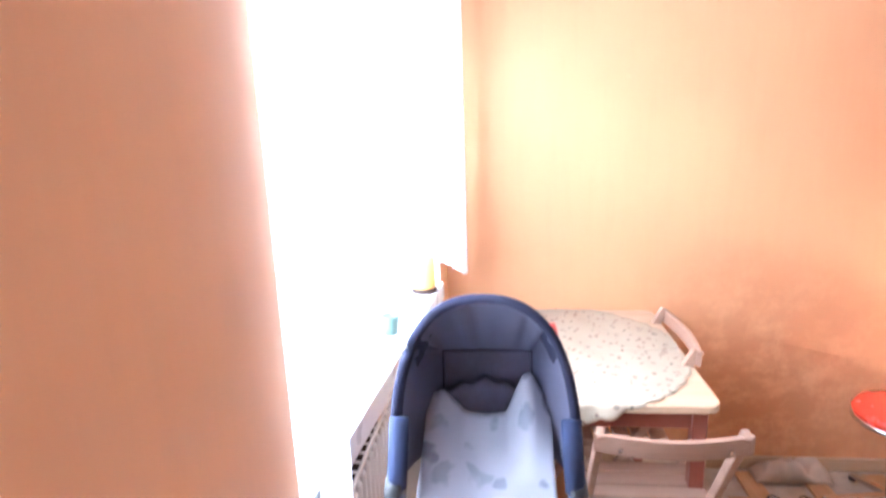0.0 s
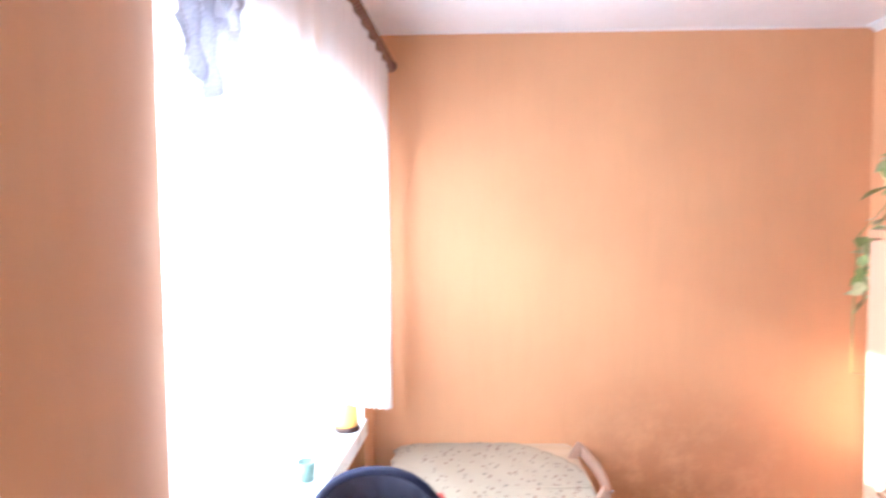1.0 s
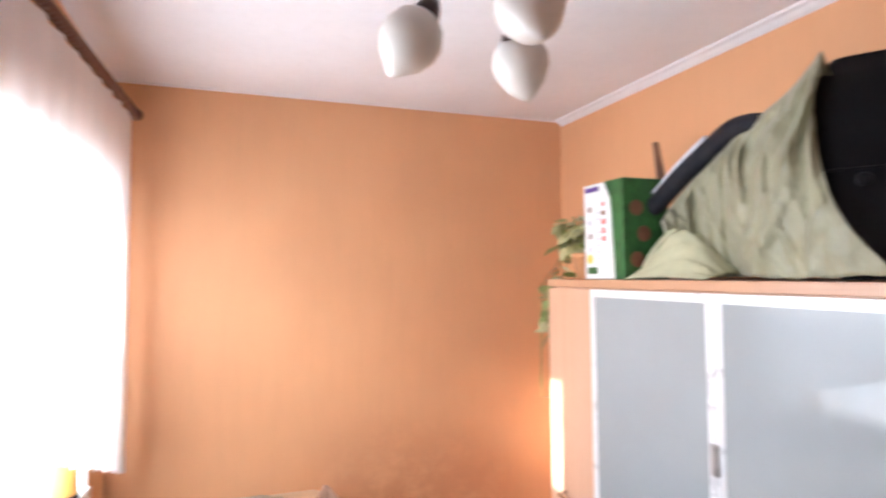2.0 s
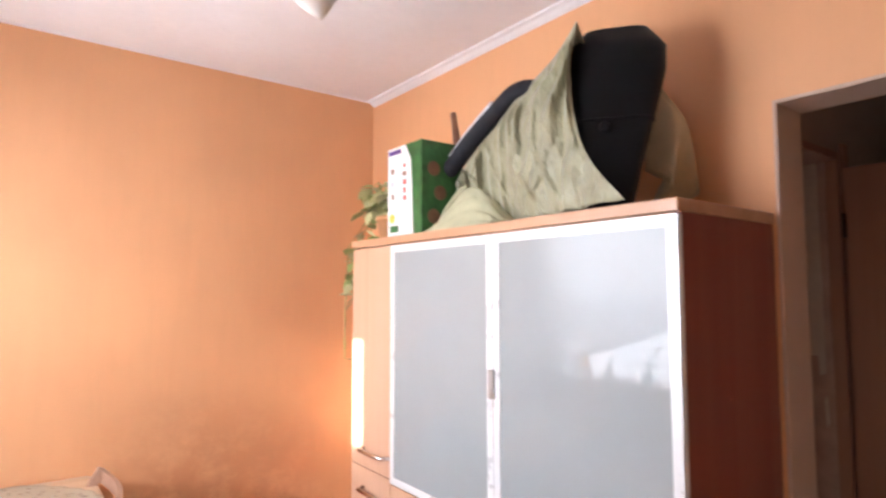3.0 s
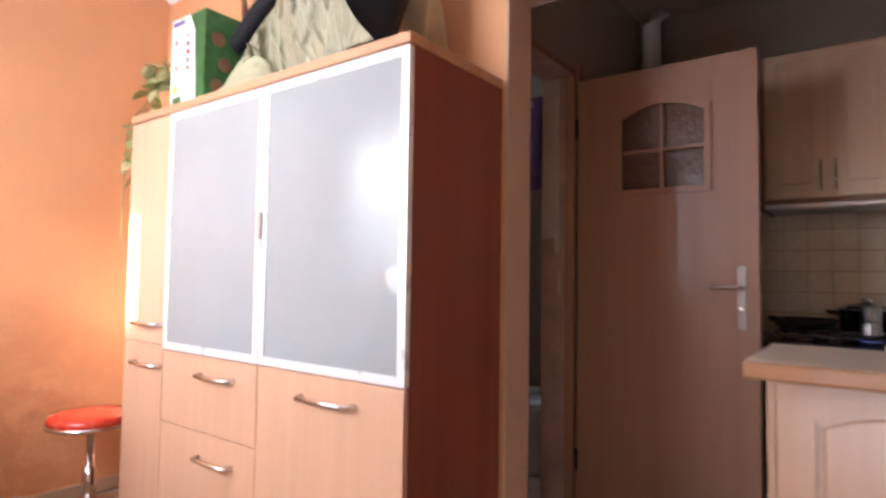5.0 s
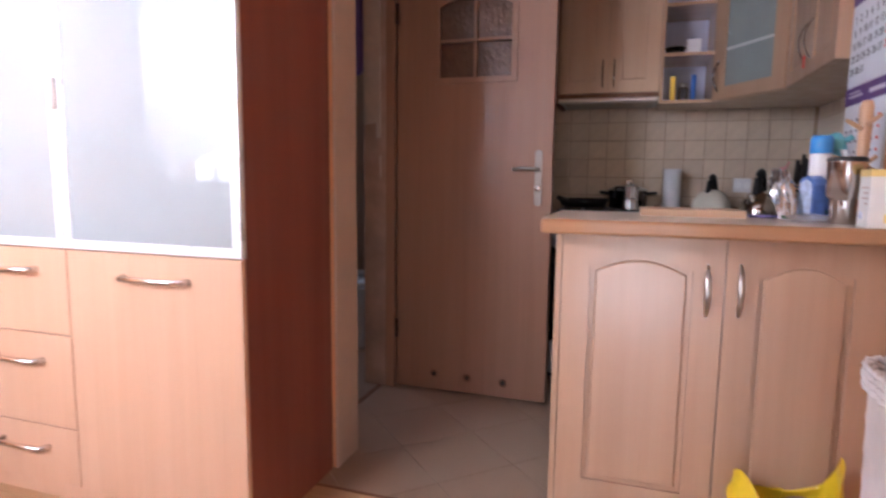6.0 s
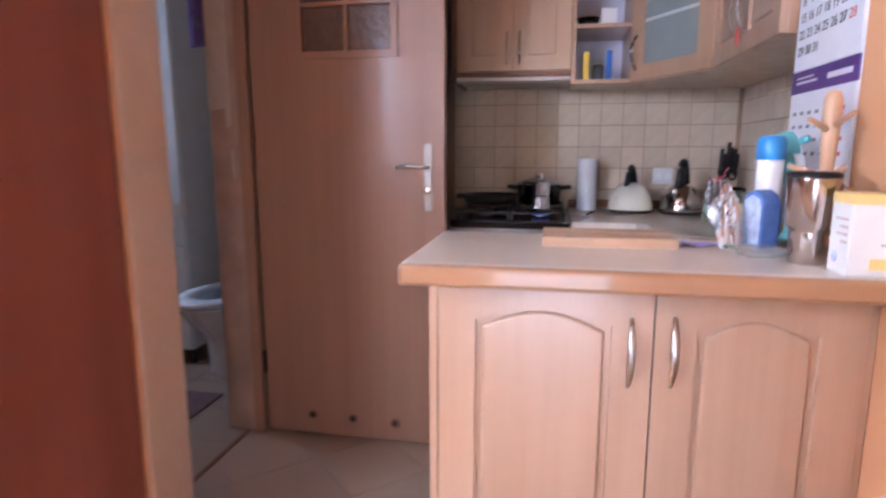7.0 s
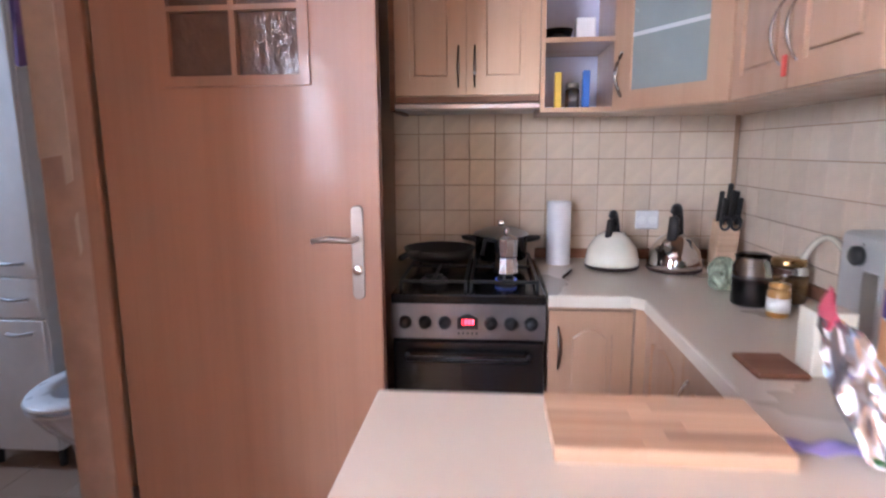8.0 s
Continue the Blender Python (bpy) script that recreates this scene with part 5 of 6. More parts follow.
def seat_ring(u, v):
    a, k = u * 2 * math.pi, v * len(SEATRIM)
    (r0, z0), (r1, z1) = SEATRIM[int(k) % 6], SEATRIM[(int(k) + 1) % 6]
    r = r0 + (r1 - r0) * (k - int(k))
    return (3.245 + 1.45 * r * math.cos(a), WY + r * math.sin(a), z0 + (z1 - z0) * (k - int(k)))


grid(bm, 40, 6, seat_ring)
part("seat", bm, PVC, wc, "", True)
part("water", lathe(bm_new(), [(0.10, 0.22), (0.10, 0.222)], (3.24, WY, 0), 24), GREYPLASTIC, wc)
part("pedestal", boxed(3.36, 3.655, WY - 0.10, WY + 0.10, 0, 0.40, 0.03, 3), CERAMIC, wc)
part("flush_plate", boxed(3.645, 3.658, WY - 0.11, WY + 0.11, 0.95, 1.10, 0.003), CERAMIC, wc)

bc = thing("bathroom_cabinet", "tall white bathroom cabinet on short feet", "cabinet", (3.49, 1.48, 0))
part("body", boxed(3.328, 3.655, 1.31, 1.65, 0.08, 1.92, 0.003), WHITE, bc)
for z0, z1, zc, n in ((0.085, 0.632, 0.575, "door"), (0.637, 0.797, 0.715, "drawer"), (0.802, 1.915, 0.855, "door")):
    f = part(n, boxed(3.310, 3.328, 1.314, 1.646, z0, z1, 0.004), WHITE, bc)
    part("handle", tube(bm_new(), arc((3.310, 1.36, zc), (3.310, 1.47, zc), (-0.022, 0, 0), 8), 0.006, 8), STEEL, f, "", True)
for y in (1.34, 1.62):
    for x in (3.36, 3.62):
        part("foot", lathe(bm_new(), [(0.015, 0), (0.018, 0.08)], (x, y, 0), 12), BLACK, bc)
solid("towel", grid(bm_new(), 14, 18, lambda u, v: (2.868 + 0.014 * math.sin(u * 15 + v * 2), 0.765 + 0.155 * u - 0.02 * u * v, 1.52 + 0.46 * v + 0.012 * math.sin(u * 6)), 0.014), print_cloth("purple_towel", (0.20, 0.13, 0.36), ((0.45, 0.40, 0.55), (0.12, 0.08, 0.24)), 14.0, 0.34, 0.95), "purple and white towel hanging on a bathroom hook", "towel", smooth=True)
solid("towel_hook", tube(bm_new(), [(2.868, 0.722, 1.975), (2.868, 0.90, 1.978), (2.868, 0.912, 1.995)], 0.006, 8), CHROME, "chrome hook rail on the bathroom wall", "hook", smooth=True)
solid("bath_mat", boxed(2.55, 3.0, 0.95, 1.45, -0.006, 0.008, 0.004), plain("mauve_mat", (0.20, 0.115, 0.11), 0.9, vary=0.2, scale=30, relief=0.4), "dark mauve mat on the bathroom floor", "mat")

# ---- kitchen: worktop and base units ----
ZK = 0.835
cw = thing("kitchen_worktop", "beige laminate kitchen worktop running round the corner", "worktop", (3.0, -1.1, ZK))
part("slab", prism(bm_new(), [(2.118, -1.085), (2.325, -1.085), (2.325, YK + 0.004), (XK - 0.004, YK + 0.004), (XK - 0.004, -0.590), (3.022, -0.590), (3.022, -0.832), (2.985, -0.868), (2.118, -0.868)], ZK - 0.036, ZK, "Z", 0.003), TOP, cw)
part("front_edge", boxed(3.0195, 3.0225, -0.834, -0.591, ZK - 0.037, ZK - 0.002, 0.0008), EDGECREAM, cw, "pale cream edge band")
part("front_edge", boxed(2.119, 2.984, -0.8685, -0.8655, ZK - 0.037, ZK - 0.002, 0.0008), EDGECREAM, cw, "pale cream edge band")
part("upstand", boxed(XK - 0.022, XK - 0.003, YK + 0.024, -0.590, ZK, ZK + 0.040, 0.003), BROWNTRIM, cw, "brown sealing strip")
part("upstand", boxed(2.330, XK - 0.023, YK + 0.004, YK + 0.022, ZK, ZK + 0.040, 0.003), BROWNTRIM, cw, "brown sealing strip")

b1 = thing("base_cabinet", "beech base cabinet with an arched door beside the cooker", "cabinet", (3.35, -0.73, 0))
part("carcass", boxed(3.065, XK - 0.01, -0.866, -0.592, 0.10, ZK - 0.037), KITCHEN, b1)
part("plinth", boxed(3.09, 3.11, -0.866, -0.592, 0, 0.10), KITCHEN_X, b1)
part("corner_post", boxed(3.0262, 3.0645, -0.9045, -0.852, 0.10, ZK - 0.037, 0.001), KITCHEN, b1)
arched_door(b1, -0.850, -0.596, 0.105, ZK - 0.055, 3.045, stile=0.06, rise=0.03, handle_y=-0.625, handle_z=0.66)
b2 = thing("base_cabinet", "beech base cabinets under the long worktop", "cabinet", (2.6, -1.1, 0))
part("carcass", boxed(2.33, 3.03, -1.365, -0.905, 0.10, ZK - 0.037), KITCHEN, b2)
part("plinth", boxed(2.33, 3.03, -0.95, -0.93, 0, 0.10), KITCHEN_X, b2)
for x0, x1, hx in ((2.335, 2.675, 0.30), (2.68, 3.025, None)):
    arched_door(b2, 0.0, x1 - x0, 0.105, ZK - 0.055, 0.0, Matrix.Translation((x0, -0.885, 0)) @ Matrix.Rotation(radians(-90), 4, "Z"), stile=0.06, rise=0.03, handle_y=hx, handle_z=0.66)

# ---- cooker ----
# Invented bathroom window, out of view; it only houses the fill lamp.
bw = tagged(new("window_2"), "unseen frosted bathroom window, added to carry the fill light", "window", "", "structure")
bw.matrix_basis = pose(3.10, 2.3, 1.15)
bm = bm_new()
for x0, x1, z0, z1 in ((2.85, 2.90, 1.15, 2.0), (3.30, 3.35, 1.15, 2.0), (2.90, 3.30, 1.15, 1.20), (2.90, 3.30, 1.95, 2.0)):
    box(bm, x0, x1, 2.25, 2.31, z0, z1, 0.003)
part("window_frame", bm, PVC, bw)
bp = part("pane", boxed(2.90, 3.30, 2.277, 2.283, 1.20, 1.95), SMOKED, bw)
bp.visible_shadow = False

ck = thing("cooker", "steel gas cooker with black hob and red clock", "cooker", (3.32, -0.345, 0))
KY0, KY1, KX = -0.585, -0.105, 3.035
part("body", boxed(KX + 0.02, 3.64, KY0, KY1, 0.02, 0.80, 0.003), BLACK, ck)
part("hob", boxed(KX - 0.01, 3.64, KY0, KY1, 0.80, ZK - 0.003, 0.006, 2), ENAMEL, ck, "black enamel hob")
panel_bm = prism(bm_new(), [(KX + 0.02, 0.685), (KX - 0.012, 0.690), (KX - 0.004, 0.800), (KX + 0.02, 0.800)], KY0, KY1, "Y")
cp = part("control_panel", panel_bm, COOKSTEEL, ck, "brushed steel control panel")
for y in (-0.150, -0.212, -0.274, -0.416, -0.478, -0.540):
    part("knob", lathe(bm_new(), [(0.020, -0.002), (0.021, 0.004), (0.017, 0.008), (0.016, 0.024), (0.002, 0.026)], (KX - 0.010, y, 0.742), 18, Matrix.Rotation(radians(-90), 4, "Y")), BLACK, cp, "black knob", True)
dsp = part("display", prism(bm_new(), arch_outline(-0.377, -0.313, 0.722, 0.770, 0.014), KX - 0.0125, KX - 0.006, "X"), BLACK, cp, "black clock window")
for i, (dy, wd) in enumerate(((-0.328, 0.002), (-0.339, 0.008), (-0.350, 0.008), (-0.361, 0.007))):
    part("digit", boxed(KX - 0.0142, KX - 0.0125, dy - wd / 2, dy + wd / 2, 0.737, 0.753), REDGLOW, dsp, "glowing red digit")
for i in range(5):
    part("button", boxed(KX - 0.0135, KX - 0.010, -0.376 + i * 0.014, -0.370 + i * 0.014, 0.706, 0.712), BLACK, cp)
od = part("oven_door", boxed(KX - 0.012, KX + 0.02, KY0 + 0.004, KY1 - 0.004, 0.22, 0.678, 0.006, 2), ENAMEL, ck, "black glass oven door")
part("door_handle", tube(bm_new(), [(KX - 0.012, KY0 + 0.05, 0.635), (KX - 0.052, KY0 + 0.055, 0.638), (KX - 0.052, KY1 - 0.055, 0.638), (KX - 0.012, KY1 - 0.05, 0.635)], 0.008, 10), BLACK, od, "dark bar handle", True)
part("drawer", boxed(KX - 0.010, KX + 0.02, KY0 + 0.004, KY1 - 0.004, 0.05, 0.212, 0.004), STEEL, ck)
for bx_, by_, br in ((3.19, -0.225, 0.045), (3.19, -0.465, 0.036), (3.46, -0.225, 0.036), (3.46, -0.465, 0.05)):
    bn = part("burner", lathe(bm_new(), [(br, ZK - 0.004), (br, ZK + 0.008), (br * 0.8, ZK + 0.016), (0.004, ZK + 0.017)], (bx_, by_, 0), 20), COOKSTEEL, ck, "", True)
    part("burner_cap", lathe(bm_new(), [(br * 0.7, ZK + 0.016), (br * 0.7, ZK + 0.022), (0.004, ZK + 0.024)], (bx_, by_, 0), 20), BLACK, bn, "", True)
for y0, y1 in ((KY0 + 0.02, -0.35), (-0.34, KY1 - 0.02)):
    bm = bm_new()
    for x in (3.08, 3.33, 3.59):
        box(bm, x - 0.005, x + 0.005, y0, y1, ZK + 0.020, ZK + 0.030, 0.002)
    for y in (y0 + 0.004, (y0 + y1) / 2, y1 - 0.004):
        box(bm, 3.075, 3.595, y - 0.005, y + 0.005, ZK + 0.021, ZK + 0.031, 0.002)
    for x in (3.08, 3.59):
        for y in (y0 + 0.004, y1 - 0.004):
            box(bm, x - 0.005, x + 0.005, y - 0.005, y + 0.005, ZK - 0.004, ZK + 0.022)
    part("grate", bm, BLACK, ck, "black iron pan grate")
part("flame", lathe(bm_new(), [(0.033, ZK + 0.008), (0.035, ZK + 0.009), (0.036, ZK + 0.012), (0.034, ZK + 0.011)], (3.19, -0.465, 0), 24), FLAME, ck, "small blue gas flame")

ZG = ZK + 0.031
pan = thing("frying_pan", "black frying pan on the hob", "pan", (3.44, -0.22, ZG))
part("body", lathe(bm_new(), [(0.10, 0), (0.115, 0.006), (0.135, 0.045), (0.131, 0.045), (0.112, 0.010), (0.002, 0.009)], (3.44, -0.22, ZG), 32), BLACK, pan, smooth=True)
part("handle", tube(bm_new(), [(3.34, -0.15, ZG + 0.035), (3.25, -0.125, ZG + 0.05), (3.15, -0.12, ZG + 0.055)], 0.011, 8), BLACK, pan, smooth=True)
pot = thing("cooking_pot", "dark cooking pot with steel lid and two handles", "pot", (3.46, -0.45, ZG))
part("body", lathe(bm_new(), [(0.085, 0), (0.095, 0.005), (0.098, 0.09), (0.102, 0.092), (0.092, 0.092), (0.088, 0.012), (0.002, 0.01)], (3.46, -0.45, ZG), 32), plain("dark_steel", (0.16, 0.15, 0.15), 0.25, metal=1.0), pot, smooth=True)
lid = part("lid", lathe(bm_new(), [(0.102, 0.092), (0.100, 0.098), (0.06, 0.115), (0.012, 0.122), (0.004, 0.123)], (3.46, -0.45, ZG), 32), STEEL, pot, smooth=True)
part("knob", lathe(bm_new(), [(0.008, 0.122), (0.014, 0.132), (0.012, 0.145), (0.002, 0.147)], (3.46, -0.45, ZG), 14), CHROME, lid, smooth=True)
for s in (-1, 1):
    part("handle", tube(bm_new(), arc((3.43, -0.45 + s * 0.095, ZG + 0.075), (3.49, -0.45 + s * 0.095, ZG + 0.075), (0, s * 0.045, 0.005), 8), 0.009, 8), BLACK, pot, smooth=True)
mk = thing("coffee_maker", "small steel stovetop coffee maker on the lit burner", "coffee maker", (3.19, -0.465, ZG))
part("base", lathe(bm_new(), [(0.040, 0), (0.042, 0.004), (0.036, 0.05), (0.034, 0.055)], (3.19, -0.465, ZG), 10), CHROME, mk)
part("top", lathe(bm_new(), [(0.033, 0.055), (0.036, 0.06), (0.040, 0.115), (0.038, 0.118), (0.014, 0.130), (0.002, 0.132)], (3.19, -0.465, ZG), 10), CHROME, mk)
part("knob", lathe(bm_new(), [(0.006, 0.13), (0.010, 0.140), (0.008, 0.152), (0.001, 0.154)], (3.19, -0.465, ZG), 12), CHROME, mk, smooth=True)
part("handle", tube(bm_new(), [(3.19, -0.428, ZG + 0.11), (3.19, -0.395, ZG + 0.112), (3.19, -0.385, ZG + 0.06)], 0.007, 8), BLACK, mk, smooth=True)

# ---- wall units ----
ZU0, ZU1, XU, YU = 1.395, 2.12, 3.345, -1.072
w1 = thing("wall_unit", "beech wall unit with two panelled doors over the hood", "cabinet", (3.5, -0.33, 1.45))
part("carcass", boxed(XU + 0.002, XK - 0.003, -0.574, -0.080, 1.452, ZU1, 0.001), KITCHEN, w1)
part("side_panel", boxed(XU - 0.018, XK - 0.003, -0.080, -0.062, 1.405, ZU1, 0.001), BROWNTRIM, w1)
arched_door(w1, -0.326, -0.082, 1.455, ZU1 - 0.002, XU - 0.02, rise=0.0, stile=0.05, handle_y=-0.300, handle_z=1.55)
arched_door(w1, -0.573, -0.329, 1.455, ZU1 - 0.002, XU - 0.02, rise=0.0, stile=0.05, handle_y=-0.355, handle_z=1.55)
hd = thing("cooker_hood", "slim steel cooker hood under the wall unit", "cooker hood", (3.5, -0.33, 1.41))
part("body", boxed(XU + 0.01, XK - 0.004, -0.574, -0.082, 1.412, 1.451, 0.003), GREYPLASTIC, hd)
part("front_lip", prism(bm_new(), [(XU + 0.01, 1.406), (XU - 0.028, 1.406), (XU - 0.034, 1.410), (XU - 0.032, 1.424), (XU - 0.026, 1.429), (XU + 0.01, 1.430)], -0.574, -0.082, "Y", 0.001), LIPSTEEL, hd, "shining steel front lip")
part("upper_strip", boxed(XU - 0.020, XU + 0.0098, -0.573, -0.083, 1.4305, 1.4505, 0.001), BROWNTRIM, hd, "dark strip above the lip")
part("filter", boxed(XU + 0.05, XK - 0.05, -0.55, -0.11, 1.408, 1.4118), STEEL, hd)
w2 = thing("open_shelf_unit", "narrow open beech shelf with lilac back", "shelf", (3.5, -0.70, ZU0))
part("side_panel", boxed(XU - 0.016, XK - 0.003, -0.592, -0.576, ZU0, ZU1, 0.001), KITCHEN, w2)
part("side_panel", boxed(XU - 0.016, XK - 0.003, -0.832, -0.816, ZU0, ZU1, 0.001), KITCHEN, w2)
for z in (ZU0, 1.622, 1.86, ZU1 - 0.016):
    part("shelf_board", boxed(XU - 0.012, XK - 0.01, -0.8158, -0.5922, z, z + 0.016, 0.001), KITCHEN_X, w2)
part("back", boxed(XK - 0.009, XK - 0.004, -0.8158, -0.5922, ZU0 + 0.016, ZU1 - 0.016), LILACWALL, w2, "pale lilac back board")
w3 = thing("corner_unit", "beech corner wall unit with a glazed door", "cabinet", (3.4, -1.1, ZU0))
part("carcass", prism(bm_new(), [(XU, -0.834), (XK - 0.003, -0.834), (XK - 0.003, YK + 0.003), (2.962, YK + 0.003), (2.962, YU)], ZU0, ZU1, "Z"), KITCHEN, w3)
Q = Vector((2.955, YU + 0.010, 0))
P3 = Vector((XU - 0.010, -0.834, 0))
wd = (P3 - Q).length
mq = Matrix.Translation(Q) @ Matrix.Rotation(math.atan2(P3.y - Q.y, P3.x - Q.x) - math.pi / 2, 4, "Z")
n12 = [(0.0, ZU0 + 0.002), (wd, ZU0 + 0.002), (wd, ZU1 - 0.002), (0.0, ZU1 - 0.002)]
s_ = 0.062
i12 = [(s_ + 0.012, ZU0 + s_), (wd - s_ - 0.012, ZU0 + s_), (wd - s_ - 0.012, ZU1 - s_), (s_ + 0.012, ZU1 - s_)]
gd = part("glazed_door", turn_bm(ring(bm_new(), n12, i12, -0.02, -0.001), mq), KITCHEN, w3)
part("pane", turn_bm(boxed(-0.012, -0.006, s_ + 0.008, wd - s_ - 0.008, ZU0 + s_ - 0.004, ZU1 - s_ + 0.004), mq), FROST, gd, "grey frosted glass")
part("glass_shelf_edge", turn_bm(boxed(-0.0135, -0.012, s_ + 0.012, wd - s_ - 0.012, 1.622, 1.634), mq), GREYPLASTIC, gd, "shelf seen through the glass")
part("handle", turn_bm(tube(bm_new(), arc((-0.02, wd - 0.035, 1.44), (-0.02, wd - 0.035, 1.58), (-0.028, 0, 0), 8), 0.0055, 8), mq), SHADEDNICKEL, gd, "slim steel bow handle", True)
w4 = thing("wall_unit", "long beech wall unit with arched doors over the worktop", "cabinet", (2.65, -1.2, ZU0))
part("carcass", boxed(2.335, 2.960, YK + 0.003, YU, ZU0, ZU1), KITCHEN, w4)
for x0, x1, hx in ((2.650, 2.958, 0.035), (2.338, 2.646, 0.275)):
    arched_door(w4, 0.0, x1 - x0, ZU0 + 0.002, ZU1 - 0.002, -0.02, Matrix.Translation((x0, YU, 0)) @ Matrix.Rotation(radians(-90), 4, "Z"), stile=0.055, rise=0.0, handle_y=hx, handle_z=1.52)
solid("red_charm", boxed(2.622, 2.638, YU + 0.034, YU + 0.040, 1.42, 1.465, 0.002), REDINK, "small red tag hanging from a unit handle", "tag")
solid("vent_duct", tube(bm_new(), [(3.56, 0.50, ZU1 - 0.02), (3.56, 0.50, 2.50), (3.56, 0.44, ZC)], 0.05, 16), WHITE, "white vent pipe rising to the ceiling", "duct", smooth=True)

# on the shelf
ZH = ZU0 + 0.016
for y, h, m, lb in ((-0.640, 0.120, YELLOWINK, "slim yellow spice box on the open shelf"), (-0.735, 0.125, BLUEINK, "slim blue packet on the open shelf")):
    solid("spice_box", boxed(3.37, 3.40, y - 0.012, y + 0.012, ZH, ZH + h, 0.002), m, lb, "box")
jr = thing("spice_jar", "glass spice jar with metal lid on the open shelf", "jar", (3.39, -0.69, ZH))
part("glass", lathe(bm_new(), [(0.022, 0), (0.024, 0.004), (0.024, 0.06), (0.018, 0.068)], (3.39, -0.69, ZH), 18), SMOKED, jr, smooth=True)
part("lid", lathe(bm_new(), [(0.022, 0.066), (0.022, 0.085), (0.002, 0.087)], (3.39, -0.69, ZH), 18), STEEL, jr, smooth=True)
solid("white_cube", boxed(3.37, 3.43, -0.760, -0.695, 1.638, 1.708, 0.004), CERAMIC, "white square canister on the upper shelf", "canister")
solid("glass_bowl", lathe(bm_new(), [(0.02, 0), (0.04, 0.01), (0.05, 0.045), (0.047, 0.045), (0.036, 0.014), (0.002, 0.008)], (3.45, -0.645, 1.638), 20), SMOKED, "small glass bowl on the upper shelf", "bowl", smooth=True)

# ---- on the long worktop ----
pt_ = thing("paper_towel", "standing white paper towel roll", "paper towel", (3.53, -0.672, ZK))
part("roll", lathe(bm_new(), [(0.045, 0), (0.046, 0.002), (0.046, 0.238), (0.044, 0.24), (0.018, 0.24), (0.018, 0.2)], (3.53, -0.672, ZK), 28), PAPER, pt_, smooth=True)
solid("spoon", tube(bm_new(), [(3.25, -0.66, ZK + 0.006), (3.30, -0.685, ZK + 0.012), (3.36, -0.70, ZK + 0.008)], 0.0045, 8), BRONZE, "dark brown spoon lying on the worktop", "spoon", smooth=True)


def kettle(x, y, r, mat, label, spout):
    k = thing("kettle", label, "kettle", (x, y, ZK), "kettles on the worktop")
    part("body", lathe(bm_new(), [(r * 0.90, 0), (r, 0.010), (r * 1.0, 0.03), (r * 0.90, 0.075), (r * 0.62, 0.115), (r * 0.36, 0.132), (0.004, 0.136)], (x, y, ZK), 32), mat, k, "", True)
    part("base_ring", lathe(bm_new(), [(r * 0.95, 0.001), (r * 1.012, 0.006), (r * 1.012, 0.014), (r * 0.95, 0.016)], (x, y, ZK), 32), BRONZE, k, "", True)
    part("lid_knob", lathe(bm_new(), [(0.010, 0.134), (0.016, 0.142), (0.014, 0.156), (0.002, 0.158)], (x, y, ZK), 14), BLACK, k, "", True)
    part("spout", tube(bm_new(), [(x + spout[0] * r * 0.7, y + spout[1] * r * 0.7, ZK + 0.07), (x + spout[0] * r * 1.1, y + spout[1] * r * 1.1, ZK + 0.115)], 0.018, 12, 0.012), mat, k, "", True)
    a = (x + spout[0] * r * 0.45, y + spout[1] * r * 0.45, ZK + 0.115)
    b = (x - spout[0] * r * 0.45, y - spout[1] * r * 0.45, ZK + 0.115)
    part("handle", tube(bm_new(), arc(a, b, (0, 0, 0.11 if mat is POLISHED else 0.088), 12), 0.019 if mat is POLISHED else 0.013, 10), BLACK, k, "black arched handle", True)


kettle(3.46, -0.862, 0.098, CREAM, "cream enamel whistling kettle", (0.85, -0.53))
kettle(3.42, -1.075, 0.094, POLISHED, "polished steel whistling kettle", (-0.85, 0.53))
sk = thing("wall_socket", "white double wall socket on the tiles", "socket", (XK - 0.008, -1.03, 0.99))
part("plate", boxed(XK - 0.020, XK - 0.007, -1.075, -0.985, 0.955, 1.03, 0.004), CERAMIC, sk)
for y in (-1.052, -1.008):
    part("outlet", lathe(bm_new(), [(0.017, 0), (0.018, 0.003), (0.014, 0.004), (0.013, 0.001)], (XK - 0.020, y, 0.992), 16, Matrix.Rotation(radians(-90), 4, "Y")), PVC, sk)
kb = thing("knife_block", "wooden knife block full of black-handled knives", "knife block", (3.48, -1.26, ZK))
blk = turn_bm(boxed(-0.042, 0.042, -0.036, 0.036, 0, 0.165, 0.004), Matrix.Translation((3.48, -1.26, ZK + 0.012)) @ Matrix.Rotation(radians(-12), 4, "Y"))
part("block", blk, BOARD, kb)
part("foot", boxed(3.42, 3.53, -1.30, -1.22, ZK, ZK + 0.022, 0.002), BOARD, kb)
for i in range(6):
    kx, ky = (i % 2) * 0.036 - 0.022, (i // 2) * 0.026 - 0.026
    h = turn_bm(boxed(kx - 0.007, kx + 0.007, ky - 0.008, ky + 0.008, 0.155, 0.262 + 0.014 * ((i * 5) % 4), 0.004, 2), Matrix.Translation((3.48, -1.26, ZK + 0.012)) @ Matrix.Rotation(radians(-12), 4, "Y"))
    part("knife_handle", h, BLACK, kb)
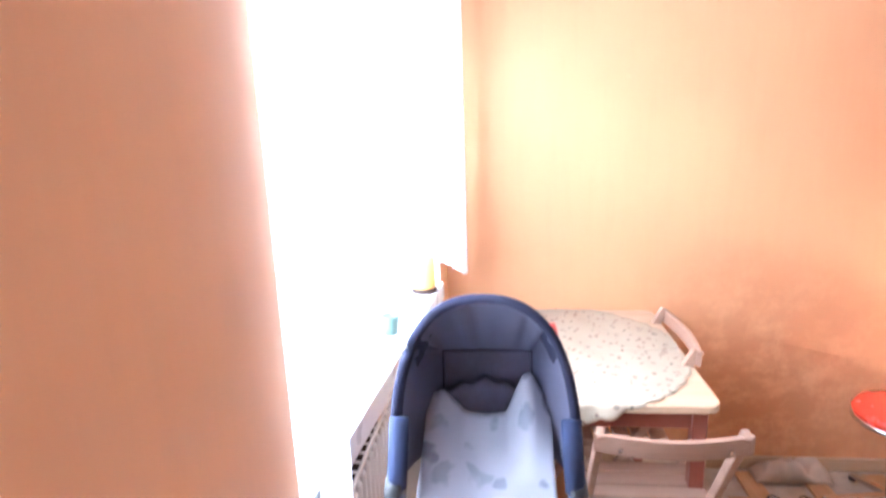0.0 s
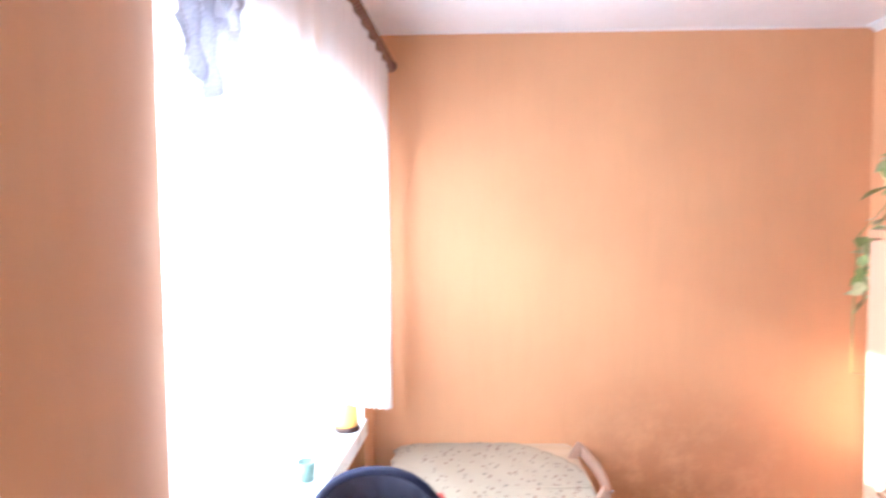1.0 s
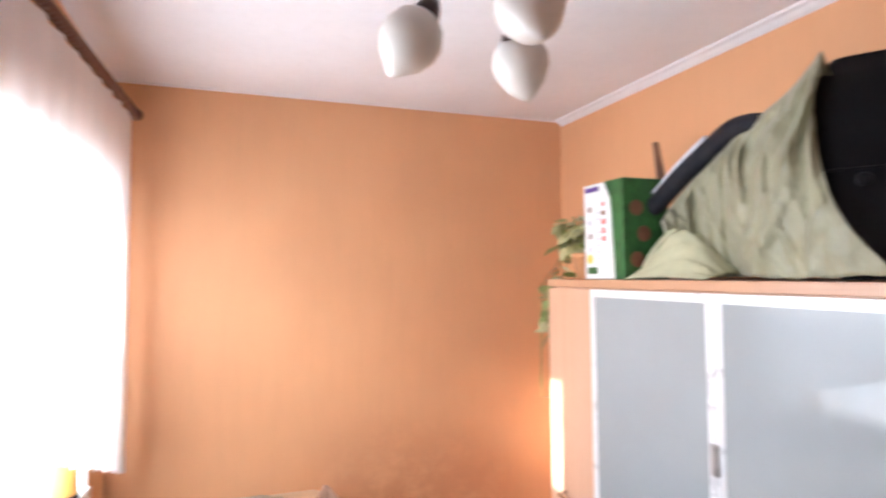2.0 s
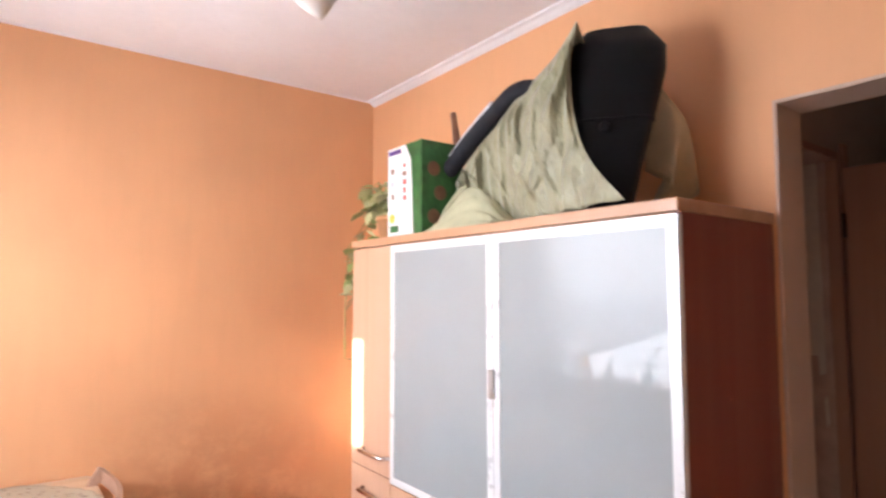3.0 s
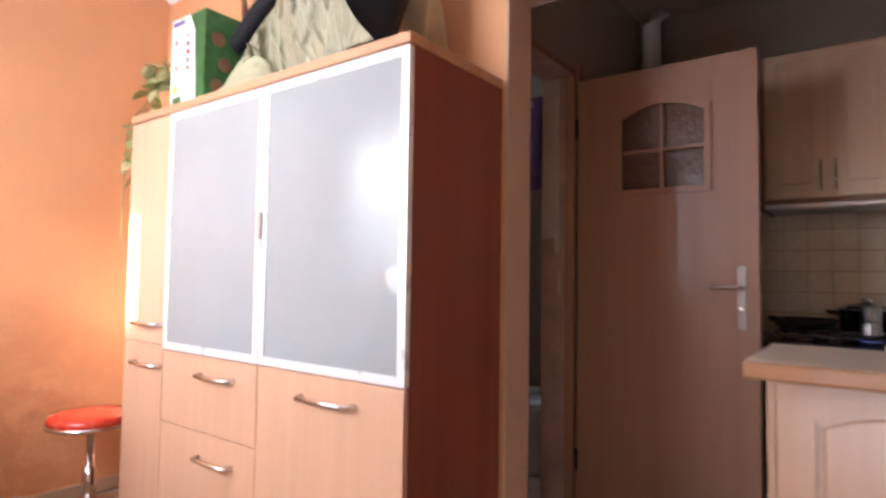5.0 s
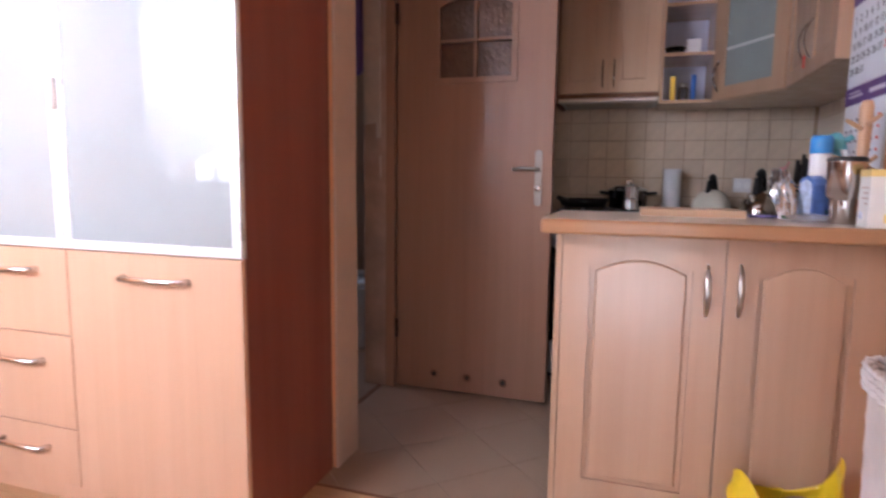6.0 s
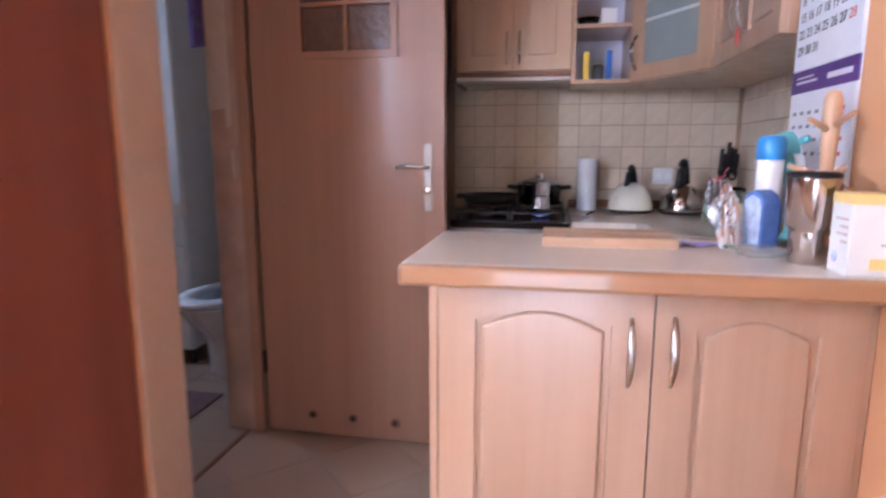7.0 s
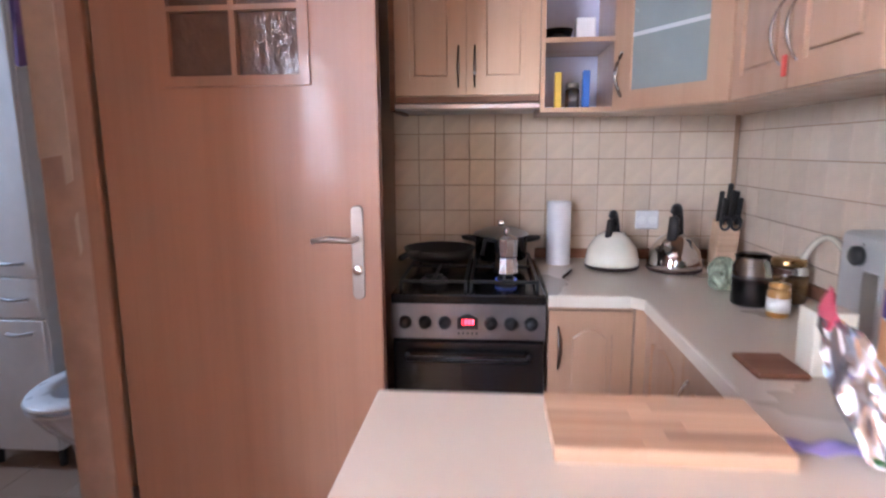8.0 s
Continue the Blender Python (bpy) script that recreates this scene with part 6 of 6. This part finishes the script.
for dy in (-0.018, 0.018):
    t_ = [(0.0, dy + 0.016 * math.cos(a), 0.200 + 0.024 * math.sin(a)) for a in [2 * math.pi * i / 14 for i in range(15)]]
    m_ = Matrix.Translation((3.40, -1.245, ZK - 0.02)) @ Matrix.Rotation(radians(-8), 4, "Y")
    part("scissor_loop", turn_bm(tube(bm_new(), t_, 0.005, 6), m_), BLACK, kb, "", True)
j1 = thing("glass_jar", "glass jar half full of black coffee with a clip lid", "jar", (2.96, -1.15, ZK))
part("contents", lathe(bm_new(), [(0.046, 0.004), (0.047, 0.07), (0.002, 0.071)], (2.96, -1.15, ZK), 24), BLACK, j1, smooth=True)
part("glass", lathe(bm_new(), [(0.049, 0), (0.052, 0.004), (0.052, 0.11), (0.044, 0.125), (0.044, 0.135)], (2.96, -1.15, ZK), 24), CLEAR, j1, smooth=True)
part("lid", lathe(bm_new(), [(0.046, 0.135), (0.048, 0.140), (0.03, 0.147), (0.002, 0.148)], (2.96, -1.15, ZK), 24), CLEAR, j1, smooth=True)
j3 = thing("glass_jar", "wide glass jar of brown grains with a brass lid", "jar", (3.00, -1.265, ZK))
part("contents", lathe(bm_new(), [(0.046, 0.004), (0.047, 0.065), (0.002, 0.068)], (3.00, -1.265, ZK), 24), plain("brown_grains", (0.30, 0.17, 0.07), 0.8, vary=0.4, scale=120, relief=0.5), j3, smooth=True)
part("glass", lathe(bm_new(), [(0.050, 0), (0.053, 0.004), (0.053, 0.095), (0.046, 0.106)], (3.00, -1.265, ZK), 24), CLEAR, j3, smooth=True)
part("lid", lathe(bm_new(), [(0.047, 0.106), (0.048, 0.108), (0.048, 0.122), (0.044, 0.125), (0.002, 0.125)], (3.00, -1.265, ZK), 24), plain("brass_lid", (0.55, 0.38, 0.16), 0.3, metal=1.0), j3, "brass screw lid", True)
j2 = thing("jam_jar", "small orange jam jar with a white label", "jar", (2.83, -1.165, ZK))
part("jar", lathe(bm_new(), [(0.025, 0), (0.028, 0.003), (0.028, 0.066), (0.023, 0.074)], (2.83, -1.165, ZK), 22), HONEY, j2, smooth=True)
part("label", lathe(bm_new(), [(0.0285, 0.015), (0.0285, 0.052)], (2.83, -1.165, ZK), 22), CARD, j2, "white paper label", True)
part("lid", lathe(bm_new(), [(0.026, 0.074), (0.026, 0.088), (0.002, 0.090)], (2.83, -1.165, ZK), 22), HONEY, j2, smooth=True)


def crumple(x, y, z, rx, ry, h, seed, n=26):
    def f(u, v):
        a = u * 2 * math.pi
        k = math.sin(math.pi * (0.12 + 0.80 * v)) ** 0.6
        r = 1 + 0.35 * noise.noise((math.cos(a) * 2.3 + seed, math.sin(a) * 2.3, v * 3.2)) + 0.12 * noise.noise((math.cos(a) * 7 + seed, math.sin(a) * 7, v * 8))
        return (x + rx * k * r * math.cos(a), y + ry * k * r * math.sin(a), z + h * v)
    return grid(bm_new(), n * 2, n, f, 0.001)


solid("herb_bag", crumple(3.13, -1.135, ZK + 0.001, 0.04, 0.042, 0.10, 4), plain("clear_film", (0.30, 0.34, 0.25), 0.12, vary=0.6, scale=30, coat=0.5), "crumpled plastic bag of green herbs", "bag")
cm = thing("coffee_machine", "grey coffee machine with a round dial", "coffee machine", (2.62, -1.26, ZK))
part("body", boxed(2.50, 2.70, -1.345, -1.225, ZK, ZK + 0.25, 0.018, 3), SILVERPLASTIC, cm)
part("dial", lathe(bm_new(), [(0.022, 0), (0.022, 0.012), (0.018, 0.016), (0.002, 0.017)], (2.62, -1.225, ZK + 0.20), 18, Matrix.Rotation(radians(-90), 4, "X")), BLACK, cm, smooth=True)
part("front_slot", boxed(2.545, 2.60, -1.226, -1.2235, ZK + 0.03, ZK + 0.17, 0.001), STEEL, cm, "brushed steel front strip")
solid("power_cord", tube(bm_new(), arc((3.06, -1.30, ZK + 0.03), (2.72, -1.29, ZK + 0.13), (0, 0, 0.12), 14), 0.008, 8), CREAM, "thick white cord looping to the coffee machine", "cord", smooth=True)
solid("tea_carton", boxed(2.405, 2.465, -1.108, -1.030, ZK, ZK + 0.128, 0.002), CREAM, "small cream carton on the worktop beside the tray", "carton")
solid("wooden_tray", boxed(2.385, 2.51, -1.025, -0.925, ZK, ZK + 0.012, 0.004), BROWNTRIM, "dark brown wooden tray on the worktop", "tray")

# ---- on the breakfast worktop ----
ZP = 0.912
cb = thing("chopping_board", "thick oak chopping board of glued strips", "chopping board", (1.98, -0.63, ZP))
for i in range(6):
    x0 = 1.922 + i * 0.0255
    for j, (y0, y1) in enumerate(((-0.765, -0.60 - 0.03 * (i % 3)), (-0.60 - 0.03 * (i % 3), -0.495))):
        part("strip", boxed(x0, x0 + 0.0255, y0, y1, ZP, ZP + 0.020, 0.0006), BOARD, cb)
fl = thing("vacuum_flask", "white vacuum flask with bright blue cap", "flask", (2.03, -0.957, ZP))
part("body", lathe(bm_new(), [(0.025, 0), (0.027, 0.004), (0.027, 0.172), (0.026, 0.178)], (2.03, -0.957, ZP), 26), CERAMIC, fl, smooth=True)
part("sleeve", lathe(bm_new(), [(0.0273, 0.0), (0.0279, 0.003), (0.0279, 0.085), (0.0273, 0.088)], (2.03, -0.957, ZP), 26), BLUEINK, fl, "blue printed sleeve", True)
part("cap", lathe(bm_new(), [(0.027, 0.178), (0.0285, 0.181), (0.0278, 0.216), (0.023, 0.226), (0.002, 0.228)], (2.03, -0.957, ZP), 26), SKYBLUE, fl, "bright blue cap", True)
fb = thing("snack_packet", "crumpled silver foil packet standing on the worktop", "packet", (1.95, -0.873, ZP))


def pouch(u, v):
    """Torn packet: a narrow foot that opens out and leans back as it rises."""
    a = 2 * math.pi * u
    r = 1 + 0.22 * noise.noise((math.cos(a) + 9, math.sin(a), v * 1.6)) + 0.34 * crease(math.cos(a) * 1.3 + 0.7 * v, math.sin(a) * 1.3 + 4, v * 1.7) - 0.17
    rx, ry = 0.013 + 0.038 * v, 0.012 + 0.017 * math.sin(math.pi * (0.1 + 0.60 * v))
    top = 1 - 0.25 * max(0, v - 0.7) / 0.3
    return (1.945 + 0.10 * v + rx * r * top * math.cos(a), -0.868 + 0.006 * v + ry * r * top * math.sin(a), ZP + 0.001 + (0.132 + 0.012 * noise.noise((math.cos(a) * 2, math.sin(a) * 2, 1))) * v)


part("foil", grid(bm_new(), 34, 14, pouch, 0.001), FOIL, fb)
part("foot", crumple(1.945, -0.868, ZP, 0.013, 0.016, 0.012, 3, 12), GREENCARD, fb, "green printed foot")
part("flap", grid(bm_new(), 8, 6, lambda u, v: (2.060 + 0.10 * u, -0.852 - 0.045 * u - 0.016 * v, ZP + 0.108 + 0.020 * u + 0.030 * v + 0.004 * math.sin(7 * u + 2 * v)), 0.002), plain("pink_print", (0.72, 0.10, 0.17), 0.45), fb, "bright pink printed flap", True)
wp = thing("wipes_packet", "blue and white packet of wipes leaning on the flask", "packet", (1.98, -0.936, ZP))
mw = Matrix.Translation((1.992, -0.936, ZP)) @ Matrix.Rotation(radians(24), 4, "Z")
part("pack", turn_bm(prism(bm_new(), [(-0.027, 0.0), (0.027, 0.0), (0.028, 0.100), (0.018, 0.112), (0.0, 0.118), (-0.020, 0.108), (-0.028, 0.092)], -0.022, 0.022, "Y", 0.004), mw), MIDBLUE, wp)
part("label", turn_bm(prism(bm_new(), [(-0.023, 0.006), (0.023, 0.006), (0.023, 0.096), (0.0, 0.108), (-0.018, 0.100), (-0.023, 0.088)], 0.0215, 0.0235, "Y"), mw), PALEPRINT, wp, "pale blue and white printed front")
bt = thing("baby_bottle", "milky baby bottle with a teal cap", "bottle", (2.075, -1.008, ZP))
part("body", lathe(bm_new(), [(0.028, 0), (0.030, 0.004), (0.030, 0.17), (0.025, 0.19)], (2.075, -1.008, ZP), 22), plain("milky_plastic", (0.62, 0.66, 0.66), 0.35), bt, smooth=True)
part("cap", lathe(bm_new(), [(0.021, 0), (0.023, 0.004), (0.021, 0.034), (0.015, 0.048), (0.002, 0.052)], (2.075, -1.008, ZP + 0.187), 22, Matrix.Rotation(radians(-14), 4, "X")), TEAL, bt, "teal flip cap", True)
part("spout", tube(bm_new(), [(2.05, -1.018, ZP + 0.215), (2.036, -1.028, ZP + 0.222)], 0.008, 8), TEAL, bt, "", True)
part("strap", tube(bm_new(), [(2.05, -0.995, ZP + 0.185), (2.010, -0.996, ZP + 0.12), (1.985, -0.990, ZP + 0.06), (1.966, -0.980, ZP + 0.020)], 0.012, 10, 0.019), TEAL, bt, "teal carrying strap", True)
TX, TY = 1.816, -0.957
tm = thing("tumbler", "brushed steel travel tumbler with a handle", "tumbler", (TX, TY, ZP))
part("body", lathe(bm_new(), [(0.028, 0), (0.030, 0.003), (0.031, 0.056), (0.0315, 0.059), (0.039, 0.068), (0.0415, 0.148), (0.0420, 0.152)], (TX, TY, ZP), 30), CUPSTEEL, tm, smooth=True)
part("lid", lathe(bm_new(), [(0.0425, 0.150), (0.0425, 0.157), (0.037, 0.161), (0.002, 0.160)], (TX, TY, ZP), 30), BLACK, tm, "black lid", True)
part("handle", tube(bm_new(), [(TX - 0.004, TY - 0.039, ZP + 0.135), (TX - 0.006, TY - 0.060, ZP + 0.125), (TX - 0.006, TY - 0.062, ZP + 0.078), (TX - 0.004, TY - 0.033, ZP + 0.052)], 0.0085, 10), CUPSTEEL, tm, smooth=True)
mt = thing("mug_tree", "turned wooden mug tree with pegs", "mug tree", (1.925, -1.02, ZP))
part("base", lathe(bm_new(), [(0.042, 0), (0.044, 0.004), (0.042, 0.014), (0.018, 0.018)], (1.925, -1.02, ZP), 24), POSTWOOD, mt, smooth=True)
part("post", lathe(bm_new(), [(0.011, 0.016), (0.012, 0.16), (0.0145, 0.22), (0.016, 0.26), (0.0155, 0.29), (0.011, 0.305), (0.002, 0.307)], (1.925, -1.02, ZP), 20), POSTWOOD, mt, smooth=True)
for z, a in ((0.235, -0.2), (0.235, 2.2), (0.245, 3.3), (0.15, 1.0), (0.15, -2.0)):
    c, s = math.cos(a), math.sin(a)
    l_ = 0.065 if s > -0.5 else 0.03
    part("peg", tube(bm_new(), [(1.925 + 0.01 * c, -1.02 + 0.01 * s, ZP + z), (1.925 + l_ * c, -1.02 + l_ * s, ZP + z + 0.018)], 0.0065, 10, 0.005), POSTWOOD, mt, smooth=True)
fx = thing("food_carton", "white food carton with a yellow top band", "box", (1.715, -1.03, ZP))
part("carton", boxed(1.698, 1.766, -1.060, -0.970, ZP, ZP + 0.114, 0.001), CARD, fx)
part("top_band", boxed(1.697, 1.767, -1.061, -0.969, ZP + 0.114, ZP + 0.130, 0.001), PALEYELLOW, fx, "pale yellow band")
part("print", boxed(1.6965, 1.698, -1.050, -1.000, ZP + 0.012, ZP + 0.030), PALEYELLOW, fx)
for i in range(3):
    part("print", boxed(1.6965, 1.698, -1.050, -1.030 + 0.008 * i, ZP + 0.09 - 0.02 * i, ZP + 0.093 - 0.02 * i), FAINTINK, fx)
for i, w_ in enumerate((0.040, 0.026, 0.034, 0.018)):
    part("print", boxed(1.708, 1.708 + w_, -0.9705, -0.9685, ZP + 0.088 - 0.012 * i, ZP + 0.0905 - 0.012 * i), FAINTINK, fx)
part("print", lathe(bm_new(), [(0.009, 0), (0.009, 0.0015)], (1.742, -0.970, ZP + 0.026), 14, Matrix.Rotation(radians(-90), 4, "X")), PALEPRINT, fx)
solid("purple_pouch", grid(bm_new(), 16, 8, lambda u, v: (1.955 + 0.030 * v, -0.86 + 0.080 * u, ZP + 0.003 + 0.006 * abs(math.sin(u * 5 + v * 3))), 0.002), LILAC, "flat purple plastic pouch on the worktop", "pouch", smooth=True)
solid("plastic_bag", crumple(1.875, -0.900, ZP, 0.058, 0.050, 0.020, 2), THINFILM, "thin clear plastic bag lying on the worktop", "bag")

# ---- wall calendar ----
YC = YS + 0.004
cal = thing("wall_calendar", "three-month paper wall calendar with purple bands", "calendar", (2.1, YC, 1.3))
CX_L, CX_R = 2.308, 1.985
part("backing", boxed(CX_R, CX_L, YS + 0.001, YC, 0.98, 1.92), PAPER, cal)
sheets = ((1.296, 1.535, True), (1.035, 1.240, False), (1.592, 1.83, False))
for z0, z1, dated in sheets:
    sh_ = part("month_sheet", boxed(CX_R + 0.004, CX_L - 0.004, YC, YC + 0.003, z0, z1), PAPER, cal, "printed month sheet")
    for r_ in range(5):
        for c_ in range(7):
            day = r_ * 7 + c_ + 1
            if day > 31:
                continue
            x = CX_L - 0.035 - c_ * 0.040
            z = z1 - 0.045 - r_ * (z1 - z0 - 0.05) / 5
            if dated:
                cu = bpy.data.curves.new("date", "FONT")
                cu.body, cu.size, cu.align_x, cu.align_y = str(day), 0.030, "CENTER", "CENTER"
                cu.extrude = 0.0003
                cu.materials.append(REDINK if c_ == 6 else INK)
                t = new("date", cu)
                t.parent = sh_
                t.matrix_basis = Matrix.Translation((x, YC + 0.0036, z)) @ Matrix.Rotation(radians(180), 4, "Z") @ Matrix.Rotation(radians(90), 4, "X")
            else:
                part("date", boxed(x - 0.009, x + 0.009, YC + 0.003, YC + 0.0034, z - 0.004, z + 0.004), REDINK if c_ == 6 else GREYINK, sh_)
for z0, z1 in ((1.243, 1.293), (1.538, 1.589), (0.985, 1.032)):
    bd = part("band", boxed(CX_R, CX_L, YC, YC + 0.003, z0, z1), PURPLE, cal, "dark purple band")
    part("print", boxed(CX_L - 0.14, CX_L - 0.03, YC + 0.003, YC + 0.0034, z0 + 0.020, z0 + 0.026), PAPER, bd)
    part("print", boxed(CX_L - 0.12, CX_L - 0.03, YC + 0.003, YC + 0.0034, z0 + 0.032, z0 + 0.036), PAPER, bd)
    part("print", boxed(CX_L - 0.30, CX_L - 0.19, YC + 0.003, YC + 0.0034, z0 + 0.018, z0 + 0.030), PAPER, bd)
part("hook", tube(bm_new(), [(2.146, YS, 1.925), (2.146, YS + 0.012, 1.925), (2.146, YS + 0.012, 1.935)], 0.003, 6), CHROME, cal)

# ---- outdoors ----
built("ground", boxed(-60, -0.57, -50, 50, -3.3, -3.0), plain("pale_paving", (0.26, 0.25, 0.24), 0.9, vary=0.12, scale=0.6), "pale sunlit ground outside the window", "ground")


# ---- skirting ----
bm = bm_new()
box(bm, XW + 0.001, XE - 0.001, YN - 0.014, YN - 0.0005, -0.004, 0.06, 0.003)
box(bm, XE - 0.014, XE - 0.0005, 1.96, YN - 0.015, -0.004, 0.06, 0.003)
built("baseboard", bm, PINE, "pale wooden skirting board", "skirting")

# ---- wall tiles ----
def shared_box(name, sx, sy, sz, bevel, mat):
    return mesh_of(name, boxed(-sx / 2, sx / 2, -sy / 2, sy / 2, -sz / 2, sz / 2, bevel), mat)


TW = 0.1022
tile_e = shared_box("wall_tile", 0.007, TW - 0.0035, TW - 0.0035, 0.0012, TILE)
tile_s = shared_box("wall_tile", TW - 0.0035, 0.007, TW - 0.0035, 0.0012, TILE)
be = built("tiling_east", boxed(XK - 0.004, XK - 0.0002, YK + 0.008, -0.016, ZK + 0.001, 1.46), TILEGROUT, "cream square wall tiles with brown joints", "wall tiles")
bs = built("tiling_south", boxed(2.325, XK - 0.004, YK + 0.0002, YK + 0.004, ZK + 0.001, 1.42), TILEGROUT, "cream square wall tiles with brown joints", "wall tiles")
rows_z = [1.437 - 0.051 - TW * i for i in range(6)]
for z in rows_z:
    for i in range(-1, 12):
        y = -0.119 - TW * (i + 0.5)
        o = new("tile", tile_e)
        o.parent = be
        o.matrix_basis = pose(XK - 0.0055 - 0.0003 * ((i * 7 + int(z * 100)) % 3), y, z)
    for i in range(13):
        x = XK - 0.010 - TW * (i + 0.5)
        if x - TW / 2 < 2.325:
            continue
        o = new("tile", tile_s)
        o.parent = bs
        o.matrix_basis = pose(x, YK + 0.0055 + 0.0003 * ((i * 5 + int(z * 100)) % 3), z)


# ---- floors ----
def clip(poly, axis, lim, keep_less):
    out = []
    for i in range(len(poly)):
        a, b = poly[i], poly[(i + 1) % len(poly)]
        ia = (a[axis] <= lim) == keep_less
        ib = (b[axis] <= lim) == keep_less
        if ia:
            out.append(a)
        if ia != ib:
            k = (lim - a[axis]) / (b[axis] - a[axis])
            out.append((a[0] + (b[0] - a[0]) * k, a[1] + (b[1] - a[1]) * k))
    return out


kf = bpy.data.objects["floor_kitchen"]
TS, r2 = 0.30, math.sqrt(0.5)
for i in range(-14, 15):
    for j in range(-14, 15):
        u, v = i * TS, j * TS
        g = 0.0013
        sq = [(u + g, v + g), (u + TS - g, v + g), (u + TS - g, v + TS - g), (u + g, v + TS - g)]
        poly = [(2.34 + (a - b) * r2, 0.10 + (a + b) * r2) for a, b in sq]
        for ax, lim, less in ((0, 1.789, False), (0, XK - 0.002, True), (1, -0.95, False), (1, YB + 0.050, True)):
            poly = clip(poly, ax, lim, less) if poly else poly
        if len(poly) < 3:
            continue
        o = part("tile", prism(bm_new(), poly, -0.010, 0.0, "Z"), FLOORTILE, kf)
for i in range(6):
    for j in range(6):
        x0, y0 = 2.06 + i * 0.27, YB + 0.072 + j * 0.26
        if y0 + 0.25 > 2.2:
            continue
        part("tile", boxed(x0, min(x0 + 0.267, XK - 0.002), y0, y0 + 0.257, -0.010, -0.001), FLOORTILE, kf)
lf = bpy.data.objects["floor"]
PW, PL = 0.09, 0.55
plank = shared_box("plank", PW - 0.0015, PL - 0.0015, 0.012, 0.0008, wood("parquet_strip", (0.60, 0.37, 0.20), (0.44, 0.24, 0.12), 0.35, axis="Y", rand=0.14, coat=0.15))
for i in range(24):
    for j in range(-1, 8):
        x = XW + 0.005 + PW * (i + 0.5)
        y = YS + PL * (j + 0.5) + (i % 3) * PL / 3
        if x + PW / 2 > (1.78 if y - PL / 2 < 0.80 else 1.90) or y - PL / 2 < YS or y + PL / 2 > YN:
            continue
        o = new("plank", plank)
        o.parent = lf
        o.matrix_basis = pose(x, y, -0.006)
